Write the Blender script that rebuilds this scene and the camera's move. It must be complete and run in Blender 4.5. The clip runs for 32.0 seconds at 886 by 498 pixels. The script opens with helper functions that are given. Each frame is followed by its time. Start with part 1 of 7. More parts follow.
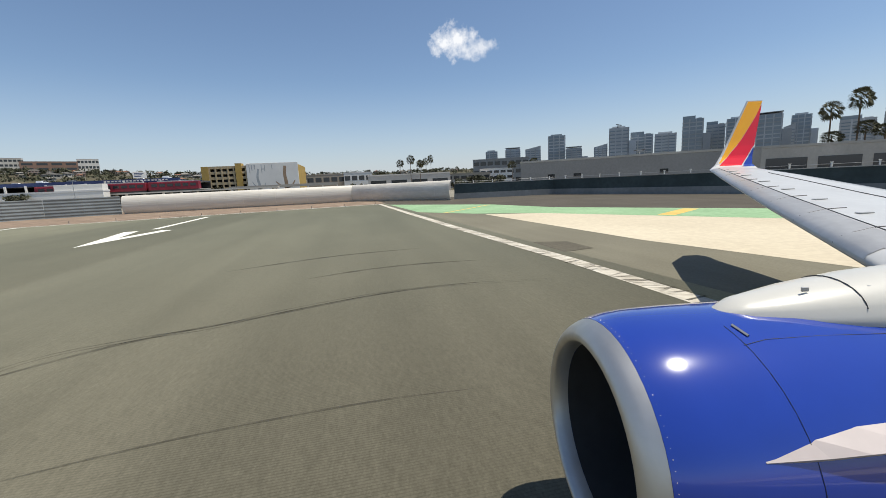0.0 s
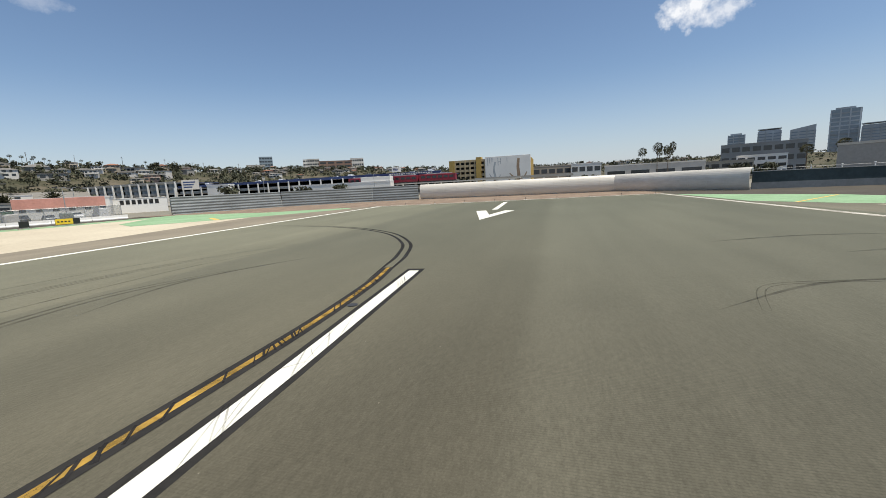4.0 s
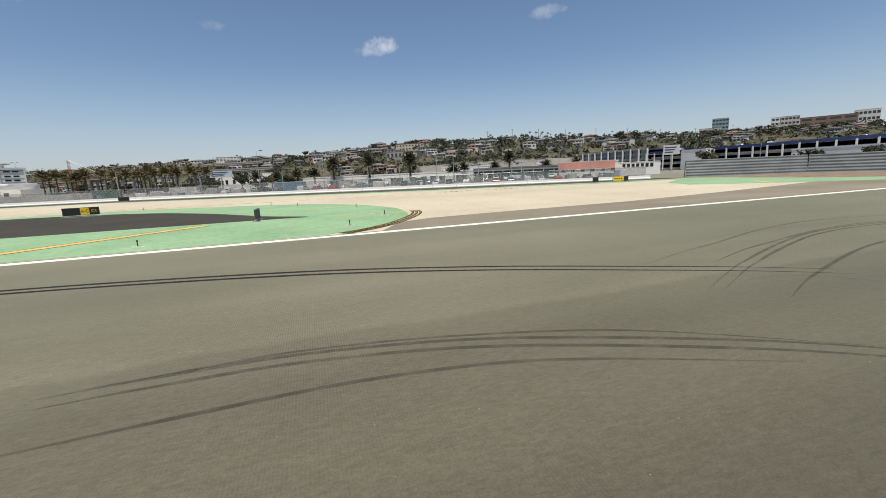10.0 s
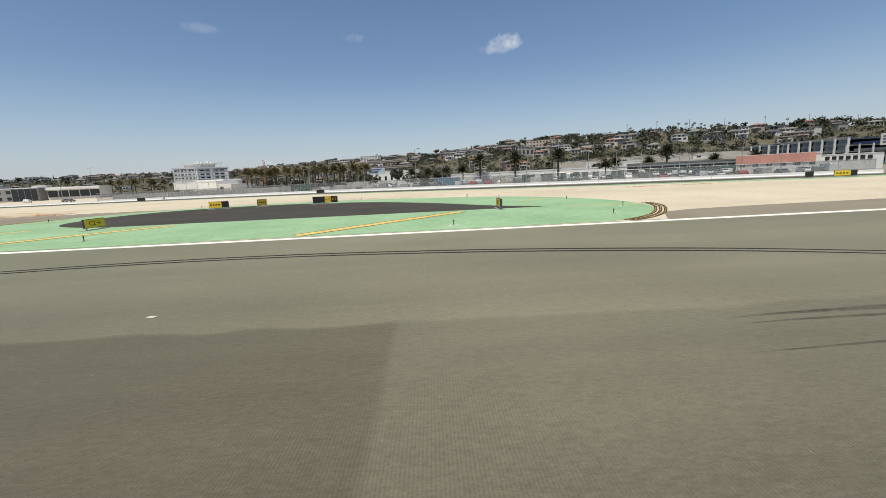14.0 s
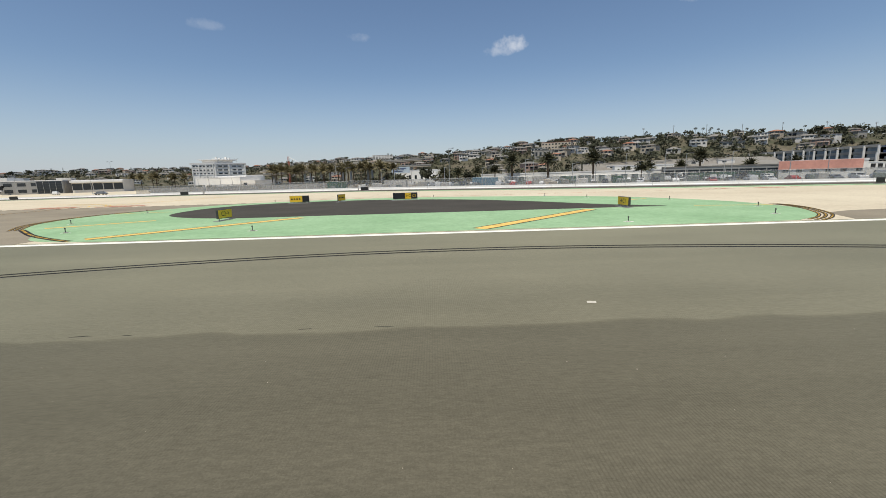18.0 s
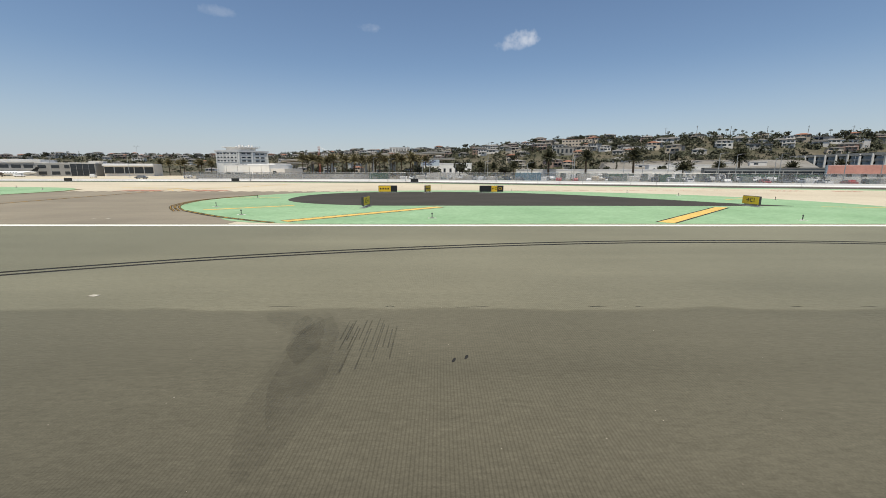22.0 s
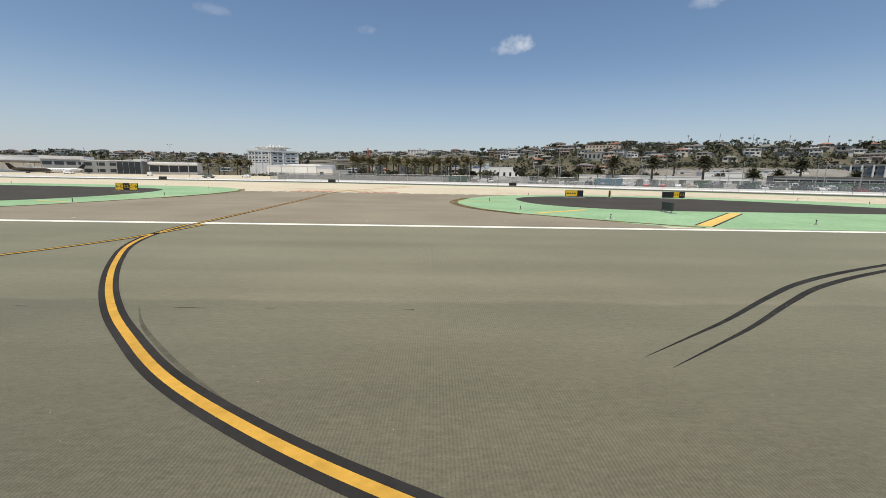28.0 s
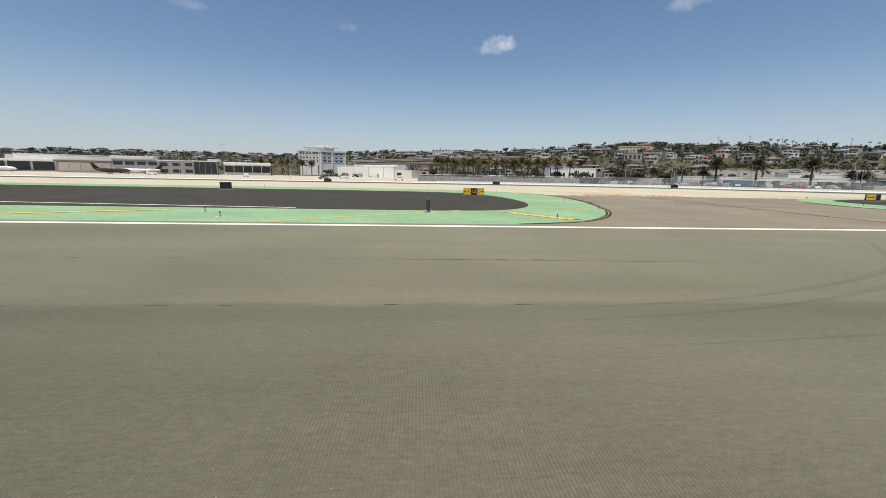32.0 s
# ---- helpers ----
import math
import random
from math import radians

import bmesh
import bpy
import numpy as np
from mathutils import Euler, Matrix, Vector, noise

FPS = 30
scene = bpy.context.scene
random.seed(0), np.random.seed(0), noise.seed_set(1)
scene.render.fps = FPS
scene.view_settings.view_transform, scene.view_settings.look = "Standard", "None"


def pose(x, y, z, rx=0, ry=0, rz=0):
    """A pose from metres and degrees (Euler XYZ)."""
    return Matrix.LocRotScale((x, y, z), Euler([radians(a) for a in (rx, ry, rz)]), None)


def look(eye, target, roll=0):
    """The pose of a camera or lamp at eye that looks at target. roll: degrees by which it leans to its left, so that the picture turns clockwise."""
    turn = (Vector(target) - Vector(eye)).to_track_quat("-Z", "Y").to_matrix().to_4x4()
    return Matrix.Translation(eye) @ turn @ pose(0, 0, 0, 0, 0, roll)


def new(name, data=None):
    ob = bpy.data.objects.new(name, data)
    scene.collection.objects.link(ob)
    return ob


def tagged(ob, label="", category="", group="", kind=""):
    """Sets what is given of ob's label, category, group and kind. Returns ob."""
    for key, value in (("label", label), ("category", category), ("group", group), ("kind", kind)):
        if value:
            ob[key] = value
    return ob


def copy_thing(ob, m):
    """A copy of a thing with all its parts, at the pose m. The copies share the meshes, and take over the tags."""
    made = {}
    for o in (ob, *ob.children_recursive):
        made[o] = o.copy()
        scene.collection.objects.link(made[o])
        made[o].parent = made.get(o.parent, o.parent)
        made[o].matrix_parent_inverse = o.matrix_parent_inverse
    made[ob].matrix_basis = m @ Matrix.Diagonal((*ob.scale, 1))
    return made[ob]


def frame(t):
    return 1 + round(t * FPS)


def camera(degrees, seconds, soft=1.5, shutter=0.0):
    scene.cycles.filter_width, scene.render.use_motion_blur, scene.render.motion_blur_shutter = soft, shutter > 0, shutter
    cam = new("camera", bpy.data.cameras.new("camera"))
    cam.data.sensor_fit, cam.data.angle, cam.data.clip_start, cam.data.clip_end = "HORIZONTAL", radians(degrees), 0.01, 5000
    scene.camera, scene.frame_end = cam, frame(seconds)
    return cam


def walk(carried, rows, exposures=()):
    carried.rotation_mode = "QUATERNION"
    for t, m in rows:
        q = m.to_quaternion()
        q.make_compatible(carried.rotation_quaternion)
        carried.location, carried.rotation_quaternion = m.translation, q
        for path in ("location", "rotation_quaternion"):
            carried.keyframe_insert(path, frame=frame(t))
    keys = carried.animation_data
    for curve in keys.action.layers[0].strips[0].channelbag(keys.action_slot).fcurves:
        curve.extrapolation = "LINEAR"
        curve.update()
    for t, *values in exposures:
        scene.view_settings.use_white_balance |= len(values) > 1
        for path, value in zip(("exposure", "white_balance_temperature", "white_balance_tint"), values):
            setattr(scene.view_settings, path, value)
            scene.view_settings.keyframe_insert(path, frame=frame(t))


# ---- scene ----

ROWS = [
    (0.0, 145.07, -48.20, 80.65, 2.68, -102.68),
    (0.5, 145.01, -46.11, 80.65, 2.81, -100.06),
    (1.0, 144.84, -44.14, 80.73, 2.94, -97.31),
    (1.5, 144.72, -42.33, 80.83, 3.12, -94.11),
    (2.0, 144.43, -40.49, 80.86, 3.30, -90.44),
    (2.5, 143.89, -38.68, 80.85, 3.39, -86.81),
    (4.5, 140.25, -33.04, 80.94, 2.58, -69.84),
    (5.0, 139.15, -31.81, 80.83, 2.39, -65.11),
    (5.5, 138.03, -30.76, 80.71, 2.38, -60.63),
    (6.0, 136.85, -29.78, 80.46, 2.51, -55.79),
    (6.5, 135.73, -29.04, 80.22, 2.51, -50.81),
    (7.0, 134.50, -28.31, 80.01, 2.62, -45.51),
    (7.5, 133.20, -27.47, 79.84, 2.62, -40.43),
    (8.0, 131.96, -26.75, 79.78, 2.87, -35.79),
    (8.5, 130.56, -26.38, 79.52, 2.92, -31.05),
    (9.0, 129.07, -26.10, 79.49, 2.92, -26.51),
    (9.5, 127.39, -25.88, 79.28, 2.82, -22.14),
    (10.0, 125.92, -25.78, 79.26, 2.51, -18.19),
    (10.5, 124.62, -25.78, 79.31, 2.30, -14.80),
    (11.0, 123.14, -25.90, 79.39, 2.12, -11.56),
    (11.5, 121.70, -25.95, 79.43, 1.88, -8.74),
    (12.0, 120.18, -25.90, 79.46, 1.94, -6.25),
    (12.5, 118.59, -26.02, 79.50, 2.09, -4.62),
    (13.0, 117.12, -26.05, 79.49, 2.24, -3.42),
    (13.5, 115.60, -26.13, 79.58, 2.40, -2.37),
    (14.0, 114.08, -26.20, 79.64, 2.64, -1.77),
    (14.5, 112.45, -26.28, 79.72, 2.81, -1.55),
    (16.5, 106.76, -25.76, 79.69, 2.28, -1.08),
    (17.0, 104.83, -25.78, 79.74, 2.09, -1.32),
    (17.5, 103.11, -25.80, 79.78, 1.92, -1.52),
    (18.0, 101.55, -25.75, 79.75, 1.58, -1.40),
    (18.5, 100.04, -25.77, 79.70, 1.35, -1.17),
    (19.0, 98.52, -25.88, 79.69, 0.94, -0.93),
    (19.5, 96.76, -25.98, 79.69, 0.66, -1.00),
    (20.0, 95.03, -26.03, 79.60, 0.42, -1.10),
    (20.5, 93.35, -26.09, 79.59, 0.20, -1.08),
    (21.0, 91.77, -26.22, 79.30, 0.03, -0.95),
    (21.5, 90.28, -26.32, 79.06, -0.22, -0.56),
    (22.0, 88.59, -26.60, 78.93, -0.08, -0.46),
    (22.5, 86.92, -26.73, 79.04, -0.26, -0.29),
    (23.0, 85.04, -26.85, 78.79, -0.26, -0.36),
    (23.5, 83.11, -27.05, 79.07, -0.44, -0.42),
    (24.0, 81.01, -27.18, 78.97, -0.53, -0.52),
    (24.5, 78.75, -27.27, 79.10, -0.61, -0.61),
    (25.0, 76.35, -27.34, 79.04, -0.69, -0.78),
    (25.5, 73.77, -27.41, 79.10, -0.76, -1.06),
    (27.5, 61.30, -27.60, 79.40, -0.95, -0.97),
    (28.0, 56.95, -27.51, 79.31, -0.97, -1.25),
    (28.5, 51.38, -27.50, 79.37, -1.18, -1.68),
    (29.0, 45.45, -27.50, 79.23, -1.10, -2.10),
    (29.5, 39.40, -27.46, 79.18, -1.09, -2.61),
    (30.0, 32.34, -27.55, 79.15, -1.02, -2.90),
    (30.5, 24.55, -27.40, 79.12, -0.90, -3.31),
    (31.0, 16.58, -27.43, 79.18, -1.06, -3.48),
    (31.5, 8.52, -27.42, 79.23, -1.05, -3.47),
    (32.0, 0.00, -27.32, 79.23, -1.03, -3.58),
]
cam = camera(95.7, 32.0, soft=0.8)
walk(cam, [(t, pose(x, y, 3.6, rx, ry, rz)) for t, x, y, rx, ry, rz in ROWS],
     [(0.0, 0.14), (2.5, 0.14), (5.0, 0.08), (8.0, 0.0), (12.0, -0.04), (32.0, -0.04)])

# ---- daylight ----
SUN_ELEVATION, SUN_AZIMUTH = 71.0, 196.0
world = bpy.data.worlds.new("sky")
scene.world = world
world.use_nodes = True
wn, wl = world.node_tree.nodes, world.node_tree.links
wn.clear()


def node(tree_nodes, kind, **settings):
    n = tree_nodes.new(kind)
    for key, value in settings.items():
        n.inputs[key].default_value = value
    return n


w_out = wn.new("ShaderNodeOutputWorld")
w_bg = wn.new("ShaderNodeBackground")
w_bg.inputs["Strength"].default_value = 0.105
w_sky = wn.new("ShaderNodeTexSky")
w_sky.sky_type = "NISHITA"
w_sky.sun_disc = False
w_sky.sun_elevation = radians(SUN_ELEVATION)
w_sky.sun_rotation = radians(SUN_AZIMUTH)
w_sky.air_density, w_sky.dust_density, w_sky.ozone_density = 1.0, 0.45, 2.8
wl.new(w_bg.outputs[0], w_out.inputs[0])
# a few small fair-weather clouds: azimuth, elevation, half width, half height, in degrees, and thickness
CLOUDS = [(105.2, 17.9, 3.4, 2.3, 0.95), (107.2, 16.9, 3.4, 1.5, 0.7), (10.7, 16.4, 2.3, 1.1, 0.48), (9.2, 15.7, 2.6, 0.7, 0.3), (32.0, 18.8, 2.6, 0.8, 0.22), (-27.0, 17.6, 2.0, 0.6, 0.12),
          (-38.7, 19.5, 2.6, 0.8, 0.25), (-9.0, 17.5, 1.6, 0.6, 0.14)]
w_tc = wn.new("ShaderNodeTexCoord")
w_noise = node(wn, "ShaderNodeTexNoise", Scale=32.0, Detail=8.0, Roughness=0.64)
wl.new(w_tc.outputs["Generated"], w_noise.inputs["Vector"])


def wmath(op, a, b):
    m = wn.new("ShaderNodeMath")
    m.operation = op
    for i, v in enumerate((a, b)):
        if isinstance(v, (int, float)):
            m.inputs[i].default_value = v
        else:
            wl.new(v, m.inputs[i])
    return m.outputs[0]


def wdot(vector):
    d = wn.new("ShaderNodeVectorMath")
    d.operation = "DOT_PRODUCT"
    wl.new(w_tc.outputs["Generated"], d.inputs[0])
    d.inputs[1].default_value = vector
    return d.outputs["Value"]


cover = None
for az, el, hw, hh, thick in CLOUDS:
    a, e = radians(az), radians(el)
    side = (math.cos(a), -math.sin(a), 0)
    up = (-math.sin(a) * math.sin(e), -math.cos(a) * math.sin(e), math.cos(e))
    ahead = (math.sin(a) * math.cos(e), math.cos(a) * math.cos(e), math.sin(e))
    u = wmath("MULTIPLY", wdot(side), 1 / math.tan(radians(hw)))
    v = wmath("MULTIPLY", wdot(up), 1 / math.tan(radians(hh)))
    r2 = wmath("ADD", wmath("MULTIPLY", u, u), wmath("MULTIPLY", v, v))
    m = wmath("SUBTRACT", 1.0, r2)
    m = wmath("ADD", wmath("MULTIPLY", m, 0.85), wmath("MULTIPLY", wmath("SUBTRACT", w_noise.outputs["Fac"], 0.52), 3.2))
    front = wmath("GREATER_THAN", wdot(ahead), 0.8)
    near = wmath("LESS_THAN", r2, 2.2)
    m = wmath("MULTIPLY", wmath("MULTIPLY", m, front), near)
    m = wmath("MULTIPLY", wmath("MINIMUM", wmath("MAXIMUM", m, 0.0), 1.0), thick)
    cover = m if cover is None else wmath("MAXIMUM", cover, m)
w_mix = wn.new("ShaderNodeMix")
w_mix.data_type = "RGBA"
wl.new(cover, w_mix.inputs["Factor"])
w_mix.inputs["B"].default_value = (8.6, 8.7, 8.9, 1)
w_haze = wn.new("ShaderNodeMix")
w_haze.data_type = "RGBA"
haze = wmath("SUBTRACT", 1.0, wmath("MULTIPLY", wdot((0, 0, 1)), 4.2))
haze = wmath("MULTIPLY", wmath("POWER", wmath("MINIMUM", wmath("MAXIMUM", haze, 0.0), 1.0), 1.6), 0.8)
wl.new(haze, w_haze.inputs["Factor"])
wl.new(w_sky.outputs[0], w_haze.inputs["A"])
w_haze.inputs["B"].default_value = (4.75, 5.2, 6.05, 1)
wl.new(w_haze.outputs["Result"], w_mix.inputs["A"])
wl.new(w_mix.outputs["Result"], w_bg.inputs["Color"])

sun = new("sun", bpy.data.lights.new("sun", "SUN"))
sun.data.energy, sun.data.angle, sun.data.color = 4.8, radians(0.53), (1.0, 0.94, 0.82)
_e, _a = radians(SUN_ELEVATION), radians(SUN_AZIMUTH)
sun.matrix_world = look((0, 0, 500), (-500 * math.sin(_a) * math.cos(_e), -500 * math.cos(_a) * math.cos(_e), 500 - 500 * math.sin(_e)))


# ---- materials ----
def material(name, base, rough=0.6, metal=0.0, fine=8.0, coarse=0.4, vary=0.18, bump=0.15, tint=None, random_tint=0.0, stretch=(1, 1, 1), coat=0.0):
    """A surface with grain and larger blotches; tint is the colour of the blotches."""
    m = bpy.data.materials.new(name)
    m.use_nodes = True
    n, l = m.node_tree.nodes, m.node_tree.links
    b = n["Principled BSDF"]
    geo = n.new("ShaderNodeNewGeometry")
    mp = n.new("ShaderNodeMapping")
    mp.inputs["Scale"].default_value = stretch
    l.new(geo.outputs["Position"], mp.inputs["Vector"])
    small = node(n, "ShaderNodeTexNoise", Scale=fine, Detail=5.0, Roughness=0.6)
    large = node(n, "ShaderNodeTexNoise", Scale=coarse, Detail=4.0, Roughness=0.55)
    l.new(mp.outputs[0], small.inputs["Vector"])
    l.new(mp.outputs[0], large.inputs["Vector"])
    ramp = n.new("ShaderNodeValToRGB")
    ramp.color_ramp.elements[0].position, ramp.color_ramp.elements[1].position = 0.32, 0.7
    t = tint or tuple(c * (1 - vary * 1.6) for c in base)
    ramp.color_ramp.elements[0].color, ramp.color_ramp.elements[1].color = (*t, 1), (*base, 1)
    l.new(large.outputs["Fac"], ramp.inputs["Fac"])
    mix = n.new("ShaderNodeMix")
    mix.data_type, mix.blend_type = "RGBA", "OVERLAY"
    mix.inputs["Factor"].default_value = min(1.0, vary * 2.2)
    l.new(ramp.outputs["Color"], mix.inputs["A"])
    l.new(small.outputs["Color"], mix.inputs["B"])
    grey = n.new("ShaderNodeRGBToBW")
    l.new(small.outputs["Color"], grey.inputs[0])
    l.new(grey.outputs[0], mix.inputs["B"])
    last = mix.outputs["Result"]
    if random_tint:
        info = n.new("ShaderNodeObjectInfo")
        hsv = n.new("ShaderNodeHueSaturation")
        span = n.new("ShaderNodeMapRange")
        span.inputs["To Min"].default_value, span.inputs["To Max"].default_value = 1 - random_tint, 1 + random_tint
        l.new(info.outputs["Random"], span.inputs["Value"])
        l.new(span.outputs[0], hsv.inputs["Value"])
        l.new(last, hsv.inputs["Color"])
        last = hsv.outputs["Color"]
    l.new(last, b.inputs["Base Color"])
    b.inputs["Roughness"].default_value, b.inputs["Metallic"].default_value = rough, metal
    b.inputs["Coat Weight"].default_value = coat
    if rough > 0.6:
        b.inputs["Specular IOR Level"].default_value = 0.12
    if bump:
        bp = node(n, "ShaderNodeBump", Strength=bump, Distance=0.02)
        l.new(small.outputs["Fac"], bp.inputs["Height"])
        l.new(bp.outputs[0], b.inputs["Normal"])
    return m


def grooved(m, axis_period, strength):
    """Adds saw-cut grooves across the runway to a material."""
    n, l = m.node_tree.nodes, m.node_tree.links
    b = n["Principled BSDF"]
    geo = n.new("ShaderNodeNewGeometry")
    wave = node(n, "ShaderNodeTexWave", Scale=0.314159 / axis_period * 1.0, Distortion=0.15, Detail=1.0)
    wave.bands_direction, wave.wave_profile = "X", "SIN"
    l.new(geo.outputs["Position"], wave.inputs["Vector"])
    mul = n.new("ShaderNodeMix")
    mul.data_type, mul.blend_type = "RGBA", "MULTIPLY"
    worn = node(n, "ShaderNodeTexNoise", Scale=0.16, Detail=3.0)
    l.new(geo.outputs["Position"], worn.inputs["Vector"])
    keep = n.new("ShaderNodeMapRange")
    keep.inputs["From Min"].default_value, keep.inputs["From Max"].default_value = 0.38, 0.62
    keep.inputs["To Min"].default_value, keep.inputs["To Max"].default_value = strength * 0.1, strength
    l.new(worn.outputs["Fac"], keep.inputs["Value"])
    l.new(keep.outputs[0], mul.inputs["Factor"])
    old = b.inputs["Base Color"].links[0].from_socket
    sharp = n.new("ShaderNodeMapRange")
    sharp.inputs["From Min"].default_value, sharp.inputs["From Max"].default_value = 0.05, 0.45
    sharp.inputs["To Min"].default_value = 0.45
    l.new(wave.outputs["Fac"], sharp.inputs["Value"])
    l.new(old, mul.inputs["A"])
    l.new(sharp.outputs[0], mul.inputs["B"])
    l.new(mul.outputs["Result"], b.inputs["Base Color"])
    return m


def lanes(m, dark, pale):
    """The paler, less trafficked outer lane; a slightly paler western stretch; newer, darker asphalt: a sharp-edged
    patch between two cross joints, and the rubbered middle lanes near the runway end.
    """
    n, l = m.node_tree.nodes, m.node_tree.links
    b = n["Principled BSDF"]
    geo = n.new("ShaderNodeNewGeometry")
    sep = n.new("ShaderNodeSeparateXYZ")
    l.new(geo.outputs["Position"], sep.inputs[0])
    rough_edge = node(n, "ShaderNodeTexNoise", Scale=0.35, Detail=3.0)
    l.new(geo.outputs["Position"], rough_edge.inputs["Vector"])

    def step(value, lo, hi):
        r = n.new("ShaderNodeMapRange")
        r.interpolation_type = "SMOOTHSTEP"
        r.inputs["From Min"].default_value, r.inputs["From Max"].default_value = lo, hi
        l.new(value, r.inputs["Value"])
        return r.outputs[0]

    def times(*values):
        out = values[0]
        for v in values[1:]:
            q = n.new("ShaderNodeMath")
            q.operation = "MULTIPLY"
            l.new(out, q.inputs[0])
            if isinstance(v, float):
                q.inputs[1].default_value = v
            else:
                l.new(v, q.inputs[1])
            out = q.outputs[0]
        return out

    wob = n.new("ShaderNodeMath")
    wob.operation = "MULTIPLY_ADD"
    l.new(rough_edge.outputs["Fac"], wob.inputs[0])
    wob.inputs[1].default_value = 0.9
    l.new(sep.outputs["Y"], wob.inputs[2])
    X, Yc, Yw = sep.outputs["X"], sep.outputs["Y"], wob.outputs[0]
    patch = times(step(X, 60.0, 84.0), step(X, 113.2, 112.9), step(Yc, -34.6, -34.2), step(Yw, -15.95, -16.1))
    lane = times(step(X, 110.0, 140.0), step(Yw, -33.8, -32.6), step(Yc, -8.0, -25.0), 1.0)
    both = n.new("ShaderNodeMath")
    both.operation = "MAXIMUM"
    l.new(patch, both.inputs[0])
    l.new(lane, both.inputs[1])
    mul = n.new("ShaderNodeMix")
    mul.data_type, mul.blend_type = "RGBA", "MULTIPLY"
    l.new(both.outputs[0], mul.inputs["Factor"])
    l.new(b.inputs["Base Color"].links[0].from_socket, mul.inputs["A"])
    mul.inputs["B"].default_value = (*dark, 1)
    l.new(mul.outputs["Result"], b.inputs["Base Color"])
    outer = n.new("ShaderNodeMix")
    outer.data_type, outer.blend_type = "RGBA", "MULTIPLY"
    l.new(step(Yw, -16.3, -15.95), outer.inputs["Factor"])
    l.new(mul.outputs["Result"], outer.inputs["A"])
    outer.inputs["B"].default_value = (*pale, 1)
    west = n.new("ShaderNodeMix")
    west.data_type, west.blend_type = "RGBA", "MULTIPLY"
    l.new(step(X, 105.0, 55.0), west.inputs["Factor"])
    l.new(outer.outputs["Result"], west.inputs["A"])
    west.inputs["B"].default_value = (1.05, 1.05, 1.03, 1)
    l.new(west.outputs["Result"], b.inputs["Base Color"])
    return m


def streaked(m, amount=0.11):
    """Long pale and dark wear bands along the runway, and cloudy stains."""
    n, l = m.node_tree.nodes, m.node_tree.links
    b = n["Principled BSDF"]
    geo = n.new("ShaderNodeNewGeometry")
    for stretch, detail in (((0.012, 0.42, 1.0), 4.0), ((0.05, 0.11, 1.0), 6.0)):
        mp = n.new("ShaderNodeMapping")
        mp.inputs["Scale"].default_value = stretch
        l.new(geo.outputs["Position"], mp.inputs["Vector"])
        tex = node(n, "ShaderNodeTexNoise", Scale=1.0, Detail=detail, Roughness=0.6)
        l.new(mp.outputs[0], tex.inputs["Vector"])
        span = n.new("ShaderNodeMapRange")
        span.inputs["From Min"].default_value, span.inputs["From Max"].default_value = 0.3, 0.7
        span.inputs["To Min"].default_value, span.inputs["To Max"].default_value = 1 - amount, 1 + amount
        l.new(tex.outputs["Fac"], span.inputs["Value"])
        mul = n.new("ShaderNodeMix")
        mul.data_type, mul.blend_type = "RGBA", "MULTIPLY"
        mul.inputs["Factor"].default_value = 1.0
        l.new(b.inputs["Base Color"].links[0].from_socket, mul.inputs["A"])
        l.new(span.outputs[0], mul.inputs["B"])
        l.new(mul.outputs["Result"], b.inputs["Base Color"])
    return m


def speckled(m, amount=0.5):
    """Pale aggregate grains and dark pits in worn asphalt."""
    n, l = m.node_tree.nodes, m.node_tree.links
    b = n["Principled BSDF"]
    geo = n.new("ShaderNodeNewGeometry")
    vor = node(n, "ShaderNodeTexVoronoi", Scale=42.0)
    l.new(geo.outputs["Position"], vor.inputs["Vector"])
    rng_n = n.new("ShaderNodeMapRange")
    rng_n.inputs["From Min"].default_value, rng_n.inputs["From Max"].default_value = 0.0, 1.0
    rng_n.inputs["To Min"].default_value, rng_n.inputs["To Max"].default_value = 1 - amount * 0.5, 1 + amount * 0.5
    sep = n.new("ShaderNodeSeparateColor")
    l.new(vor.outputs["Color"], sep.inputs[0])
    l.new(sep.outputs[0], rng_n.inputs["Value"])
    mul = n.new("ShaderNodeMix")
    mul.data_type, mul.blend_type = "RGBA", "MULTIPLY"
    mul.inputs["Factor"].default_value = 1.0
    l.new(b.inputs["Base Color"].links[0].from_socket, mul.inputs["A"])
    l.new(rng_n.outputs[0], mul.inputs["B"])
    l.new(mul.outputs["Result"], b.inputs["Base Color"])
    return m


ASPHALT = streaked(speckled(lanes(grooved(material("grooved runway asphalt", (0.15, 0.138, 0.099), 0.92, fine=14, coarse=0.09, vary=0.2, bump=0.35, tint=(0.118, 0.109, 0.08), stretch=(0.35, 1, 1)), 0.055, 0.42), (0.78, 0.765, 0.755), (1.24, 1.235, 1.2)), 0.22))
for _m, _w in ((ASPHALT, 0.45),):
    _b = _m.node_tree.nodes["Principled BSDF"]
    _b.inputs["Sheen Weight"].default_value, _b.inputs["Sheen Roughness"].default_value = _w, 0.4
    _b.inputs["Sheen Tint"].default_value = (1.0, 0.86, 0.5, 1)
    _b.inputs["Diffuse Roughness"].default_value = 1.0
SHOULDER = streaked(material("taxiway asphalt", (0.27, 0.235, 0.175), 0.92, fine=11, coarse=0.1, vary=0.15, bump=0.3, tint=(0.21, 0.182, 0.138)), 0.08)
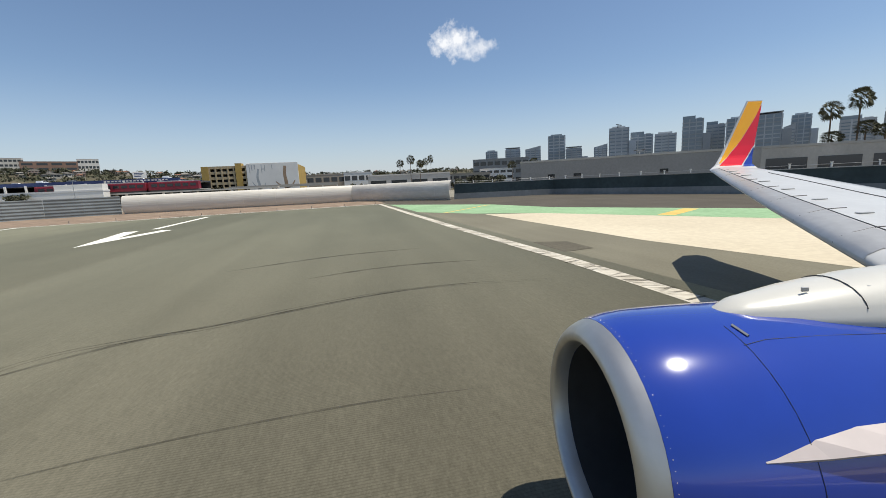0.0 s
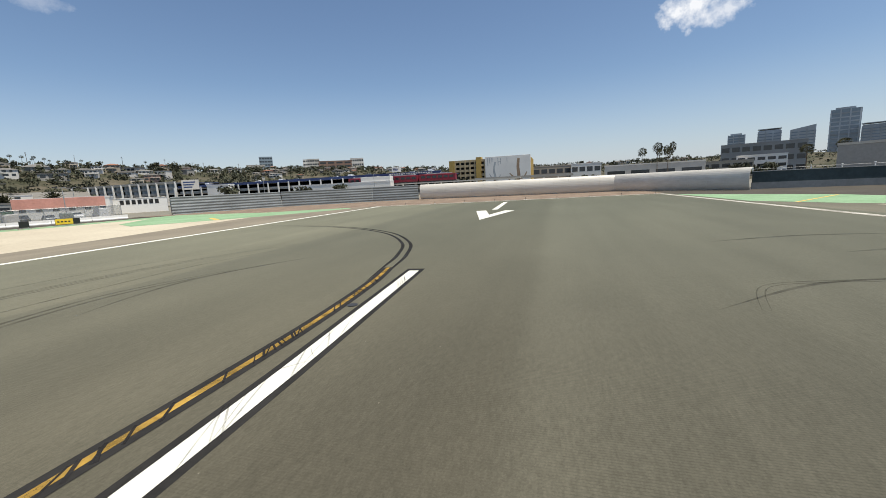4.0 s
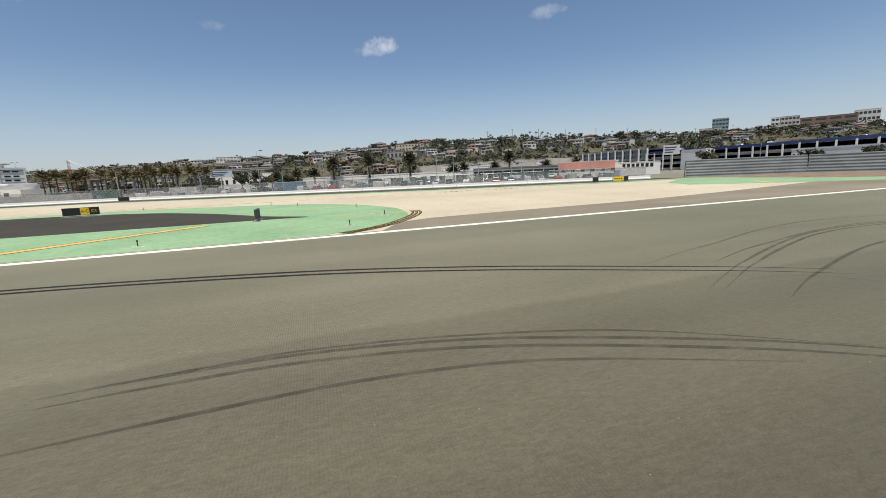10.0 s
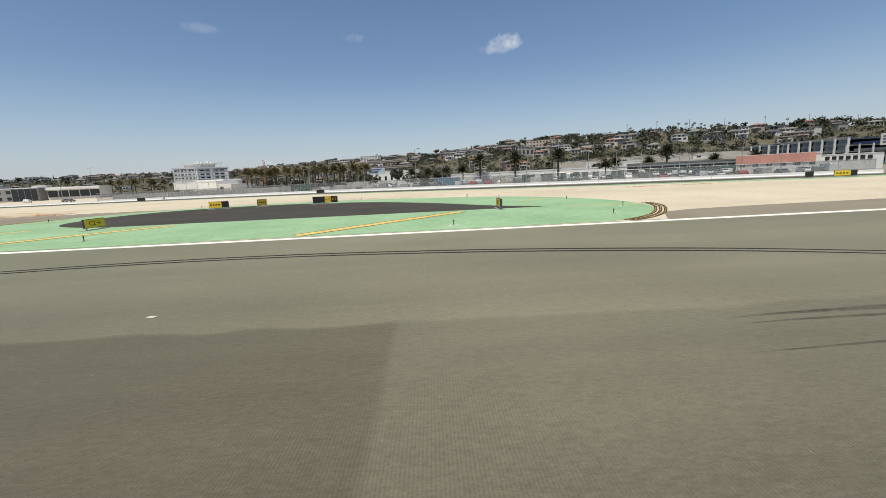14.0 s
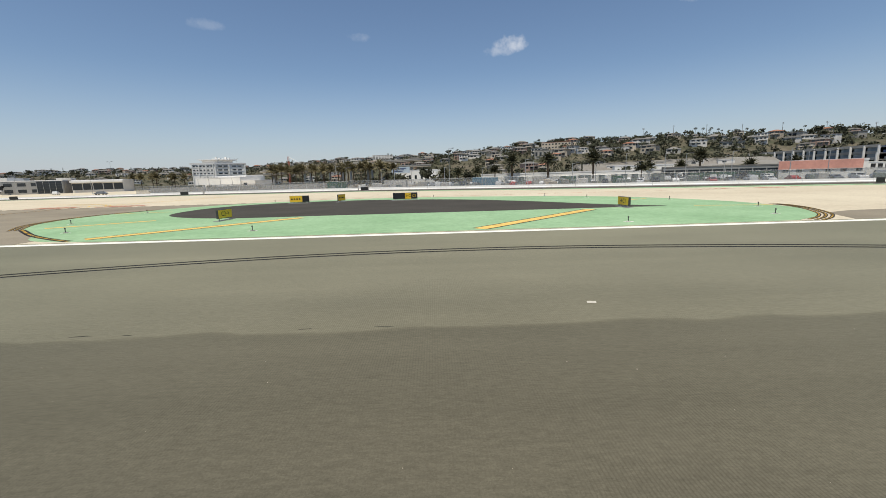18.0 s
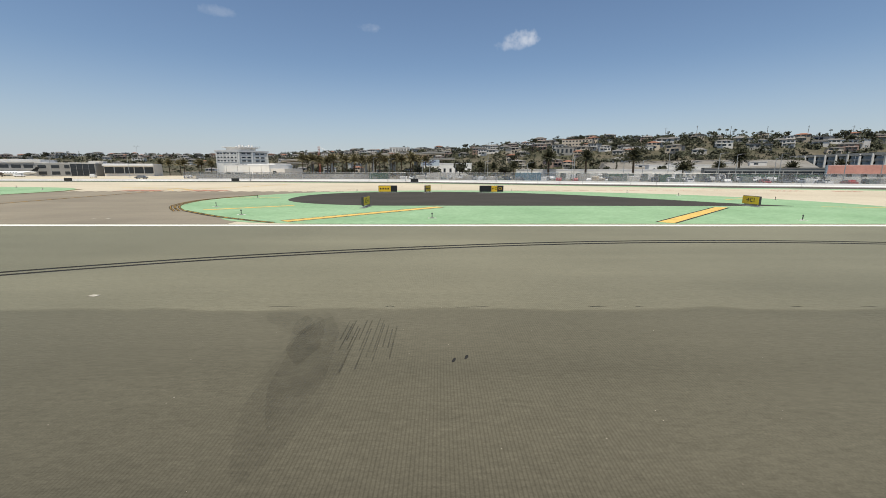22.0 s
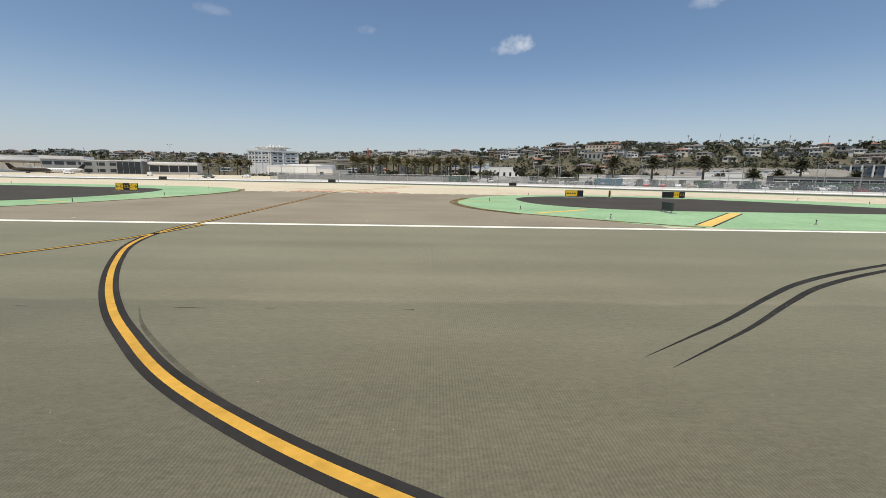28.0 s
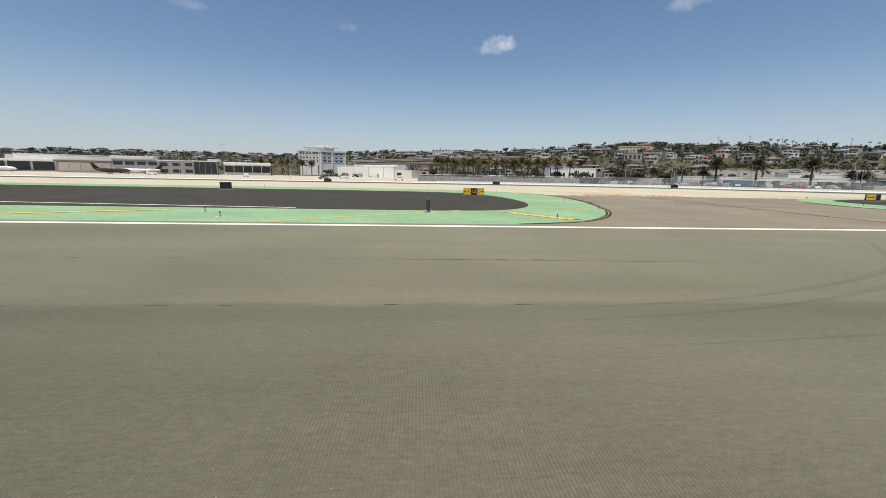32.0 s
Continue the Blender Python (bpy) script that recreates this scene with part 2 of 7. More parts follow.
SOUTH_SHOULDER = streaked(material("grey shoulder asphalt", (0.19, 0.178, 0.132), 0.92, fine=11, coarse=0.1, vary=0.15, bump=0.3, tint=(0.155, 0.144, 0.107)), 0.08)
DIRTY_WHITE = material("dirty white line paint", (0.6, 0.565, 0.48), 0.8, fine=3, coarse=0.9, vary=0.25, bump=0.1, tint=(0.4, 0.36, 0.29))
DARK_ASPHALT = material("dark infill asphalt", (0.066, 0.06, 0.05), 0.92, fine=9, coarse=0.2, vary=0.15, bump=0.3)
PATCH = speckled(grooved(material("patched asphalt", (0.13, 0.118, 0.09), 0.92, fine=9, coarse=0.12, vary=0.22, bump=0.35, stretch=(0.5, 1, 1)), 0.07, 0.25))
ROAD_ASPHALT = material("worn road asphalt", (0.105, 0.093, 0.075), 0.92, fine=9, coarse=0.2, vary=0.15, bump=0.3)
JOINT = material("dusty slab joint", (0.46, 0.39, 0.27), 0.9, fine=5, coarse=0.5, vary=0.2)
CONCRETE = material("pale apron concrete", (0.57, 0.505, 0.38), 0.9, fine=3, coarse=0.07, vary=0.14, bump=0.1, tint=(0.49, 0.425, 0.315))
GREEN = material("green painted pavement", (0.29, 0.43, 0.255), 0.9, fine=2.5, coarse=0.16, vary=0.2, bump=0.1, tint=(0.22, 0.35, 0.195))
WHITE_PAINT = material("white runway paint", (0.8, 0.78, 0.68), 0.75, fine=6, coarse=0.5, vary=0.1, bump=0.1)
YELLOW_PAINT = material("yellow taxiway paint", (0.74, 0.5, 0.15), 0.8, fine=6, coarse=0.6, vary=0.16, bump=0.1)
LEAD_YELLOW = material("deep yellow line paint", (0.6, 0.34, 0.06), 0.8, fine=6, coarse=0.6, vary=0.18, bump=0.1)
BLACK_PAINT = material("black border paint", (0.035, 0.033, 0.03), 0.85, fine=6, coarse=0.5, vary=0.2)
RED_PAINT = material("faded red paint", (0.5, 0.1, 0.06), 0.8, fine=4, coarse=0.7, vary=0.25, tint=(0.45, 0.22, 0.15))


def rubbed(m, strength, low=0.25):
    """A thin film of rubber, streaked and worn through in places."""
    n, l = m.node_tree.nodes, m.node_tree.links
    geo = n.new("ShaderNodeNewGeometry")
    streak = node(n, "ShaderNodeTexNoise", Scale=1.3, Detail=6.0, Roughness=0.65)
    l.new(geo.outputs["Position"], streak.inputs["Vector"])
    mr = n.new("ShaderNodeMapRange")
    mr.inputs["From Min"].default_value, mr.inputs["From Max"].default_value = 0.3, 0.62
    mr.inputs["To Min"].default_value, mr.inputs["To Max"].default_value = strength * low, strength
    l.new(streak.outputs["Fac"], mr.inputs["Value"])
    l.new(mr.outputs[0], n["Principled BSDF"].inputs["Alpha"])
    return m


WORN_YELLOW = rubbed(material("worn yellow paint", (0.6, 0.37, 0.08), 0.8, fine=3, coarse=1.2, vary=0.3, bump=0.1), 0.85)
RUBBER = rubbed(material("tyre rubber on asphalt", (0.036, 0.034, 0.032), 0.9, fine=9, coarse=0.6, vary=0.25), 0.95, 0.75)
TRACE_RUBBER = rubbed(material("trace of tyre rubber", (0.05, 0.047, 0.042), 0.9, fine=9, coarse=0.6, vary=0.25), 0.1)
FAINT_RUBBER = rubbed(material("faint tyre rubber on asphalt", (0.045, 0.042, 0.038), 0.9, fine=9, coarse=0.6, vary=0.25), 0.36)
DIRT = material("dry brown soil", (0.3, 0.225, 0.165), 0.95, fine=4, coarse=0.3, vary=0.25, bump=0.4)
CITY = material("dusty ground", (0.27, 0.245, 0.2), 0.95, fine=0.6, coarse=0.02, vary=0.25, tint=(0.2, 0.19, 0.15))
SCRUB = material("dry hillside scrub", (0.14, 0.118, 0.085), 0.95, fine=0.5, coarse=0.04, vary=0.35, tint=(0.05, 0.055, 0.03), bump=0.0)
WHITE_WALL = material("white painted wall", (0.82, 0.8, 0.75), 0.72, fine=1.5, coarse=0.12, vary=0.07, bump=0.05)
CREAM_WALL = material("cream stucco", (0.5, 0.43, 0.34), 0.85, fine=2, coarse=0.15, vary=0.1, random_tint=0.35)
PINK_WALL = material("salmon stucco", (0.44, 0.31, 0.25), 0.85, fine=2, coarse=0.15, vary=0.1, random_tint=0.3)
GREY_WALL = material("grey concrete wall", (0.43, 0.41, 0.37), 0.85, fine=2, coarse=0.15, vary=0.12, random_tint=0.3)
LIGHT_WALL = material("off-white stucco", (0.66, 0.63, 0.58), 0.8, fine=2, coarse=0.15, vary=0.08, random_tint=0.2)
HALL_GREY = material("grey precast concrete", (0.34, 0.335, 0.32), 0.85, fine=2, coarse=0.06, vary=0.12)
TAN_WALL = material("tan precast concrete", (0.46, 0.4, 0.32), 0.85, fine=2, coarse=0.1, vary=0.1)
CORRUGATED = material("weathered grey steel sheet", (0.23, 0.25, 0.25), 0.5, metal=0.35, fine=2, coarse=0.25, vary=0.2, bump=0.05, stretch=(1, 0.3, 3))
DEFLECTOR = material("pale galvanised deflector sheet", (0.7, 0.66, 0.58), 0.55, metal=0.15, fine=1.5, coarse=0.35, vary=0.12, stretch=(1, 0.25, 3))
TEAL_WALL = material("dark teal painted wall", (0.075, 0.098, 0.098), 0.7, fine=1.5, coarse=0.2, vary=0.2)
GREY_BAND = material("grey painted base", (0.28, 0.29, 0.28), 0.8, fine=1.5, coarse=0.2, vary=0.15)
STEEL = material("galvanised steel", (0.45, 0.45, 0.44), 0.45, metal=0.6, fine=5, coarse=0.6, vary=0.1)
# Near-black for dark metal parts, and for shade inside decks, garage and inlet.
DARK_METAL_AND_SHADE = material("dark metal and painted shade", (0.045, 0.045, 0.045), 0.6, fine=6, coarse=0.8, vary=0.2)
SIGN_YELLOW = material("yellow sign face", (0.8, 0.52, 0.03), 0.45, fine=5, coarse=0.8, vary=0.06, bump=0.0)
SIGN_BLACK = material("black sign face", (0.015, 0.015, 0.014), 0.5, fine=5, coarse=0.8, vary=0.1, bump=0.0)
RED_TILE = material("red clay roof tile", (0.3, 0.15, 0.1), 0.85, fine=4, coarse=0.4, vary=0.2, random_tint=0.25)
GREY_ROOF = material("grey roof shingle", (0.2, 0.19, 0.175), 0.9, fine=4, coarse=0.4, vary=0.2, random_tint=0.35)
WHITE_ROOF = material("white membrane roof", (0.72, 0.71, 0.69), 0.7, fine=1, coarse=0.1, vary=0.08)
BLUE_PANEL = material("blue fascia panel", (0.035, 0.06, 0.17), 0.5, fine=2, coarse=0.2, vary=0.15)
RED_PANEL = material("dark red fascia panel", (0.23, 0.012, 0.03), 0.5, fine=2, coarse=0.25, vary=0.25)
ORANGE_PANEL = material("coral painted panel", (0.66, 0.32, 0.25), 0.6, fine=2, coarse=0.25, vary=0.15)
OCHRE_WALL = material("ochre stucco", (0.5, 0.34, 0.11), 0.8, fine=2, coarse=0.2, vary=0.12)
GREEN_PANEL = material("green screen cloth", (0.03, 0.11, 0.06), 0.8, fine=2, coarse=0.2, vary=0.2)
PALE_BLUE = material("pale blue billboard sheet", (0.5, 0.58, 0.64), 0.6, fine=2, coarse=0.3, vary=0.15)
BLUE_PAINT = material("faded blue container paint", (0.1, 0.24, 0.34), 0.6, fine=2, coarse=0.3, vary=0.18)
BARK = material("palm bark", (0.17, 0.125, 0.085), 0.95, fine=5, coarse=0.8, vary=0.3)
FOLIAGE = material("tree foliage", (0.088, 0.09, 0.058), 0.75, fine=2, coarse=0.2, vary=0.35, random_tint=0.35, bump=0.0)
PALM_GREEN = material("palm fronds", (0.1, 0.098, 0.055), 0.65, fine=2, coarse=0.3, vary=0.3, random_tint=0.2, bump=0.0)
PALM_DRY = material("olive dry palm fronds", (0.21, 0.18, 0.095), 0.7, fine=2, coarse=0.3, vary=0.3, random_tint=0.2, bump=0.0)
BROWN_WALL = material("brown banded concrete", (0.26, 0.17, 0.13), 0.85, fine=2, coarse=0.1, vary=0.12)
PALE_EARTH = material("pale graded earth", (0.24, 0.23, 0.21), 0.95, fine=0.8, coarse=0.06, vary=0.16, tint=(0.2, 0.18, 0.15))
TOWER_GREY = material("grey tower cladding", (0.46, 0.48, 0.49), 0.6, fine=0.3, coarse=0.02, vary=0.12, random_tint=0.3, bump=0.0)
TYRE = material("black tyre rubber", (0.02, 0.02, 0.02), 0.85, fine=8, coarse=1, vary=0.2)
CAR_WHITE = material("white car paint", (0.78, 0.78, 0.77), 0.45, fine=3, coarse=0.4, vary=0.04, bump=0.0, coat=0.15)
CAR_GREY = material("grey car paint", (0.2, 0.21, 0.22), 0.25, metal=0.3, fine=3, coarse=0.4, vary=0.05, bump=0.0, coat=0.6)
CAR_DARK = material("dark car paint", (0.035, 0.04, 0.045), 0.25, fine=3, coarse=0.4, vary=0.05, bump=0.0, coat=0.6)
CAR_RED = material("red car paint", (0.4, 0.03, 0.03), 0.25, fine=3, coarse=0.4, vary=0.05, bump=0.0, coat=0.6)
BLUE_GLOSS = material("glossy blue nacelle paint", (0.014, 0.044, 0.31), 0.14, fine=3, coarse=0.5, vary=0.05, bump=0.01, coat=0.7)
ORANGE_GLOSS = material("glossy orange-yellow paint", (0.9, 0.42, 0.01), 0.25, fine=3, coarse=0.5, vary=0.04, bump=0.0, coat=0.4)
RED_GLOSS = material("glossy red paint", (0.72, 0.015, 0.03), 0.25, fine=3, coarse=0.5, vary=0.04, bump=0.0, coat=0.4)
WING_GREY = material("pale grey wing paint", (0.5, 0.505, 0.5), 0.38, fine=4, coarse=0.5, vary=0.07, bump=0.02)
LIP_METAL = material("brushed bare aluminium", (0.6, 0.58, 0.54), 0.42, metal=0.85, fine=6, coarse=0.8, vary=0.1, bump=0.02)
FAIRING = material("cream white fairing paint", (0.58, 0.565, 0.51), 0.35, fine=3, coarse=0.5, vary=0.06, bump=0.01, coat=0.3)


def glass(name, base):
    m = bpy.data.materials.new(name)
    m.use_nodes = True
    b = m.node_tree.nodes["Principled BSDF"]
    b.inputs["Base Color"].default_value = (*base, 1)
    b.inputs["Roughness"].default_value = 0.08
    b.inputs["Specular IOR Level"].default_value = 0.7
    return m


PANE = glass("dark window glass", (0.02, 0.025, 0.03))
TOWER_GLASS = glass("blue tower glass", (0.2, 0.25, 0.29))
SAND_WALL = material("sand-coloured concrete", (0.5, 0.4, 0.25), 0.85, fine=2, coarse=0.15, vary=0.1)


def mesh_fence(name, base, holes):
    """Woven wire seen from afar: fine wires with air between them."""
    m = bpy.data.materials.new(name)
    m.use_nodes = True
    n, l = m.node_tree.nodes, m.node_tree.links
    b = n["Principled BSDF"]
    b.inputs["Base Color"].default_value = (*base, 1)
    b.inputs["Roughness"].default_value, b.inputs["Metallic"].default_value = 0.5, 0.4
    geo = n.new("ShaderNodeNewGeometry")
    noise_n = node(n, "ShaderNodeTexNoise", Scale=0.25, Detail=3.0)
    l.new(geo.outputs["Position"], noise_n.inputs["Vector"])
    mr = n.new("ShaderNodeMapRange")
    mr.inputs["To Min"].default_value, mr.inputs["To Max"].default_value = 1 - holes - 0.12, 1 - holes + 0.12
    l.new(noise_n.outputs["Fac"], mr.inputs["Value"])
    l.new(mr.outputs[0], b.inputs["Alpha"])
    return m


WIRE = mesh_fence("chain-link wire", (0.34, 0.335, 0.32), 0.7)


# ---- building blocks ----
def part(name, bm, mat, parent=None, label="", smooth=False):
    me = bpy.data.meshes.new(name)
    bmesh.ops.recalc_face_normals(bm, faces=bm.faces)
    bm.to_mesh(me)
    bm.free()
    me.materials.append(mat)
    if smooth:
        for p in me.polygons:
            p.use_smooth = True
    ob = new(name, me)
    if parent is not None:
        ob.parent = parent
    if label:
        ob["label"] = label
    return ob


def empty(name, m, label, category, group="", kind=""):
    ob = new(name)
    ob.matrix_world = m
    return tagged(ob, label, category, group, kind)


def add_box(bm, x0, x1, y0, y1, z0, z1, bevel=0.0, m=None):
    v = [bm.verts.new((x, y, z)) for z in (z0, z1) for x, y in ((x0, y0), (x1, y0), (x1, y1), (x0, y1))]
    fs = [bm.faces.new([v[i] for i in q]) for q in ((3, 2, 1, 0), (4, 5, 6, 7), (0, 1, 5, 4), (1, 2, 6, 5), (2, 3, 7, 6), (3, 0, 4, 7))]
    if bevel:
        es = list({e for f in fs for e in f.edges})
        r = bmesh.ops.bevel(bm, geom=es, offset=bevel, segments=1, affect="EDGES")
        v = list({x for f in r["faces"] for x in f.verts} | {x for x in v if x.is_valid})
    if m is not None:
        bmesh.ops.transform(bm, matrix=m, verts=v)
    return v


def box(x0, x1, y0, y1, z0, z1, bevel=0.0, m=None):
    bm = bmesh.new()
    add_box(bm, x0, x1, y0, y1, z0, z1, bevel, m)
    return bm


def add_tube(bm, a, b, r0, r1, sides=8, caps=True):
    a, b = Vector(a), Vector(b)
    q = (b - a).to_track_quat("Z", "Y")
    rings = []
    for c, r in ((a, r0), (b, r1)):
        rings.append([bm.verts.new(c + q @ Vector((r * math.cos(2 * math.pi * i / sides), r * math.sin(2 * math.pi * i / sides), 0))) for i in range(sides)])
    for i in range(sides):
        j = (i + 1) % sides
        bm.faces.new((rings[0][i], rings[0][j], rings[1][j], rings[1][i]))
    if caps:
        bm.faces.new(rings[0][::-1])
        bm.faces.new(rings[1])


def tube(a, b, r0, r1=None, sides=8):
    bm = bmesh.new()
    add_tube(bm, a, b, r0, r0 if r1 is None else r1, sides)
    return bm


def slab(points, top, depth=0.02):
    """A flat plate with any outline."""
    bm = bmesh.new()
    v = [bm.verts.new((x, y, top)) for x, y in points]
    f = bm.faces.new(v)
    r = bmesh.ops.extrude_face_region(bm, geom=[f])
    bmesh.ops.translate(bm, vec=(0, 0, -depth), verts=[g for g in r["geom"] if isinstance(g, bmesh.types.BMVert)])
    bmesh.ops.triangulate(bm, faces=[f for f in bm.faces if len(f.verts) > 4])
    return bm


def curve_points(points, per=8, closed=False):
    """A smooth line through the points (Catmull-Rom)."""
    p = [Vector((*q, 0)) for q in points]
    n = len(p)
    out = []
    for i in range(n if closed else n - 1):
        a, b, c, d = (p[(i + k) % n] if closed else p[min(max(i + k, 0), n - 1)] for k in (-1, 0, 1, 2))
        for s in range(per):
            t = s / per
            q = 0.5 * ((2 * b) + (c - a) * t + (2 * a - 5 * b + 4 * c - d) * t * t + (3 * b - a - 3 * c + d) * t ** 3)
            out.append((q.x, q.y))
    if not closed:
        out.append((p[-1].x, p[-1].y))
    return out


def offset_line(points, d, closed=False):
    out = []
    n = len(points)
    for i, (x, y) in enumerate(points):
        a = points[(i - 1) % n] if closed or i else points[0]
        b = points[(i + 1) % n] if closed or i < n - 1 else points[-1]
        tx, ty = b[0] - a[0], b[1] - a[1]
        s = math.hypot(tx, ty) or 1
        out.append((x - ty / s * d, y + tx / s * d))
    return out


def ribbon(points, width, top, shift=0.0, closed=False, taper=False):
    """A painted line of some width along a line of points."""
    bm = bmesh.new()
    n = len(points)
    ln = [width / 2 * (min(1, i / (n * 0.25), (n - 1 - i) / (n * 0.25)) if taper else 1) for i in range(n)]
    left, right = offset_line(points, 1.0, closed), offset_line(points, -1.0, closed)
    L, R = [], []
    for i, (x, y) in enumerate(points):
        ux, uy = left[i][0] - x, left[i][1] - y
        L.append(bm.verts.new((x + ux * (shift + ln[i] + 0.005), y + uy * (shift + ln[i] + 0.005), top)))
        R.append(bm.verts.new((x + ux * (shift - ln[i] - 0.005), y + uy * (shift - ln[i] - 0.005), top)))
    for i in range(n if closed else n - 1):
        j = (i + 1) % n
        bm.faces.new((L[i], R[i], R[j], L[j]))
    return bm


def marking(name, bm, mat, label, category="marking", group=""):
    return tagged(part(name, bm, mat), label, category, group, "structure")


# ---- the airfield ----
tagged(part("ground", slab([(-4600, -4600), (4600, -4600), (4600, 4600), (-4600, 4600)], -0.09), CITY), "dusty ground around the airfield", "ground", kind="structure")
tagged(part("runway", slab([(-900, -59), (152, -59), (178, -57.4), (227.2, -54.4), (216.5, 2.5), (213.5, 0.7), (-900, 0.7)], 0.0), ASPHALT), "grey grooved asphalt runway with tyre marks", "runway", kind="structure")
WALL_LINE = [(206, 54), (186, 62), (150, 75), (122, 86), (80, 104), (30, 112), (-30, 114), (-400, 119), (-900, 124)]
ROAD_SOUTH = [(211, 46), (186, 50.5), (150, 62), (122, 74), (80, 93), (30, 101), (-30, 103), (-400, 108), (-900, 113)]
GREEN_SOUTH = [(212, 40), (186, 44), (150, 57), (122, 70), (80, 90), (30, 98.5), (-30, 101), (-400, 106), (-900, 111)]
tagged(part("apron", slab([(-900, 0.72), (206, 0.72), (214, 30), *GREEN_SOUTH], -0.016), CONCRETE), "pale beige concrete apron", "apron", kind="structure")
tagged(part("pavement_1", slab([(130.2, 0.72), (132.4, 5.0), (135.2, 6.1), (142, 6.6), (156, 6.9), (172, 9.2), (197, 14), (210, 20), (217, 3.2), (213.4, 0.72)], -0.004), SHOULDER), "brown-grey asphalt shoulder beside the runway", "pavement", kind="structure")
tagged(part("pavement_2", slab([(-900, 0.72), (74, 0.72), (74, 43.5), (-900, 43.5)], -0.006), SHOULDER), "brown-grey asphalt taxiway connector", "pavement", kind="structure")
tagged(part("pavement_3", slab([(-300, -52), (228, -52), (232, -64), (160, -130), (-300, -130)], -0.012), SOUTH_SHOULDER), "brown-grey asphalt south of the runway", "pavement", kind="structure")
tagged(part("pavement_4", slab([(187, -62.2), (164, -63.6), (155, -65.4), (100, -67), (-300, -67), (-300, -112), (146, -97), (168, -77.8), (184, -67.8)], -0.006), CONCRETE), "pale beige concrete panel", "pavement", kind="structure")
tagged(part("pavement_5", slab([(197, -56.4), (222, -54.9), (204, -69), (191, -72.4), (176, -83), (150, -101), (146, -97), (168, -77.6), (184, -67.6), (189, -61.5)], -0.003), GREEN), "green painted pavement", "pavement", kind="structure")
tagged(part("road_1", slab([(223, -55), (247, -54), (247, -70), (230, -93), (193, -105), (130, -126), (120, -118), (150, -101.2), (176, -83.2), (191, -72.6), (204, -69.2)], -0.004), ROAD_ASPHALT), "dark asphalt perimeter road", "road", kind="structure")
tagged(part("road_2", slab([*WALL_LINE, *ROAD_SOUTH[::-1]], -0.01), ROAD_ASPHALT), "dark asphalt perimeter road along the barrier", "road", kind="structure")
tagged(part("pavement_6", slab([*ROAD_SOUTH, *GREEN_SOUTH[::-1]], -0.008), GREEN), "faded green painted strip beside the road", "pavement", kind="structure")
tagged(part("pavement_8", slab([(4, 122), (2, 250), (-420, 262), (-420, 126)], -0.04), CONCRETE), "pale concrete ramp of the private terminal", "pavement", kind="structure")
tagged(part("ground_strip", slab([(209.5, 20), (217, 3.3), (227.4, -53.5), (238, -60), (262, -56), (264, 30), (236, 48), (208, 56), (211.2, 44)], -0.005), DIRT), "bare brown soil behind the runway end", "soil", kind="structure")

tagged(part("pavement_7", slab([(189, 33), (184.5, 24.5), (192, 17), (204, 8.5), (213, 4.6), (215.5, 6.5), (209, 21.5), (211, 43), (200, 41)], 0.0, 0.004), GREEN), "faded green painted pavement by the blast fence", "pavement", kind="structure")
ISLAND_1 = curve_points([(77, 1.2), (100, 1.0), (123.5, 1.0), (127.4, 1.6), (131.4, 4.6), (134.0, 9.5), (134.8, 15), (134.2, 21), (130.6, 29.5), (124, 37), (110, 44), (95, 48), (80, 47), (68, 41), (61.5, 31), (60, 22), (61.6, 15.5), (65.4, 10), (70.5, 5.6)], 6, True)
ISLAND_2 = curve_points([(-400, 1.2), (-300, 1.2), (-100, 1.2), (0, 1.2), (7.5, 1.5), (13.2, 3.6), (17, 7.7), (19.8, 13.4), (21.6, 20), (22.8, 27), (23.3, 35), (22.6, 44), (19, 51.5), (10, 58.5), (-5, 61), (-30, 62), (-100, 63), (-300, 64), (-400, 64)], 6, True)
INFILL_1 = curve_points([(125.5, 15.1), (121, 15.1), (105, 15.2), (91, 15.3), (81, 15.5), (74.5, 18), (70.5, 22), (69, 27.5), (69.6, 34), (74, 40), (84, 43.2), (95, 42), (105, 37.5), (114, 29), (121, 19.5)], 6, True)
INFILL_2 = curve_points([(-400, 11.6), (-300, 11.6), (-60, 11.6), (-5, 11.4), (3, 11.5), (9, 13), (12.8, 18.5), (14, 27), (12.5, 38), (7.5, 46.5), (-3, 50), (-35, 52), (-100, 53), (-300, 54), (-400, 54)], 6, True)
for outline, infill in ((ISLAND_1, INFILL_1), (ISLAND_2, INFILL_2)):
    marking("painted_island", slab(outline, 0.004), GREEN, "green painted taxiway island", "island")
    marking("island_infill", slab(infill, 0.010, 0.004), DARK_ASPHALT, "dark asphalt middle of a green island", "pavement")

marking("edge_line", ribbon([(x, 0.0) for x in range(-900, 217, 6)], 0.75, 0.006), WHITE_PAINT, "white runway edge line")
marking("edge_line", ribbon([(x, -57.6) for x in range(-300, 151, 6)] + [(161, -57.3), (177, -56.1), (200, -54.8), (226.6, -53.4)], 0.75, 0.006), DIRTY_WHITE, "white runway edge line with dark tyre streaks")
marking("end_line", ribbon([(216.4, 1.5), (226.8, -53.2)], 0.5, 0.006), WHITE_PAINT, "thin white line across the runway end")
marking("centre_dash", ribbon([(157.4, -28.35), (147.7, -29.02), (143.2, -29.25), (121.0, -30.3)], 0.43, 0.006), WHITE_PAINT, "broad white runway centre line dash")
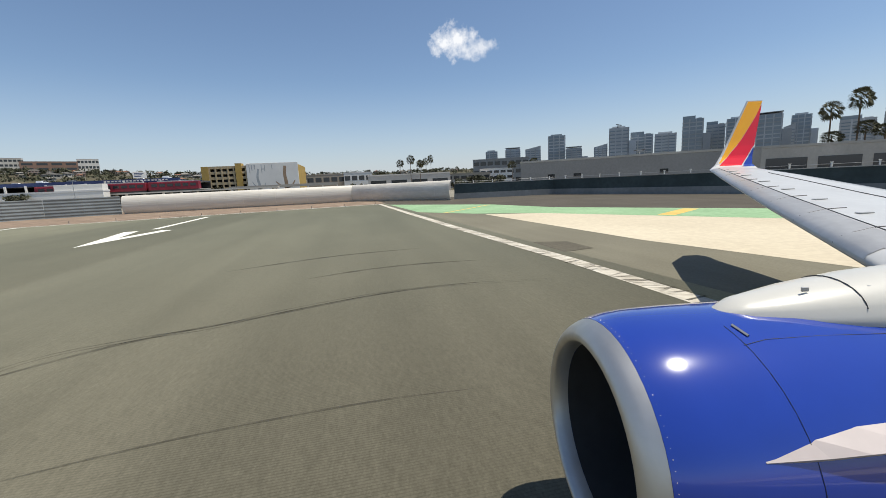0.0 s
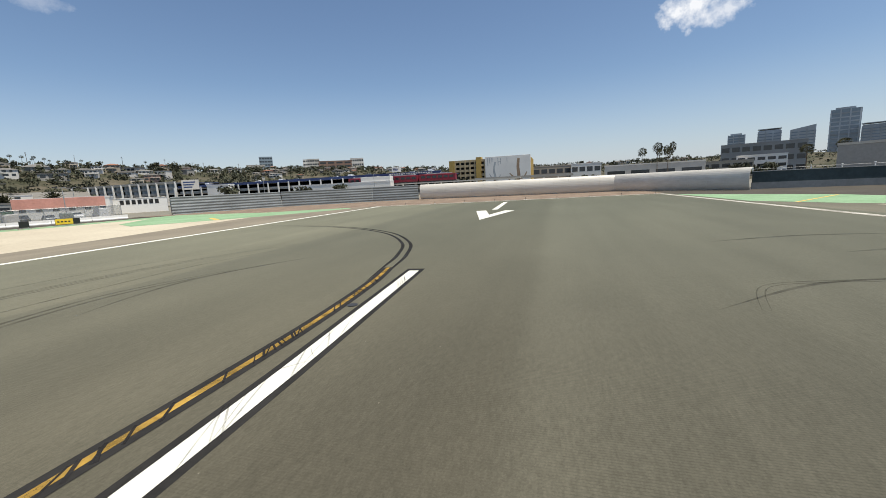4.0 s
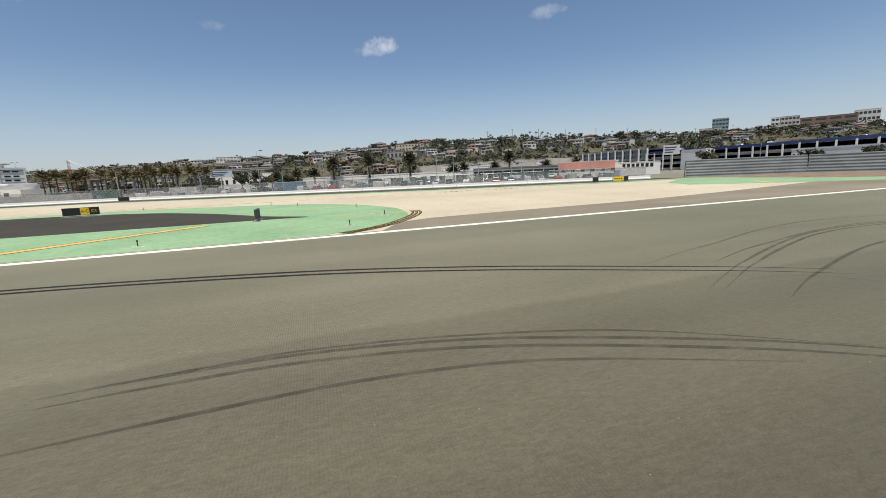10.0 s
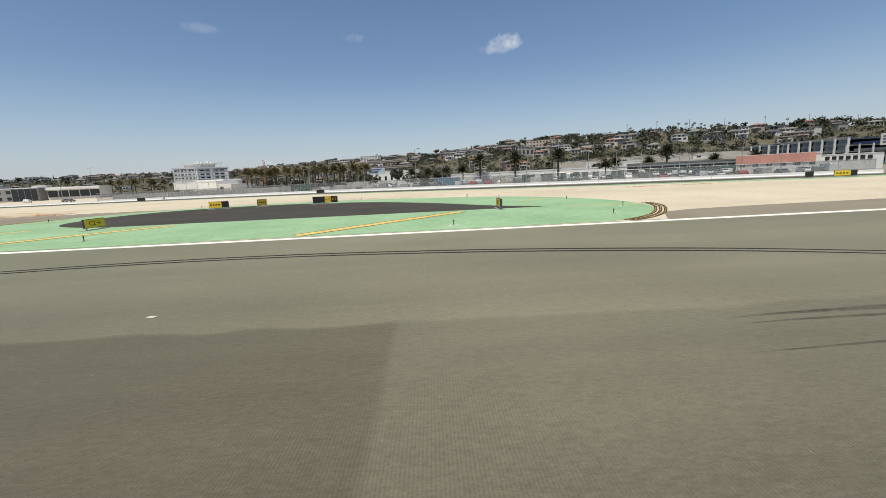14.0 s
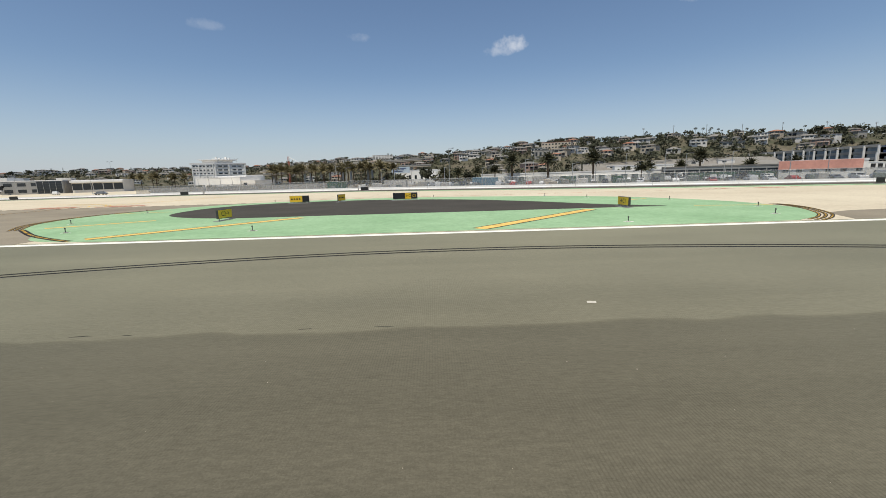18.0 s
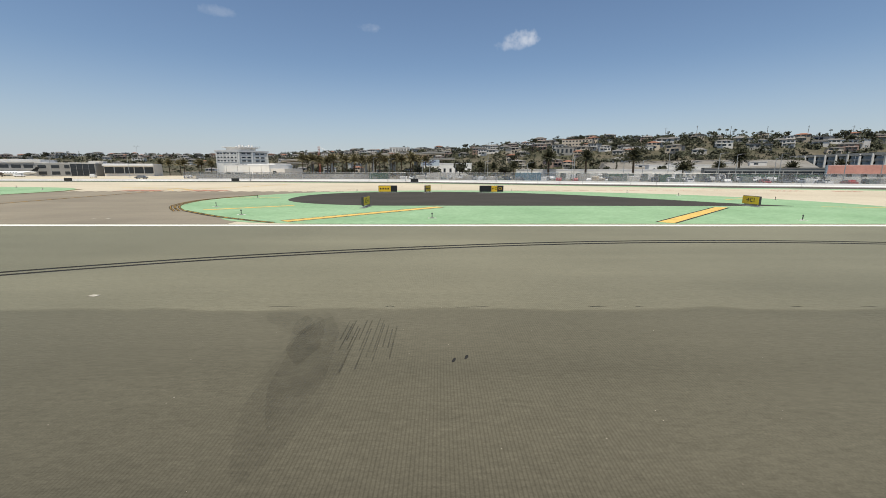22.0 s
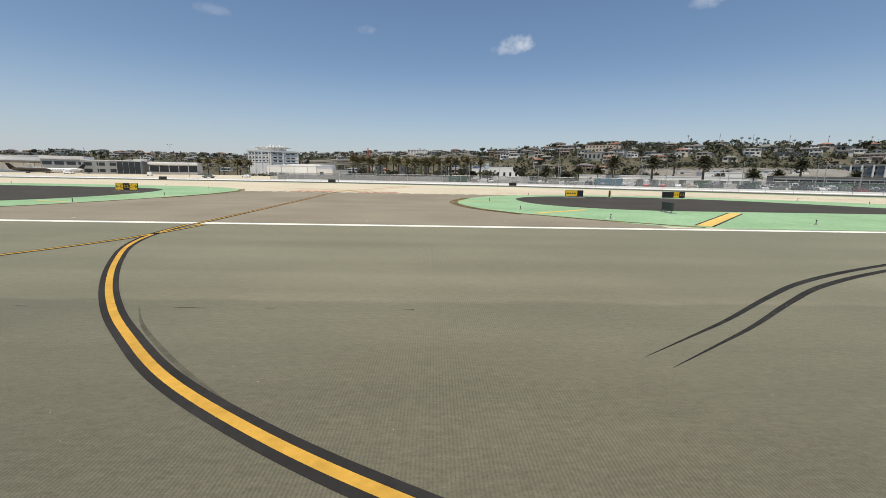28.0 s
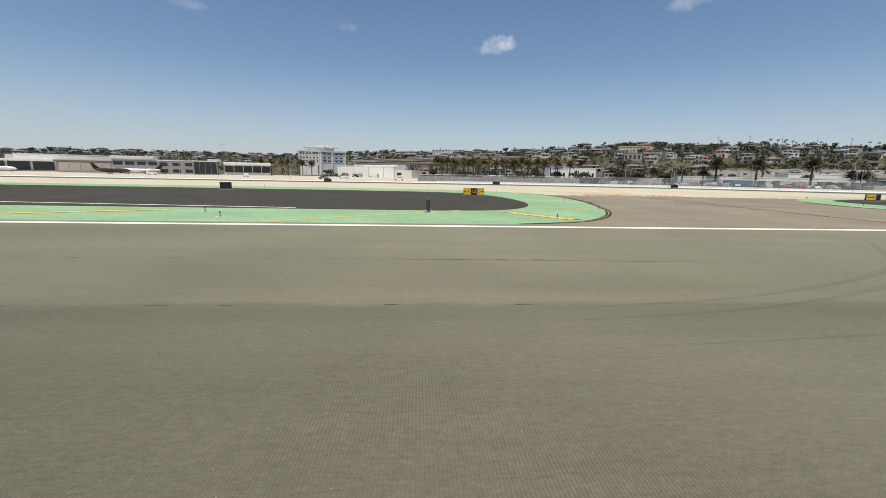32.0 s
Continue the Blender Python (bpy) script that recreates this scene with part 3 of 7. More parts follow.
marking("dash_border", ribbon([(157.8, -28.32), (147.7, -29.02), (143.2, -29.25), (120.6, -30.32)], 0.78, 0.003), BLACK_PAINT, "black border of a centre line dash")
marking("centre_dash", ribbon([(96.0, -28.5), (60.0, -28.5)], 0.6, 0.006), WHITE_PAINT, "broad white runway centre line dash")
marking("centre_dash", ribbon([(36.0, -28.5), (0.0, -28.5)], 0.6, 0.006), WHITE_PAINT, "broad white runway centre line dash")
marking("arrow_head", slab([(181.0, -26.9), (194.0, -24.1), (194.6, -25.3), (187.2, -26.9), (193.6, -27.9), (193.0, -29.2)], 0.006, 0.004), WHITE_PAINT, "white arrow head painted on the runway", "arrow")
marking("arrow_shaft", ribbon([(195.8, -26.3), (216.0, -25.4)], 0.75, 0.006), WHITE_PAINT, "white arrow shaft painted on the runway", "arrow")


def guide_line(points, width, border, mat, label, shift=0.0):
    line = curve_points(points, 8)
    marking("guide_line_border", ribbon(line, width + 2 * border, 0.008, shift), BLACK_PAINT, "black border of a taxi guide line")
    marking("guide_line", ribbon(line, width, 0.012, shift), mat, label)


guide_line([(121, -27.95), (136, -27.95), (143, -27.9), (150, -27.8), (155, -27.4), (158, -26.9)], 0.15, 0.19, WORN_YELLOW, "worn yellow lead-on line")
guide_line([(40.8, -0.9), (41.4, -5.2), (42.6, -8.6), (44.6, -12.0), (46.7, -15.0), (48.7, -17.45), (50.4, -19.2), (52.2, -20.85), (54.2, -22.25), (56.3, -23.45), (59.4, -24.9), (64, -26.6), (72, -27.6)], 0.17, 0.15, LEAD_YELLOW, "yellow curved lead-off line with black border")
guide_line([(41.8, -0.9), (41.0, -6.6), (39.2, -11.0), (36.6, -15.2), (34.2, -18.2), (31.9, -20.6), (28.6, -23.2), (24, -25.2), (17, -27.0), (8, -27.8)], 0.17, 0.15, LEAD_YELLOW, "yellow curved lead-off line with black border")
guide_line([(41.2, -0.6), (41.05, 6.7), (40.5, 24), (39.9, 38), (39.7, 46)], 0.15, 0.15, LEAD_YELLOW, "thin worn yellow taxiway centre line", 0.15)
guide_line([(41.1, -0.8), (41.6, -0.9)], 0.16, 0.12, YELLOW_PAINT, "thin yellow taxiway centre line")
for pts in ([(104.6, 1.5), (117, 13.6)], [(77.4, 2.2), (88.6, 13.8)], [(-33, 4), (-21.8, 9.4)]):
    marking("slant_bar", ribbon(pts, 1.0, 0.013), YELLOW_PAINT, "yellow slanting bar on a green island", group="slant bars")
    marking("slant_bar_border", ribbon(pts, 1.35, 0.009), BLACK_PAINT, "dark border of a slanting bar")
for pts in ([(127.9, 14.4), (134.7, 12.8)], [(124.9, 24.3), (129.7, 27.1)], [(60.2, 26.9), (67.2, 27.8)], [(16.2, 25.3), (22.5, 26.8)], [(14.2, 16.8), (20.2, 14.8)], [(-11.0, 1.5), (4.2, 11.9)]):
    marking("slant_bar", ribbon(pts, 0.32, 0.013), YELLOW_PAINT, "thin yellow bar on a green island", group="slant bars")
marking("slant_bar", ribbon([(66.8, 10.6), (73.4, 15.4)], 0.7, 0.013), YELLOW_PAINT, "worn yellow bar on a green island", group="slant bars")
marking("slant_bar", ribbon([(8.7, 10.3), (13.0, 4.9)], 1.2, 0.013), YELLOW_PAINT, "broad yellow bar on a green island", group="slant bars")
marking("slant_bar_border", ribbon([(8.6, 10.5), (13.1, 4.7)], 1.5, 0.009), BLACK_PAINT, "dark border of a slanting bar")
marking("slant_bar", ribbon([(174.6, -74.4), (178.2, -80.4)], 1.4, 0.004), YELLOW_PAINT, "yellow slanting bar on green pavement", group="slant bars")
marking("slant_bar", ribbon([(192.5, -58.8), (203.5, -68.4)], 0.35, 0.004), YELLOW_PAINT, "thin yellow bar on green pavement", group="slant bars")
marking("slant_bar", ribbon([(192.4, 16.9), (197.4, 23.2)], 0.7, 0.006), YELLOW_PAINT, "yellow bar beside the road", group="slant bars")
marking("infill_line", ribbon([(-11.8, 12.6), (-45, 15.6), (-90, 19.5)], 0.4, 0.014), WHITE_PAINT, "white line on dark asphalt")


def tip_bands(points):
    line = curve_points(points, 8)
    for k in range(3):
        marking("tip_band_border", ribbon(line, 0.23, 0.009 + 0.0005 * k, 0.1 + 0.37 * k), BLACK_PAINT, "dark border of a curved edge band")
        marking("tip_band", ribbon(line, 0.09, 0.014, 0.1 + 0.37 * k), WORN_YELLOW, "yellow curved edge band of a green island", group="tip bands")


tip_bands([(135.2, 14.0), (135.1, 12.4), (134.1, 9.5), (131.6, 5.2), (129.4, 2.8), (127.4, 1.4)])
tip_bands([(65.6, 9.8), (61.8, 15.3), (60, 22), (60.4, 27), (62.4, 33)])
tip_bands([(19.6, 51), (22.4, 44.6), (23.2, 38), (23.2, 32), (22.7, 27), (22.3, 24)])
for pts in ([(22.4, 24), (21.6, 20), (19.8, 13.4), (17, 7.7), (13.2, 3.6), (7.5, 1.5)], [(77, 1.4), (74.4, 2.9), (70.5, 5.6), (65.4, 10)]):
    line = curve_points(pts, 8)
    marking("edge_stripe_border", ribbon(line, 0.5, 0.0085), BLACK_PAINT, "dark border of a thin island edge line")
    marking("edge_stripe", ribbon(line, 0.16, 0.0135), WORN_YELLOW, "thin worn yellow edge line of a green island")
# faded red hold markings and the dashed line at the edge of the apron
for x0, x1 in ((31.5, 38.5), (43.5, 50.5), (3, 10), (-14, -4)):
    for k in range(5):
        x = x0 + (x1 - x0) * k / 5
        marking("red_stroke", ribbon([(x, 44.6), (x + 0.9, 48.6)], 0.6, 0.003), RED_PAINT, "faded red painted strokes", group="red strokes")
    marking("red_stroke", ribbon([(x0, 46.6), (x1, 46.6)], 0.5, 0.004), RED_PAINT, "faded red painted strokes", group="red strokes")
for k in range(26):
    marking("dash", ribbon([(20 + k * 2.4, 43.8), (21.5 + k * 2.4, 43.8)], 0.4, 0.003), RUBBER, "dark dash along the apron edge", group="edge dashes")
for k in range(42):
    x = 68 + k * 3.1
    y = 50 + 0.0025 * (x - 95) ** 2 * (1 if x < 95 else 0.2) - (x - 95) * 0.07 if x > 95 else 50.0
    marking("dash", ribbon([(x, y), (x + 2.0, y - (0.14 if x > 95 else 0))], 0.35, 0.003), RED_PAINT, "faded red dash on the apron", group="edge dashes")
for x0, y0 in ((150, 47.2), (160, 46.3)):
    for k in range(5):
        marking("red_stroke", ribbon([(x0 + k * 1.1, y0 - 1), (x0 + k * 1.1 + 0.8, y0 + 1.6)], 0.4, 0.004), RED_PAINT, "faded red painted strokes", group="red strokes")
for side in (0.0, 2.4, 3.0):
    marking("guide_line", ribbon(curve_points([(20, 58), (30, 55), (37, 51), (41, 46)], 6), 0.2, 0.004, side), YELLOW_PAINT, "thin yellow curved line on the apron")
    marking("guide_line", ribbon(curve_points([(42, 46), (46, 60), (52, 80)], 6), 0.2, 0.004, side), YELLOW_PAINT, "thin yellow curved line on the apron")

# apron slabs are parted by saw-cut joints
for y in (10, 17.5, 25, 32.5, 40, 47.5, 55, 62.5):
    x0 = 137 if y < 26 else (128 if y < 40 else 60)
    marking("slab_joint", ribbon([(x0, y), (128 + y * 1.2 + 20, y)], 0.05, -0.011), JOINT, "joint between apron slabs", "joint", "slab joints")
for k in range(16):
    x = 62 + k * 9
    marking("slab_joint", ribbon([(x, 49.5 if x < 137 else 1.5 + max(0, x - 128) * 0.2), (x, 88 - max(0, x - 80) * 0.45)], 0.05, -0.011), JOINT, "joint between apron slabs", "joint", "slab joints")

# patched asphalt and tyre marks
marking("asphalt_patch", slab([(166.3, -58.1), (165.6, -59.9), (163.0, -59.9), (162.7, -58.1)], 0.004, 0.001), PATCH, "dark patch in the pavement", "patch")
# each: line, width of one tyre, distance of the second tyre, and whether it is faint
TYRE_MARKS = [([(61.6, -20.45), (63.2, -19.4), (65, -18.2), (67.6, -16.3), (70.3, -14.5), (74.3, -12.5), (79.6, -10.4), (86, -8.6), (93, -7.2), (100, -6.5), (107.6, -6.6), (114.8, -7.5), (120.4, -8.6), (126.5, -10.3), (132, -12.6), (136.6, -15.1), (139.5, -16.8), (141.6, -18.3)], 0.24, 0.55, False),
              ([(121.5, -17.3), (123.6, -17.2), (125.6, -17.2), (128.8, -17.8), (132.4, -19.1), (136, -21.6)], 0.1, 0.0, True),
              ([(121, -17.8), (122.8, -17.7), (125.7, -17.8), (129.5, -18.7), (134.1, -20.9), (137, -23.0)], 0.14, 0.4, True),
              ([(120, -19.2), (123.6, -19.0), (126.8, -19.0), (130, -19.6), (134, -21.4)], 0.12, 0.0, True),
              ([(137.6, -19.0), (139.5, -18.2), (141, -17.7), (142.9, -17.1), (145, -16.5), (147.5, -15.95), (150.3, -15.7), (153, -15.6), (157.5, -15.6), (162, -16.6), (166, -18.6)], 0.14, 0.0, True),
              ([(139.6, -21.0), (142, -20.0), (143.4, -19.5), (145, -18.9), (146.8, -18.3), (149, -17.6), (151, -17.25), (153, -17.3), (156, -18.4), (160, -20.6)], 0.17, 0.0, True),
              ([(140.4, -21.8), (142.6, -20.5), (144.8, -19.5), (147.3, -18.5), (149, -18.0), (151.4, -17.7), (153.4, -17.9), (157, -19.2), (160.6, -21.2)], 0.19, 0.0, True),
              ([(136.6, -17.9), (139.5, -16.5), (141, -15.9), (142.8, -15.2), (145.4, -14.3), (148.2, -13.5), (151.7, -13.1), (154.7, -13.3), (158, -13.8), (162, -15), (166, -17.2)], 0.13, 0.35, True),
              ([(139.4, -15.4), (141, -14.8), (142.9, -14.2), (145.6, -13.6), (148.7, -12.9), (152.9, -12.5), (157.1, -13), (161, -14.2), (165.8, -16.6)], 0.1, 0.0, True),
              ([(137, -14.6), (139.8, -13.6), (143.1, -12.7), (145.6, -11.9), (148.3, -11.2), (152, -10.6), (155.2, -10.8), (158.8, -11.6), (162.5, -13), (167, -16)], 0.1, 0.0, True),
              ([(149.8, -8.95), (152.2, -8.9), (154.3, -9.6), (158, -11.4)], 0.1, 0.0, None),
              ([(150, -19.3), (152.1, -18.8), (154.3, -18.6), (156.3, -19), (158.4, -19.9), (161, -21.4)], 0.16, 0.0, True),
              ([(137.6, -17.5), (139, -17.4), (140, -17.75), (140.8, -18.5), (141.4, -19.6)], 0.14, 0.0, None),
              ([(155.4, -27.55), (158.1, -27.1), (161.4, -26.5), (165.9, -25.0), (171.4, -21.4), (176.0, -15.8), (178.8, -9.3), (180.6, -2)], 0.2, 0.5, False),
              ([(153, -39.6), (155.5, -40.6), (156.3, -42.5), (156.6, -44.2), (157.5, -46), (158.3, -48.6), (158.5, -51.4), (157.9, -55)], 0.06, 0.2, True),
              ([(153, -38.4), (156.0, -42.0), (157.2, -45.4), (158.5, -49.4), (158.6, -53)], 0.18, 0.0, True),
              ([(161.8, -46), (162.6, -48.3), (162.9, -50.9), (162.5, -54.0)], 0.25, 0.0, True), ([(165, -42), (167, -47), (167.4, -52)], 0.3, 0.0, True),
              ([(150.8, -42.5), (151.3, -45.2), (151.5, -48.0), (151.4, -50)], 0.05, 0.0, True),
              ([(2, -18.2), (10, -17), (17, -14.6), (20.6, -12.7), (22.7, -11.0), (25.3, -8.4), (27.8, -5.6), (30.5, -2.1)], 0.3, 0.9, None), ([(4, -19.6), (14, -18.6), (20.6, -16.6), (24.8, -14.1), (27.1, -11.9), (30.2, -8.0), (33, -3.6)], 0.35, 0.0, None),
              ([(49.2, -17.2), (50.2, -18.5), (51.4, -19.7), (52.5, -20.7), (53.6, -21.6), (55.2, -22.8)], 0.09, 0.0, True)]
pairs = []
for pts, w, gap, faint in TYRE_MARKS:
    line = curve_points(pts, 8)
    pairs.append((line, w, faint))
    if gap:
        pairs.append((offset_line(line, gap), w, faint))
for k, (line, w, faint) in enumerate(pairs):
    marking("tyre_mark", ribbon(line, w, 0.0026 + 0.00012 * k, taper=True), {True: FAINT_RUBBER, False: RUBBER, None: TRACE_RUBBER}[faint], "faint curved tyre mark on asphalt" if faint is not False else "dark curved tyre mark on asphalt", "tyre mark", "tyre marks")
# open joints and cracks along the lanes
random.seed(4)
for x0, x1, y in ((46, 59, -17.25), (84, 101, -16.3), (-16, 6, -10.75), (-11, 4, -16.7)):
    x = x0
    while x < x1:
        d = random.uniform(0.2, 1.0)
        marking("crack", ribbon(curve_points([(x, y + random.gauss(0, 0.03)), (x + d / 2, y + random.gauss(0, 0.03)), (x + d, y + random.gauss(0, 0.03))], 4), random.uniform(0.012, 0.03), 0.0022, taper=True), BLACK_PAINT, "thin dark crack along a lane joint", "crack", "cracks")
        x += d + random.uniform(0.6, 4.0)
for pts, w in (([(-4, -10.75), (1.5, -10.8), (7.6, -10.98), (15.2, -11.15)], 0.03), ([(-2.4, -6.3), (-1.2, -6.27), (0.1, -6.22)], 0.05), ([(4.4, -6.0), (5.6, -6.02)], 0.05)):
    marking("crack", ribbon(curve_points(pts, 6), w, 0.0023, taper=True), BLACK_PAINT, "thin dark crack along a lane joint", "crack", "cracks")
# rubber dragged across the southern edge line
random.seed(5)
for k in range(150):
    x = random.uniform(146, 182)
    yl = -57.6 + max(0, x - 155) * 0.066
    marking("tyre_streak", ribbon([(x, yl - 0.4), (x + random.uniform(-0.5, 0.5), yl + 0.4)], random.uniform(0.03, 0.14), 0.0072 + 0.00001 * k), FAINT_RUBBER, "rubber streak across a white line", "tyre mark", "tyre streaks")
# rubber dragged across the centre dash and the lead-on line
random.seed(15)
for k in range(34):
    x = random.uniform(136, 157)
    yl = -28.5 - (157.4 - x) * 0.05
    lean = random.choice((0.5, 0.7, 0.9, 1.3, -0.4)) * random.uniform(0.7, 1.3)
    marking("tyre_streak", ribbon(curve_points([(x - lean, yl - 0.36), (x + random.gauss(0, 0.04), yl), (x + lean, yl + 0.36)], 3), random.uniform(0.008, 0.035), 0.0074 + 0.00001 * k, taper=True), FAINT_RUBBER, "thin rubber streak across a white dash", "tyre mark", "tyre streaks")
for k in range(40):
    x = random.uniform(136, 156)
    yl = -27.93 if x < 145 else -27.9 + 0.05 * (x - 145) * (x - 145) / 12
    lean = random.uniform(0.1, 0.35)
    marking("tyre_streak", ribbon([(x - lean, yl - 0.16), (x + lean, yl + 0.16)], random.uniform(0.015, 0.06), 0.0134 + 0.00001 * k), RUBBER, "rubber streak across a yellow line", "tyre mark", "tyre streaks")
# two short dark smears on the newer lane
for x, y in ((88.85, -19.4), (89.1, -19.28)):
    marking("oil_smear", ribbon(curve_points([(x - 0.02, y - 0.09), (x + 0.015, y), (x + 0.04, y + 0.1)], 4), 0.05, 0.0024, taper=True), BLACK_PAINT, "short dark oil smear on asphalt", "oil stain", "oil smears")
for k, (pts, w) in enumerate((([(85.7, -16.7), (85.9, -18.4), (86.1, -20.0), (86.2, -21.6)], 0.9), ([(85.3, -16.8), (85.6, -18.0), (85.9, -19.6)], 0.7), ([(84.2, -16.8), (85.0, -17.3), (85.5, -18.2)], 0.8), ([(85.9, -17.0), (86.1, -19.2), (86.2, -22.6)], 1.3))):
    marking("dark_stain", ribbon(curve_points(pts, 6), w, 0.0018 + 0.0002 * k, taper=True), TRACE_RUBBER, "dark rubbery stain across the lanes", "stain", "dark stains")
random.seed(18)
for k in range(14):
    x = 86.4 + 0.09 * k + random.gauss(0, 0.02)
    y0 = -17.1 - random.uniform(0, 0.8)
    marking("scrape", ribbon([(x, y0), (x + 0.02, y0 - random.uniform(0.8, 2.2))], 0.02, 0.0024), FAINT_RUBBER, "thin dark scrape in the asphalt", "scrape", "scrapes")
# loose pale grit
rng = random.Random(6)
bm = bmesh.new()
for k in range(900):
    x = rng.uniform(-30, 150)
    y = -26.5 + abs(rng.gauss(0, 9)) if x < 130 else rng.uniform(-50, -8)
    if y > -1:
        continue
    r = rng.uniform(0.004, 0.013)
    v = [bm.verts.new((x + r * math.cos(q + k), y + r * math.sin(q + k), 0.001)) for q in (0, 2.1, 4.2)] + [bm.verts.new((x, y, r * 0.9))]
    for q in ((0, 1, 3), (1, 2, 3), (2, 0, 3)):
        bm.faces.new([v[i] for i in q])
tagged(part("grit", bm, CREAM_WALL), "pale loose grit scattered on the runway", "grit", kind="stuff")

# ---- perimeter barrier and chain-link fence ----
def along(line, step):
    """Places and headings at even steps along a line of corners."""
    out, left = [], 0.0
    for (x0, y0), (x1, y1) in zip(line, line[1:]):
        d = math.hypot(x1 - x0, y1 - y0)
        s = left
        while s < d:
            out.append((x0 + (x1 - x0) * s / d, y0 + (y1 - y0) * s / d, math.degrees(math.atan2(y1 - y0, x1 - x0))))
            s += step
        left = s - d
    return out


def profile_block(length):
    bm = bmesh.new()
    prof = [(-0.32, 0), (-0.32, 0.2), (-0.16, 0.42), (-0.1, 1.05), (0.1, 1.05), (0.16, 0.42), (0.32, 0.2), (0.32, 0)]
    rings = [[bm.verts.new((x, y, z)) for y, z in prof] for x in (0.03, length - 0.03)]
    for i in range(len(prof)):
        j = (i + 1) % len(prof)
        bm.faces.new((rings[0][i], rings[0][j], rings[1][j], rings[1][i]))
    bm.faces.new(rings[0])
    bm.faces.new(rings[1][::-1])
    return bm


barrier = empty("barrier", Matrix(), "white concrete traffic barrier along the perimeter road", "barrier", kind="structure")
block_mesh = None
for i, (x, y, a) in enumerate(along(WALL_LINE[:8], 6.0)):
    if i >= 120:
        break
    if block_mesh is None:
        ob = part("block", profile_block(6.0), WHITE_WALL, barrier)
        block_mesh = ob.data
    else:
        ob = new("block", block_mesh)
        ob.parent = barrier
    ob.matrix_basis = pose(x, y, -0.01, 0, 0, a) @ Matrix.Diagonal((1, 1, 0.78 if x > 10 else 0.6, 1))

FENCE_LINE = [(x, y + 1.6) for x, y in WALL_LINE[:5]] + [(30, 113.6), (2, 114.6)]
fence = empty("fence", Matrix(), "grey chain-link fence behind the white barrier", "fence", kind="structure")
post_mesh = panel_mesh = None
places = along(FENCE_LINE, 6.0)[:100]
for x, y, a in places:
    if post_mesh is None:
        ob = part("post", tube((0, 0, -0.05), (0, 0, 3.0), 0.05, 0.05, 6), STEEL, fence)
        post_mesh = ob.data
        bm = bmesh.new()
        add_tube(bm, (0, 0, 2.95), (6.0, 0, 2.95), 0.022, 0.022, 5)
        for q in (2.75, 2.85):
            add_tube(bm, (0, 0.1, q + 0.25), (6.0, 0.1, q + 0.25), 0.012, 0.012, 3)
        wire = part("wire_panel", box(0.05, 5.95, -0.006, 0.006, 0.05, 2.93), WIRE, fence)
        rail = part("rail", bm, STEEL, fence)
        wire.matrix_basis = rail.matrix_basis = pose(x, y, 0, 0, 0, a)
        panel_mesh = (wire.data, rail.data)
    else:
        ob = new("post", post_mesh)
        ob.parent = fence
        for nm, me in zip(("wire_panel", "rail"), panel_mesh):
            o2 = new(nm, me)
            o2.parent = fence
            o2.matrix_basis = pose(x, y, 0, 0, 0, a)
    ob.matrix_basis = pose(x, y, 0, 0, 0, a)


# ---- steel blast fence, pale deflector and the teal wall at the runway end ----
def corrugated_fence(line, height):
    th = empty("blast_fence", Matrix(), "weathered grey corrugated steel blast fence", "fence", kind="structure")
    for (x0, y0), (x1, y1) in zip(line, line[1:]):
        d, a = math.hypot(x1 - x0, y1 - y0), math.degrees(math.atan2(y1 - y0, x1 - x0))
        n = max(1, round(d / 6))
        for k in range(n):
            bm = bmesh.new()
            rows = 25
            rings = []
            for r in range(rows):
                z = height * r / (rows - 1)
                dy = 0.045 * math.sin(r * math.pi / 2.0)
                rings.append([bm.verts.new((x, dy + 0.25 * z / height * 2, z - 0.02)) for x in (0.01, d / n - 0.01)])
            for p, q in zip(rings, rings[1:]):
                bm.faces.new((p[0], p[1], q[1], q[0]))
            r = bmesh.ops.extrude_face_region(bm, geom=bm.faces[:])
            bmesh.ops.translate(bm, vec=(0, 0.05, 0), verts=[g for g in r["geom"] if isinstance(g, bmesh.types.BMVert)])
            ob = part("sheet", bm, CORRUGATED, th)
            ob.matrix_basis = pose(x0 + (x1 - x0) * k / n, y0 + (y1 - y0) * k / n, 0, 0, 0, a)
            pt = part("post", box(-0.08, 0.08, 0.7, 0.9, -0.02, height * 0.95), STEEL, th)
            pt.matrix_basis = ob.matrix_basis.copy()
    return th


corrugated_fence([(250.6, 3.4), (247, 16), (236, 38), (214, 51)][::-1], 4.1)


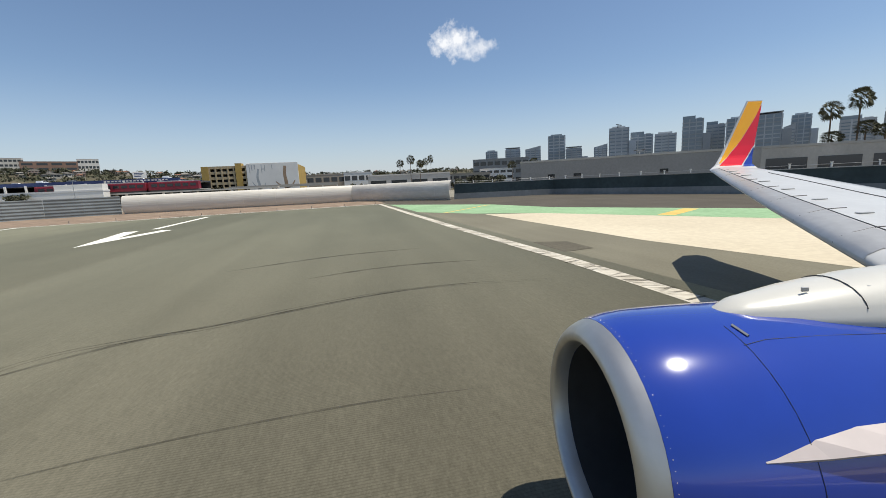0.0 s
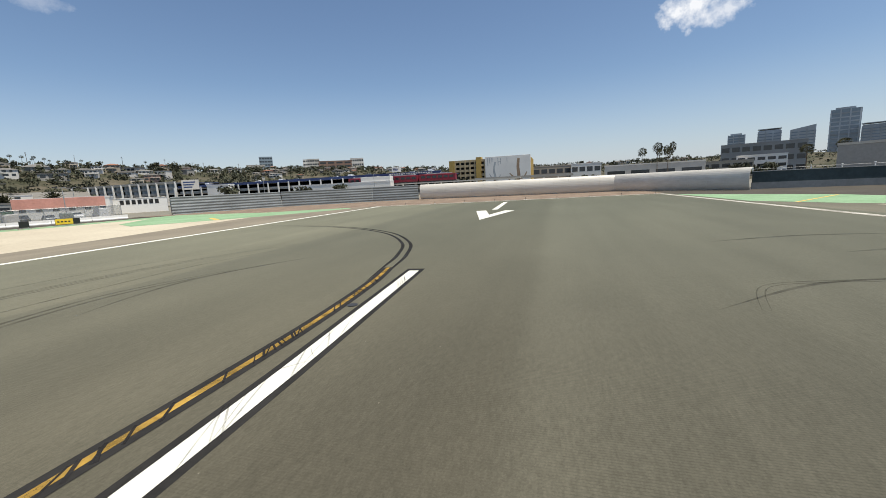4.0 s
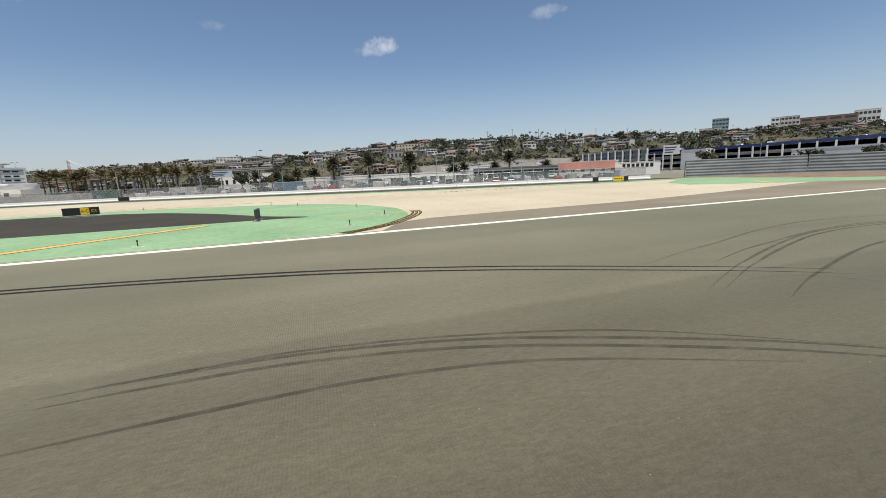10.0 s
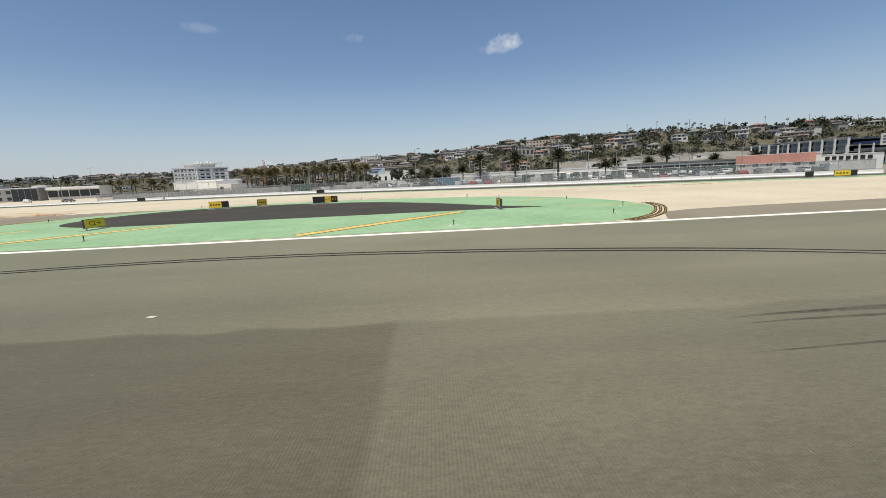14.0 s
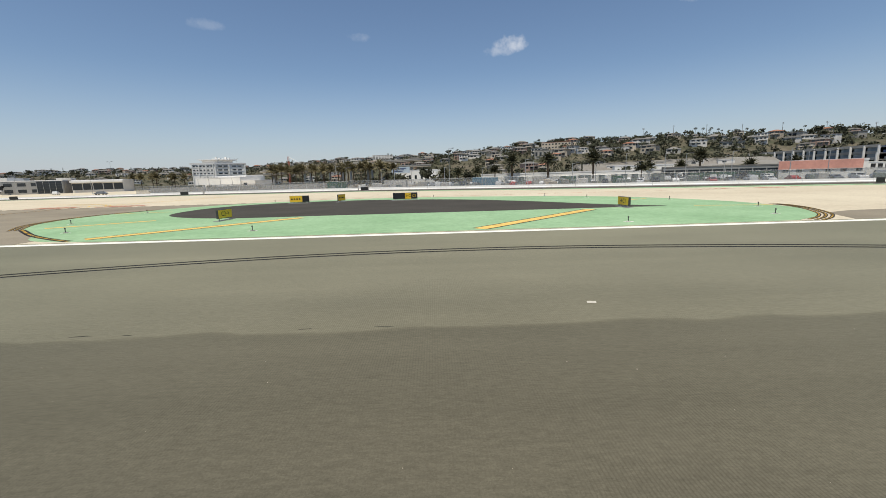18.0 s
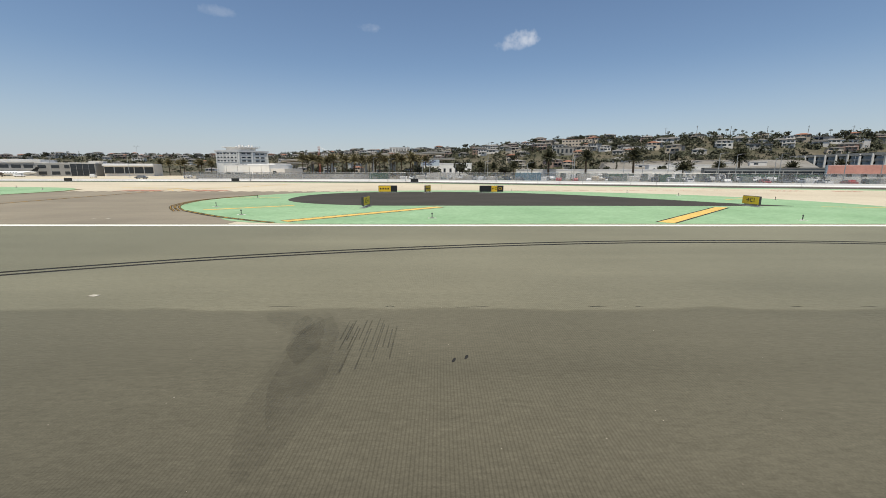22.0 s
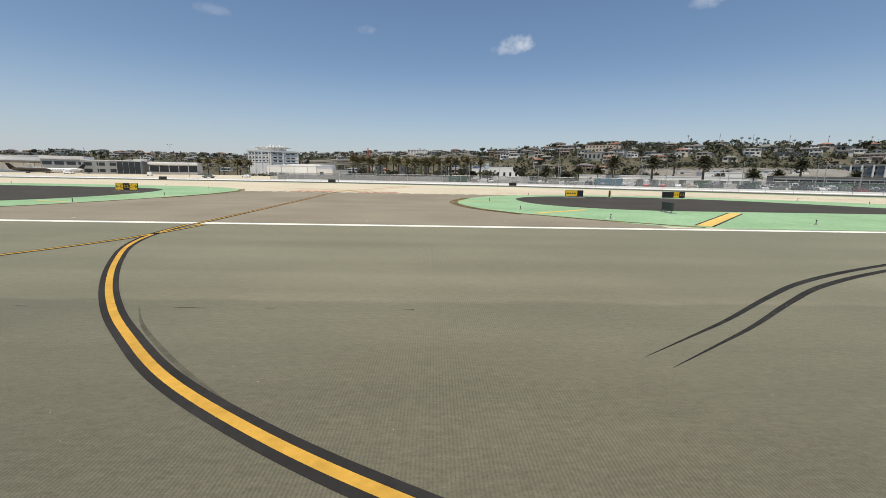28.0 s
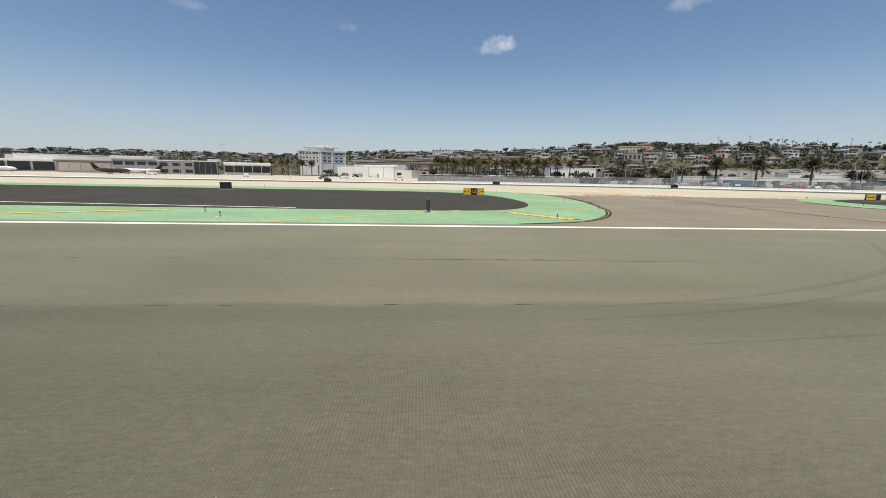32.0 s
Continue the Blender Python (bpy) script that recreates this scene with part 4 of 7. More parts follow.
def deflector(line, height):
    th = empty("blast_deflector", Matrix(), "long pale rounded jet blast deflector at the runway end", "deflector", kind="structure")
    for (x0, y0), (x1, y1) in zip(line, line[1:]):
        d, a = math.hypot(x1 - x0, y1 - y0), math.degrees(math.atan2(y1 - y0, x1 - x0))
        n = max(1, round(d / 3.6))
        for k in range(n):
            bm = bmesh.new()
            rings = []
            for s in range(15):
                b = radians(-62 + s * 158 / 14)
                rings.append([bm.verts.new((x, -1.15 * math.cos(b) * 1.0, height * 0.5 + height * 0.5 * math.sin(b) / math.sin(radians(62)) * (0.97 if b < 0 else math.sin(radians(62))))) for x in (0.008, d / n - 0.008)])
            for p, q in zip(rings, rings[1:]):
                bm.faces.new((p[0], p[1], q[1], q[0]))
            r = bmesh.ops.extrude_face_region(bm, geom=bm.faces[:])
            bmesh.ops.translate(bm, vec=(0, 0.07, -0.01), verts=[g for g in r["geom"] if isinstance(g, bmesh.types.BMVert)])
            ob = part("sheet", bm, DEFLECTOR, th, smooth=False)
            ob.matrix_basis = pose(x0 + (x1 - x0) * k / n, y0 + (y1 - y0) * k / n, 0.0, 0, 0, a)
            bm = bmesh.new()
            for z0, z1, y0b, y1b in ((0, height * 0.9, -0.5, 0.3), (0, height * 0.9, 1.6, 0.35), (height * 0.4, height * 0.85, -0.9, 1.0)):
                add_tube(bm, (0.15, y0b, z0 - 0.01), (0.15, y1b, z1), 0.05, 0.05, 5)
            fr = part("truss", bm, STEEL, th)
            fr.matrix_basis = ob.matrix_basis.copy()
    return th


deflector([(249.5, -48.3), (250, 2.4)][::-1], 4.1)
deflector([(249.5, -48.5), (227, -68.5)], 4.1)

teal = empty("perimeter_wall", Matrix(), "dark teal perimeter wall with a grey base", "wall", kind="structure")
TEAL_LINE = [(231, -70), (227, -91.5), (193, -104), (130, -126), (40, -150)]
for (x0, y0), (x1, y1) in zip(TEAL_LINE, TEAL_LINE[1:]):
    d, a = math.hypot(x1 - x0, y1 - y0), math.degrees(math.atan2(y1 - y0, x1 - x0))
    for nm, b, mt in (("wall", box(0, d, -0.2, 0.2, 1.2, 3.2), TEAL_WALL), ("base", box(-0.05, d + 0.05, -0.35, 0.35, -0.03, 1.2), GREY_BAND), ("coping", box(0, d, -0.28, 0.28, 3.2, 3.32), GREY_WALL)):
        part(nm, b, mt, teal).matrix_basis = pose(x0, y0, 0, 0, 0, a)
    rails = part("handrail", tube((0, 0, 3.7), (d, 0, 3.7), 0.03, 0.03, 6), STEEL, teal)
    rails.matrix_basis = pose(x0, y0, 0, 0, 0, a)
for i, (x, y, a) in enumerate(along(TEAL_LINE, 4.2)):
    bm = box(-0.08, 0.08, -0.08, 0.08, 3.3, 3.86, 0.02)
    add_box(bm, -0.13, 0.13, -0.13, 0.13, 3.86, 3.96, 0.02)
    part("post", bm, WHITE_WALL, teal).matrix_basis = pose(x, y, 0, 0, 0, a)


# ---- airfield signs and lights ----
def text_mesh(words, size):
    c = bpy.data.curves.new("letters", "FONT")
    c.body, c.size, c.extrude, c.align_x, c.align_y = words, size, 0.004, "CENTER", "CENTER"
    ob = new("letters", c)
    bpy.context.view_layer.update()
    me = bpy.data.meshes.new_from_object(ob.evaluated_get(bpy.context.evaluated_depsgraph_get()))
    bpy.data.objects.remove(ob)
    return me


def airfield_sign(x, y, turn, panels, height, label, both=True):
    """panels: width, face material, words, words' material, from left to right as seen from the front."""
    width = sum(p[0] for p in panels)
    th = empty("airfield_sign", pose(x, y, 0, 0, 0, turn), label, "airfield sign", "airfield signs")
    part("housing", box(-width / 2, width / 2, -0.12, 0.12, 0.22, 0.22 + height, 0.02), DARK_METAL_AND_SHADE, th)
    part("footing", box(-width / 2 - 0.25, width / 2 + 0.25, -0.3, 0.3, -0.01, 0.05, 0.01), GREY_BAND, th)
    for s in (-0.38, 0.38):
        part("leg", tube((s * width, 0, 0.05), (s * width, 0, 0.24), 0.05, 0.05, 6), STEEL, th)
    u = -width / 2
    for w, face, words, ink in panels:
        part("face", box(u + 0.03, u + w - 0.03, -0.135, -0.118, 0.26, 0.18 + height), face, th)
        if words == "bars":
            for k in range(4):
                part("bar", box(u + w * (0.12 + 0.2 * k), u + w * (0.24 + 0.2 * k), -0.142, -0.136, 0.3 + height * 0.3, 0.2 + height * 0.62), ink, th)
        elif words:
            me = text_mesh(words, height * (0.72 if len(words) * height * 0.5 < w else 0.56))
            me.materials.append(ink)
            o = new("lettering", me)
            o.parent = th
            o.matrix_basis = pose(u + w / 2, -0.142, 0.22 + height * 0.5, 90, 0, 0)
        u += w
    return th


Y, K = SIGN_YELLOW, SIGN_BLACK
airfield_sign(121.0, 15.0, -90, [(2.3, Y, "\u2192C1", K)], 0.85, "yellow taxiway sign with black letters on an island")
airfield_sign(81.2, 13.6, 85, [(2.2, Y, "C2\u2192", K)], 0.85, "yellow taxiway sign with black letters on an island")
airfield_sign(80.2, 39.0, 3, [(2.0, Y, "bars", K), (1.0, K, "", Y)], 1.0, "yellow and black sign, writing too small to read")
airfield_sign(86.6, 40.0, 62, [(1.7, Y, "bars", K)], 1.0, "yellow sign set at an angle on the island")
airfield_sign(97.0, 39.2, 3, [(1.9, K, "", Y), (1.0, Y, "\u2190C", K), (1.0, K, "C1", Y)], 1.0, "black and yellow taxiway location sign")
airfield_sign(190.3, 46.5, -28, [(2.3, Y, "bars", K), (0.9, K, "", Y)], 1.0, "yellow and black sign beside the perimeter road")
airfield_sign(185.4, 48.5, -28, [(1.2, K, "", Y)], 1.0, "back of a dark airfield sign")
airfield_sign(9.0, 36.9, 2, [(1.2, Y, "\u2190C", K), (0.9, K, "C2", Y), (1.2, Y, "C\u2192", K)], 1.05, "yellow and black three-panel taxiway sign")
airfield_sign(1.0, 10.6, 86, [(2.2, K, "", Y)], 0.95, "black back of an airfield sign")
airfield_sign(-33.5, 46.0, 4, [(1.9, K, "", Y)], 1.1, "black back of an airfield sign")
airfield_sign(81.0, 96.0, 2, [(2.3, K, "", Y)], 0.95, "black back of an airfield sign by the road")
airfield_sign(25.0, 100.5, 2, [(2.3, K, "", Y)], 0.95, "black back of an airfield sign by the road")
airfield_sign(-28.0, 102.0, 2, [(2.3, K, "", Y)], 0.95, "black back of an airfield sign by the road")


def edge_light():
    th = empty("edge_light", pose(115.6, 2.9, 0.004), "small dark taxiway edge light on a stem", "light", "edge lights")
    part("base", tube((0, 0, 0), (0, 0, 0.05), 0.17, 0.15, 10), GREY_WALL, th)
    part("pad", slab([(-0.32, -0.16), (-0.18, -0.2), (-0.2, 0.14), (-0.3, 0.16)], 0.012, 0.01), LIGHT_WALL, th, "pale concrete pad")
    part("pad", slab([(0.18, -0.18), (0.36, -0.14), (0.32, 0.14), (0.2, 0.16)], 0.012, 0.01), LIGHT_WALL, th, "pale concrete pad")
    part("stem", tube((0, 0, 0.05), (0, 0, 0.3), 0.035, 0.03, 6), DARK_METAL_AND_SHADE, th)
    bm = tube((0, 0, 0.3), (0, 0, 0.36), 0.05, 0.06, 8)
    add_tube(bm, (0, 0, 0.36), (0, 0, 0.42), 0.06, 0.025, 8)
    part("lens", bm, DARK_METAL_AND_SHADE, th, "dark glass lens")
    return th


first_light = edge_light()
for x, y in ((128.5, 5.3), (132.3, 11.7), (131, 24), (124, 33), (72.2, 6.6), (66, 14.2), (64.5, 27), (88, 4.2), (101.5, 46.5), (74, 45), (120, 41), (11.6, 5.2), (19.6, 15), (20.5, 28), (15, 49), (2, 57), (-15, 4.2), (-32, 60), (-18, 8)):
    copy_thing(first_light, pose(x, y, 0.004))
for k in range(9):
    copy_thing(first_light, pose(219.2 + k * 0.9, -4.5 - k * 6, 0.0))
inset = tagged(part("inset_light", tube((152.3, -28.1, 0.0), (152.3, -28.1, 0.02), 0.16, 0.18, 12), DARK_METAL_AND_SHADE), "round inset light in the runway", "light")
for x, y in ((112, -27.2),):
    o = inset.copy()
    scene.collection.objects.link(o)
    o.location = (x - 152.3, y + 28.1, 0)
for x, y in ((105.9, -15.0), (78.5, -15.3), (62.6, 3.6), (63.6, 3.7), (31, 1.9), (52, 2.4)):
    marking("pale_spot", slab([(x - 0.14, y - 0.07), (x + 0.1, y - 0.1), (x + 0.15, y + 0.06), (x - 0.1, y + 0.1)], 0.012, 0.006), DIRTY_WHITE, "small pale spot of paint on the pavement", "spot")


# ---- the hills behind the airfield ----
HILL_EYE = (75.0, -27.0)
RIDGE = [(-85, 1400, 0.9), (-47, 1300, 1.25), (-36, 1200, 1.55), (-24, 1100, 1.7), (-14, 800, 2.1), (-7, 640, 2.4), (2, 600, 2.8), (11, 560, 3.1), (17, 520, 3.6), (24, 500, 3.85), (32, 480, 3.7), (40, 500, 3.5),
         (48, 600, 2.9), (55, 700, 2.75), (66, 850, 2.5), (73, 900, 2.1), (84, 1000, 1.7), (96, 1100, 1.6), (105, 1100, 1.6), (115, 1200, 1.5), (125, 1300, 0.9), (145, 1400, 0.3)]


def ridge_at(az):
    for (a0, r0, e0), (a1, r1, e1) in zip(RIDGE, RIDGE[1:]):
        if a0 <= az <= a1:
            f = (az - a0) / (a1 - a0)
            return r0 + (r1 - r0) * f, e0 + (e1 - e0) * f
    return 1400.0, 0.3


def hill_height(x, y):
    dx, dy = x - HILL_EYE[0], y - HILL_EYE[1]
    az, r = math.degrees(math.atan2(dx, dy)), math.hypot(dx, dy)
    R, el = ridge_at(max(-85, min(145, az)))
    r0 = max(290, 0.56 * R)
    s = max(0.0, min(1.0, (r - r0) / (R - r0)))
    s = 0.55 * s + 0.45 * s * s * (3 - 2 * s)
    top = R * math.tan(radians(el)) + 3.6
    h = top * s
    if r > R:
        h = top * (1 - 0.12 * min(1, (r - R) / R))
    return h + (noise.noise(Vector((x * 0.012, y * 0.012, 0))) * 3.0 * s)


def on_hill(az, s):
    """A place on the hillside: az degrees from north, s from 0 at the foot to 1 on the ridge."""
    R, _ = ridge_at(az)
    r0 = max(290, 0.56 * R)
    r = r0 + (R - r0) * s
    x, y = HILL_EYE[0] + r * math.sin(radians(az)), HILL_EYE[1] + r * math.cos(radians(az))
    return x, y, hill_height(x, y)


bm = bmesh.new()
grid = []
radii = [250, 280, 310, 340, 370, 400, 430, 460, 490, 520, 560, 600, 650, 700, 760, 830, 900, 1000, 1100, 1250, 1400, 1700, 2100, 2600]
for i in range(-57, 97):
    az = radians(i * 1.5)
    col = []
    for r in radii:
        x, y = HILL_EYE[0] + r * math.sin(az), HILL_EYE[1] + r * math.cos(az)
        col.append(bm.verts.new((x, y, -0.3 if r == 250 else hill_height(x, y) - 0.05)))
    grid.append(col)
for c0, c1 in zip(grid, grid[1:]):
    for k in range(len(radii) - 1):
        bm.faces.new((c0[k], c1[k], c1[k + 1], c0[k + 1]))
tagged(part("hillside", bm, SCRUB, smooth=True), "dry scrub-covered hillside behind the airfield", "hill", kind="structure")


# ---- trees ----
def leaf_clump(bm, centre, spread, count, size, rng):
    for _ in range(count):
        d = Vector((rng.gauss(0, 1), rng.gauss(0, 1), rng.gauss(0, 0.8)))
        d = d.normalized() * (0.45 + 0.55 * rng.random())
        c = Vector(centre) + Vector((d.x * spread[0], d.y * spread[1], d.z * spread[2]))
        n = (d + Vector((rng.gauss(0, 0.5), rng.gauss(0, 0.5), rng.gauss(0, 0.5) + 0.3))).normalized()
        u = n.orthogonal().normalized()
        u.rotate(Matrix.Rotation(rng.random() * 6.28, 3, n))
        w = n.cross(u)
        s = size * (0.6 + 0.8 * rng.random())
        bm.faces.new([bm.verts.new(c + u * a * s + w * b * s * 0.7 + n * k * s * 0.2) for a, b, k in ((-1, 0, 0), (0, -1, 1), (1, 0, 0), (0, 1, -1))])


def broad_tree(seed, height, width, clumps):
    rng = random.Random(seed)
    th = empty("tree", pose(0, 0, 0), "dark green leafy tree on the hillside", "tree", "hillside trees")
    bm = tube((0, 0, -0.6), (0.1, 0, height * 0.5), 0.28, 0.16, 7)
    tips = []
    for k in range(clumps):
        a = k * 2.4 + rng.random()
        rr = width * (0.15 + 0.34 * rng.random())
        tip = (rr * math.cos(a), rr * math.sin(a), height * (0.42 + 0.42 * rng.random()))
        tips.append(tip)
        if k % 2 == 0:
            add_tube(bm, (0.05, 0, height * (0.25 + 0.02 * k)), tip, 0.1, 0.04, 5)
    part("trunk", bm, BARK, th)
    bm = bmesh.new()
    for tip in tips:
        q = width * (0.16 + 0.1 * rng.random())
        leaf_clump(bm, tip, (q, q, q * 0.75), 26, width * 0.075, rng)
    part("crown", bm, FOLIAGE, th)
    return th


def cypress(seed, height):
    rng = random.Random(seed)
    th = empty("tree", pose(0, 0, 0), "slim dark cypress tree", "tree", "hillside trees")
    part("trunk", tube((0, 0, -0.6), (0, 0, height * 0.6), 0.16, 0.08, 6), BARK, th)
    bm = bmesh.new()
    for k in range(9):
        z = height * (0.12 + 0.095 * k)
        q = height * 0.09 * (1 - 0.07 * k)
        leaf_clump(bm, (0, 0, z), (q, q, height * 0.07), 22, height * 0.035, rng)
    part("crown", bm, FOLIAGE, th)
    return th


def frond(bm, base, heading, lift, length, droop, width, segs=5, leaflets=True):
    """A drooping palm frond: a folded blade of leaflets either side of a rib."""
    pts = []
    p = Vector(base)
    for s in range(segs + 1):
        t = s / segs
        e = radians(lift - droop * t * t)
        pts.append(p.copy())
        p = p + Vector((math.cos(e) * math.cos(heading), math.cos(e) * math.sin(heading), math.sin(e))) * (length / segs)
    side = Vector((-math.sin(heading), math.cos(heading), 0))
    for s in range(segs):
        for sgn in (-1, 1):
            w0 = width * math.sin(math.pi * min(1, 0.12 + s / segs)) + 0.03
            w1 = width * math.sin(math.pi * min(1, 0.12 + (s + 0.7) / segs)) + 0.02
            a, b = pts[s], pts[s].lerp(pts[s + 1], 0.75)
            bm.faces.new([bm.verts.new(q) for q in (a, b, b + side * sgn * w1 + Vector((0, 0, -w1 * 0.55)), a + side * sgn * w0 * 0.8 + Vector((0, 0, -w0 * 0.55)))])


def palm(kind, seed, height, mat, label):
    rng = random.Random(seed)
    th = empty("palm_tree", pose(0, 0, 0), label, "palm tree", "palm trees")
    thick = {"date": 0.38, "fan": 0.2, "row": 0.26}[kind]
    bm = bmesh.new()
    for k in range(6):
        z0, z1 = height * k / 6 - (0.05 if k == 0 else 0), height * (k + 1) / 6
        add_tube(bm, (0.05 * math.sin(k), 0, z0), (0.05 * math.sin(k + 1), 0, z1), thick * (1.15 - 0.05 * k), thick * (1.02 - 0.05 * k), 8)
    part("trunk", bm, BARK, th)
    bm = bmesh.new()
    if kind == "date":
        for k in range(80):
            frond(bm, (0, 0, height), k * 2.4, 78 - 1.5 * k + rng.gauss(0, 7), 3.7 + rng.random() * 0.8, 45 + rng.random() * 25, 0.5)
    elif kind == "fan":
        for k in range(46):
            a, e = k * 2.4, radians(80 - 2.9 * k + rng.gauss(0, 6))
            d = Vector((math.cos(e) * math.cos(a), math.cos(e) * math.sin(a), math.sin(e)))
            c = Vector((0, 0, height)) + d * (1.35 + 0.5 * rng.random())
            add_tube(bm, (0, 0, height), c, 0.02, 0.015, 3, False)
            u = d.orthogonal().normalized()
            w = d.cross(u)
            for q in range(7):
                b = radians(-75 + 25 * q)
                tipv = c + (d * math.cos(b) + u * math.sin(b)) * 1.3 + Vector((0, 0, -0.45))
                bm.faces.new([bm.verts.new(x) for x in (c, c.lerp(tipv, 0.6) + w * 0.16 + u * 0.12, tipv, c.lerp(tipv, 0.6) - w * 0.08 - u * 0.12)])
    else:
        for k in range(58):
            frond(bm, (0, 0, height), k * 2.4, 84 - 1.6 * k + rng.gauss(0, 8), 3.5 + rng.random() * 1.3, 60 + rng.random() * 35, 0.5, 4)
    part("crown", bm, mat, th)
    return th


date = palm("date", 1, 8.6, PALM_GREEN, "stout date palm with a full drooping crown")
date.matrix_world = pose(149.7, 144.2, 0) @ Matrix.Diagonal((1.15, 1.15, 1.08, 1))
for x, y, s in ((164.4, 133.1, 0), (135.8, 150.5, 40), (214, 144, 80)):
    copy_thing(date, Matrix()).matrix_world = pose(x, y, 0, 0, 0, s) @ Matrix.Diagonal((1.15, 1.15, 1.08, 1))
row = palm("row", 2, 8.2, PALM_DRY, "olive-coloured palm in a long row beyond the fence")
row.matrix_world = pose(11, 206, 0) @ Matrix.Diagonal((1.1, 1.1, 1.15, 1))
random.seed(11)
for k in range(24):
    copy_thing(row, Matrix()).matrix_world = pose(14 + k * 2.9 + random.uniform(-1.0, 1.0), 204 - k * 0.7 + random.uniform(-5, 5), -0.1 - random.random() * 0.5, 0, 0, k * 50) @ Matrix.Diagonal((1.1, 1.1, random.uniform(1.02, 1.26), 1))
for k in range(7):
    copy_thing(row, pose(-106 + k * 5.4 + random.uniform(-2, 2), 262 + random.uniform(-6, 6), -1.2 - random.random(), 0, 0, k * 50))
small_palm = palm("row", 3, 5.0, PALM_GREEN, "small green palm beside the parking yard")
small_palm.matrix_world = pose(209.5, 149.9, 0)
for x, y in ((225.9, 131.6), (230.9, 117.5), (190, 140), (128, 148), (181, 128), (121, 152), (113, 158), (106, 150)):
    copy_thing(small_palm, pose(x, y, -random.random() * 0.8, 0, 0, x * 7))
tall = palm("fan", 4, 17.6, PALM_GREEN, "tall slender fan palm")
tall.matrix_world = pose(229.4, -172.2, 0)
for x, y, f in ((225.0, -175.1, 1.13), (223.8, -175.9, 0.72), (229.0, -172.6, 0.62), (220.8, -177.6, 0.66), (236, -152, 0.6), (297, -120, 0.6), (330, -75, 0.85), (334, -80, 0.75), (345, -72, 0.8), (400, -95, 1.0), (404, -99, 1.1), (408, -93, 0.95), (300, -112, 0.55)):
    copy_thing(tall, Matrix()).matrix_world = pose(x, y, -0.1, 0, 0, x * 3) @ Matrix.Diagonal((1 if x < 240 else 0.75, 1 if x < 240 else 0.75, f, 1))

TREES = [broad_tree(21, 8.0, 8.5, 13), broad_tree(22, 6.5, 9.0, 12), broad_tree(23, 10.0, 8.0, 14), cypress(24, 9.0), broad_tree(25, 5.0, 6.5, 10)]
random.seed(12)
spots = []
for k in range(208):
    az = random.triangular(-55, 112, 25) if k < 110 else (random.uniform(-55, 5) if k < 180 else random.uniform(84, 120))
    s = 1 - abs(random.gauss(0, 0.42))
    if s < 0.03:
        s = random.random()
    spots.append(on_hill(az, s))
spots += [(x, y, 0) for x, y in ((118, 160), (124, 165), (98, 168), (104, 172), (142, 160), (128, 172), (60, 205), (70, 200), (52, 240), (-20, 262), (-35, 280), (90, 240), (110, 230), (200, 190), (185, 200),
          (-152, 232), (-140, 240), (-70, 300), (-82, 318), (306, 60), (300, 75), (296, 112), (352, 4), (356, 14), (350, -6), (420, 90), (430, 60), (450, 30), (470, 0), (460, -40), (560, 40), (580, 90), (386, -112), (380, -124), (372, -132), (392, -142), (366, -104), (400, -116), (352, -120), (340, -112), (330, -104), (318, -96), (404, -70), (396, -62), (384, -56), (372, -52), (470, -70), (480, -90), (360, 40), (366, 30), (360, 120), (362, 140), (364, 160), (366, 180), (362, 200), (368, 220), (178, 160), (172, 166), (190, 160), (150, 170), (132, 160), (110, 170), (84, 178), (78, 196), (232, 152), (214, 182), (198, 150), (240, 140), (246, 130), (226, 182), (140, 180), (120, 190), (160, 190), (176, 196), (204, 206), (220, 200), (30, 236), (10, 240), (40, 250), (74, 226))]
for i, (x, y, z) in enumerate(spots):
    src = TREES[3] if i % 13 == 5 else TREES[(0, 1, 4, 2, 1, 0, 4)[i % 7]]
    sc = random.uniform(0.5, 0.98) * (1.35 if math.hypot(x - 75, y) > 800 else 1)
    m = pose(x, y, z - 0.15, 0, 0, random.uniform(0, 360)) @ Matrix.Diagonal((sc, sc, sc * random.uniform(0.85, 1.15), 1))
    if i < 5:
        TREES[i].matrix_world = m
    else:
        o = copy_thing(src, Matrix())
        o.matrix_world = m
random.seed(13)
for k in range(58):
    x, y, z = on_hill(random.triangular(-20, 100, 25), random.choice((1.0, 1.0, 0.93, 0.85)))
    o = copy_thing(tall, Matrix())
    sc = random.uniform(0.32, 0.54)
    o.matrix_world = pose(x, y, z - 0.3) @ Matrix.Diagonal((sc * 1.1, sc * 1.1, sc * 0.8, 1))

# low shrubs all over the slope
rng = random.Random(14)
bm = bmesh.new()
for k in range(8600):
    az = rng.uniform(-60, 120) if rng.random() < 0.7 else rng.uniform(-55, 5)
    x, y, z = on_hill(az, min(1.06, 1 - abs(rng.gauss(0, 0.45)) if rng.random() < 0.7 else rng.random()))
    q = rng.uniform(0.8, 2.2) * rng.choice((1, 1, 1.4)) * (1.3 if math.hypot(x - 75, y) > 700 else 1)
    leaf_clump(bm, (x, y, z + q * rng.uniform(0.2, 0.9)), (q, q, q * 0.7), 9, q * 0.4, rng)
for k in range(420):
    x, y = rng.uniform(-60, 125), rng.uniform(228, 270)
    q = rng.uniform(0.8, 2.4)
    leaf_clump(bm, (x, y, q * 0.4), (q, q, q * 0.7), 9, q * 0.42, rng)
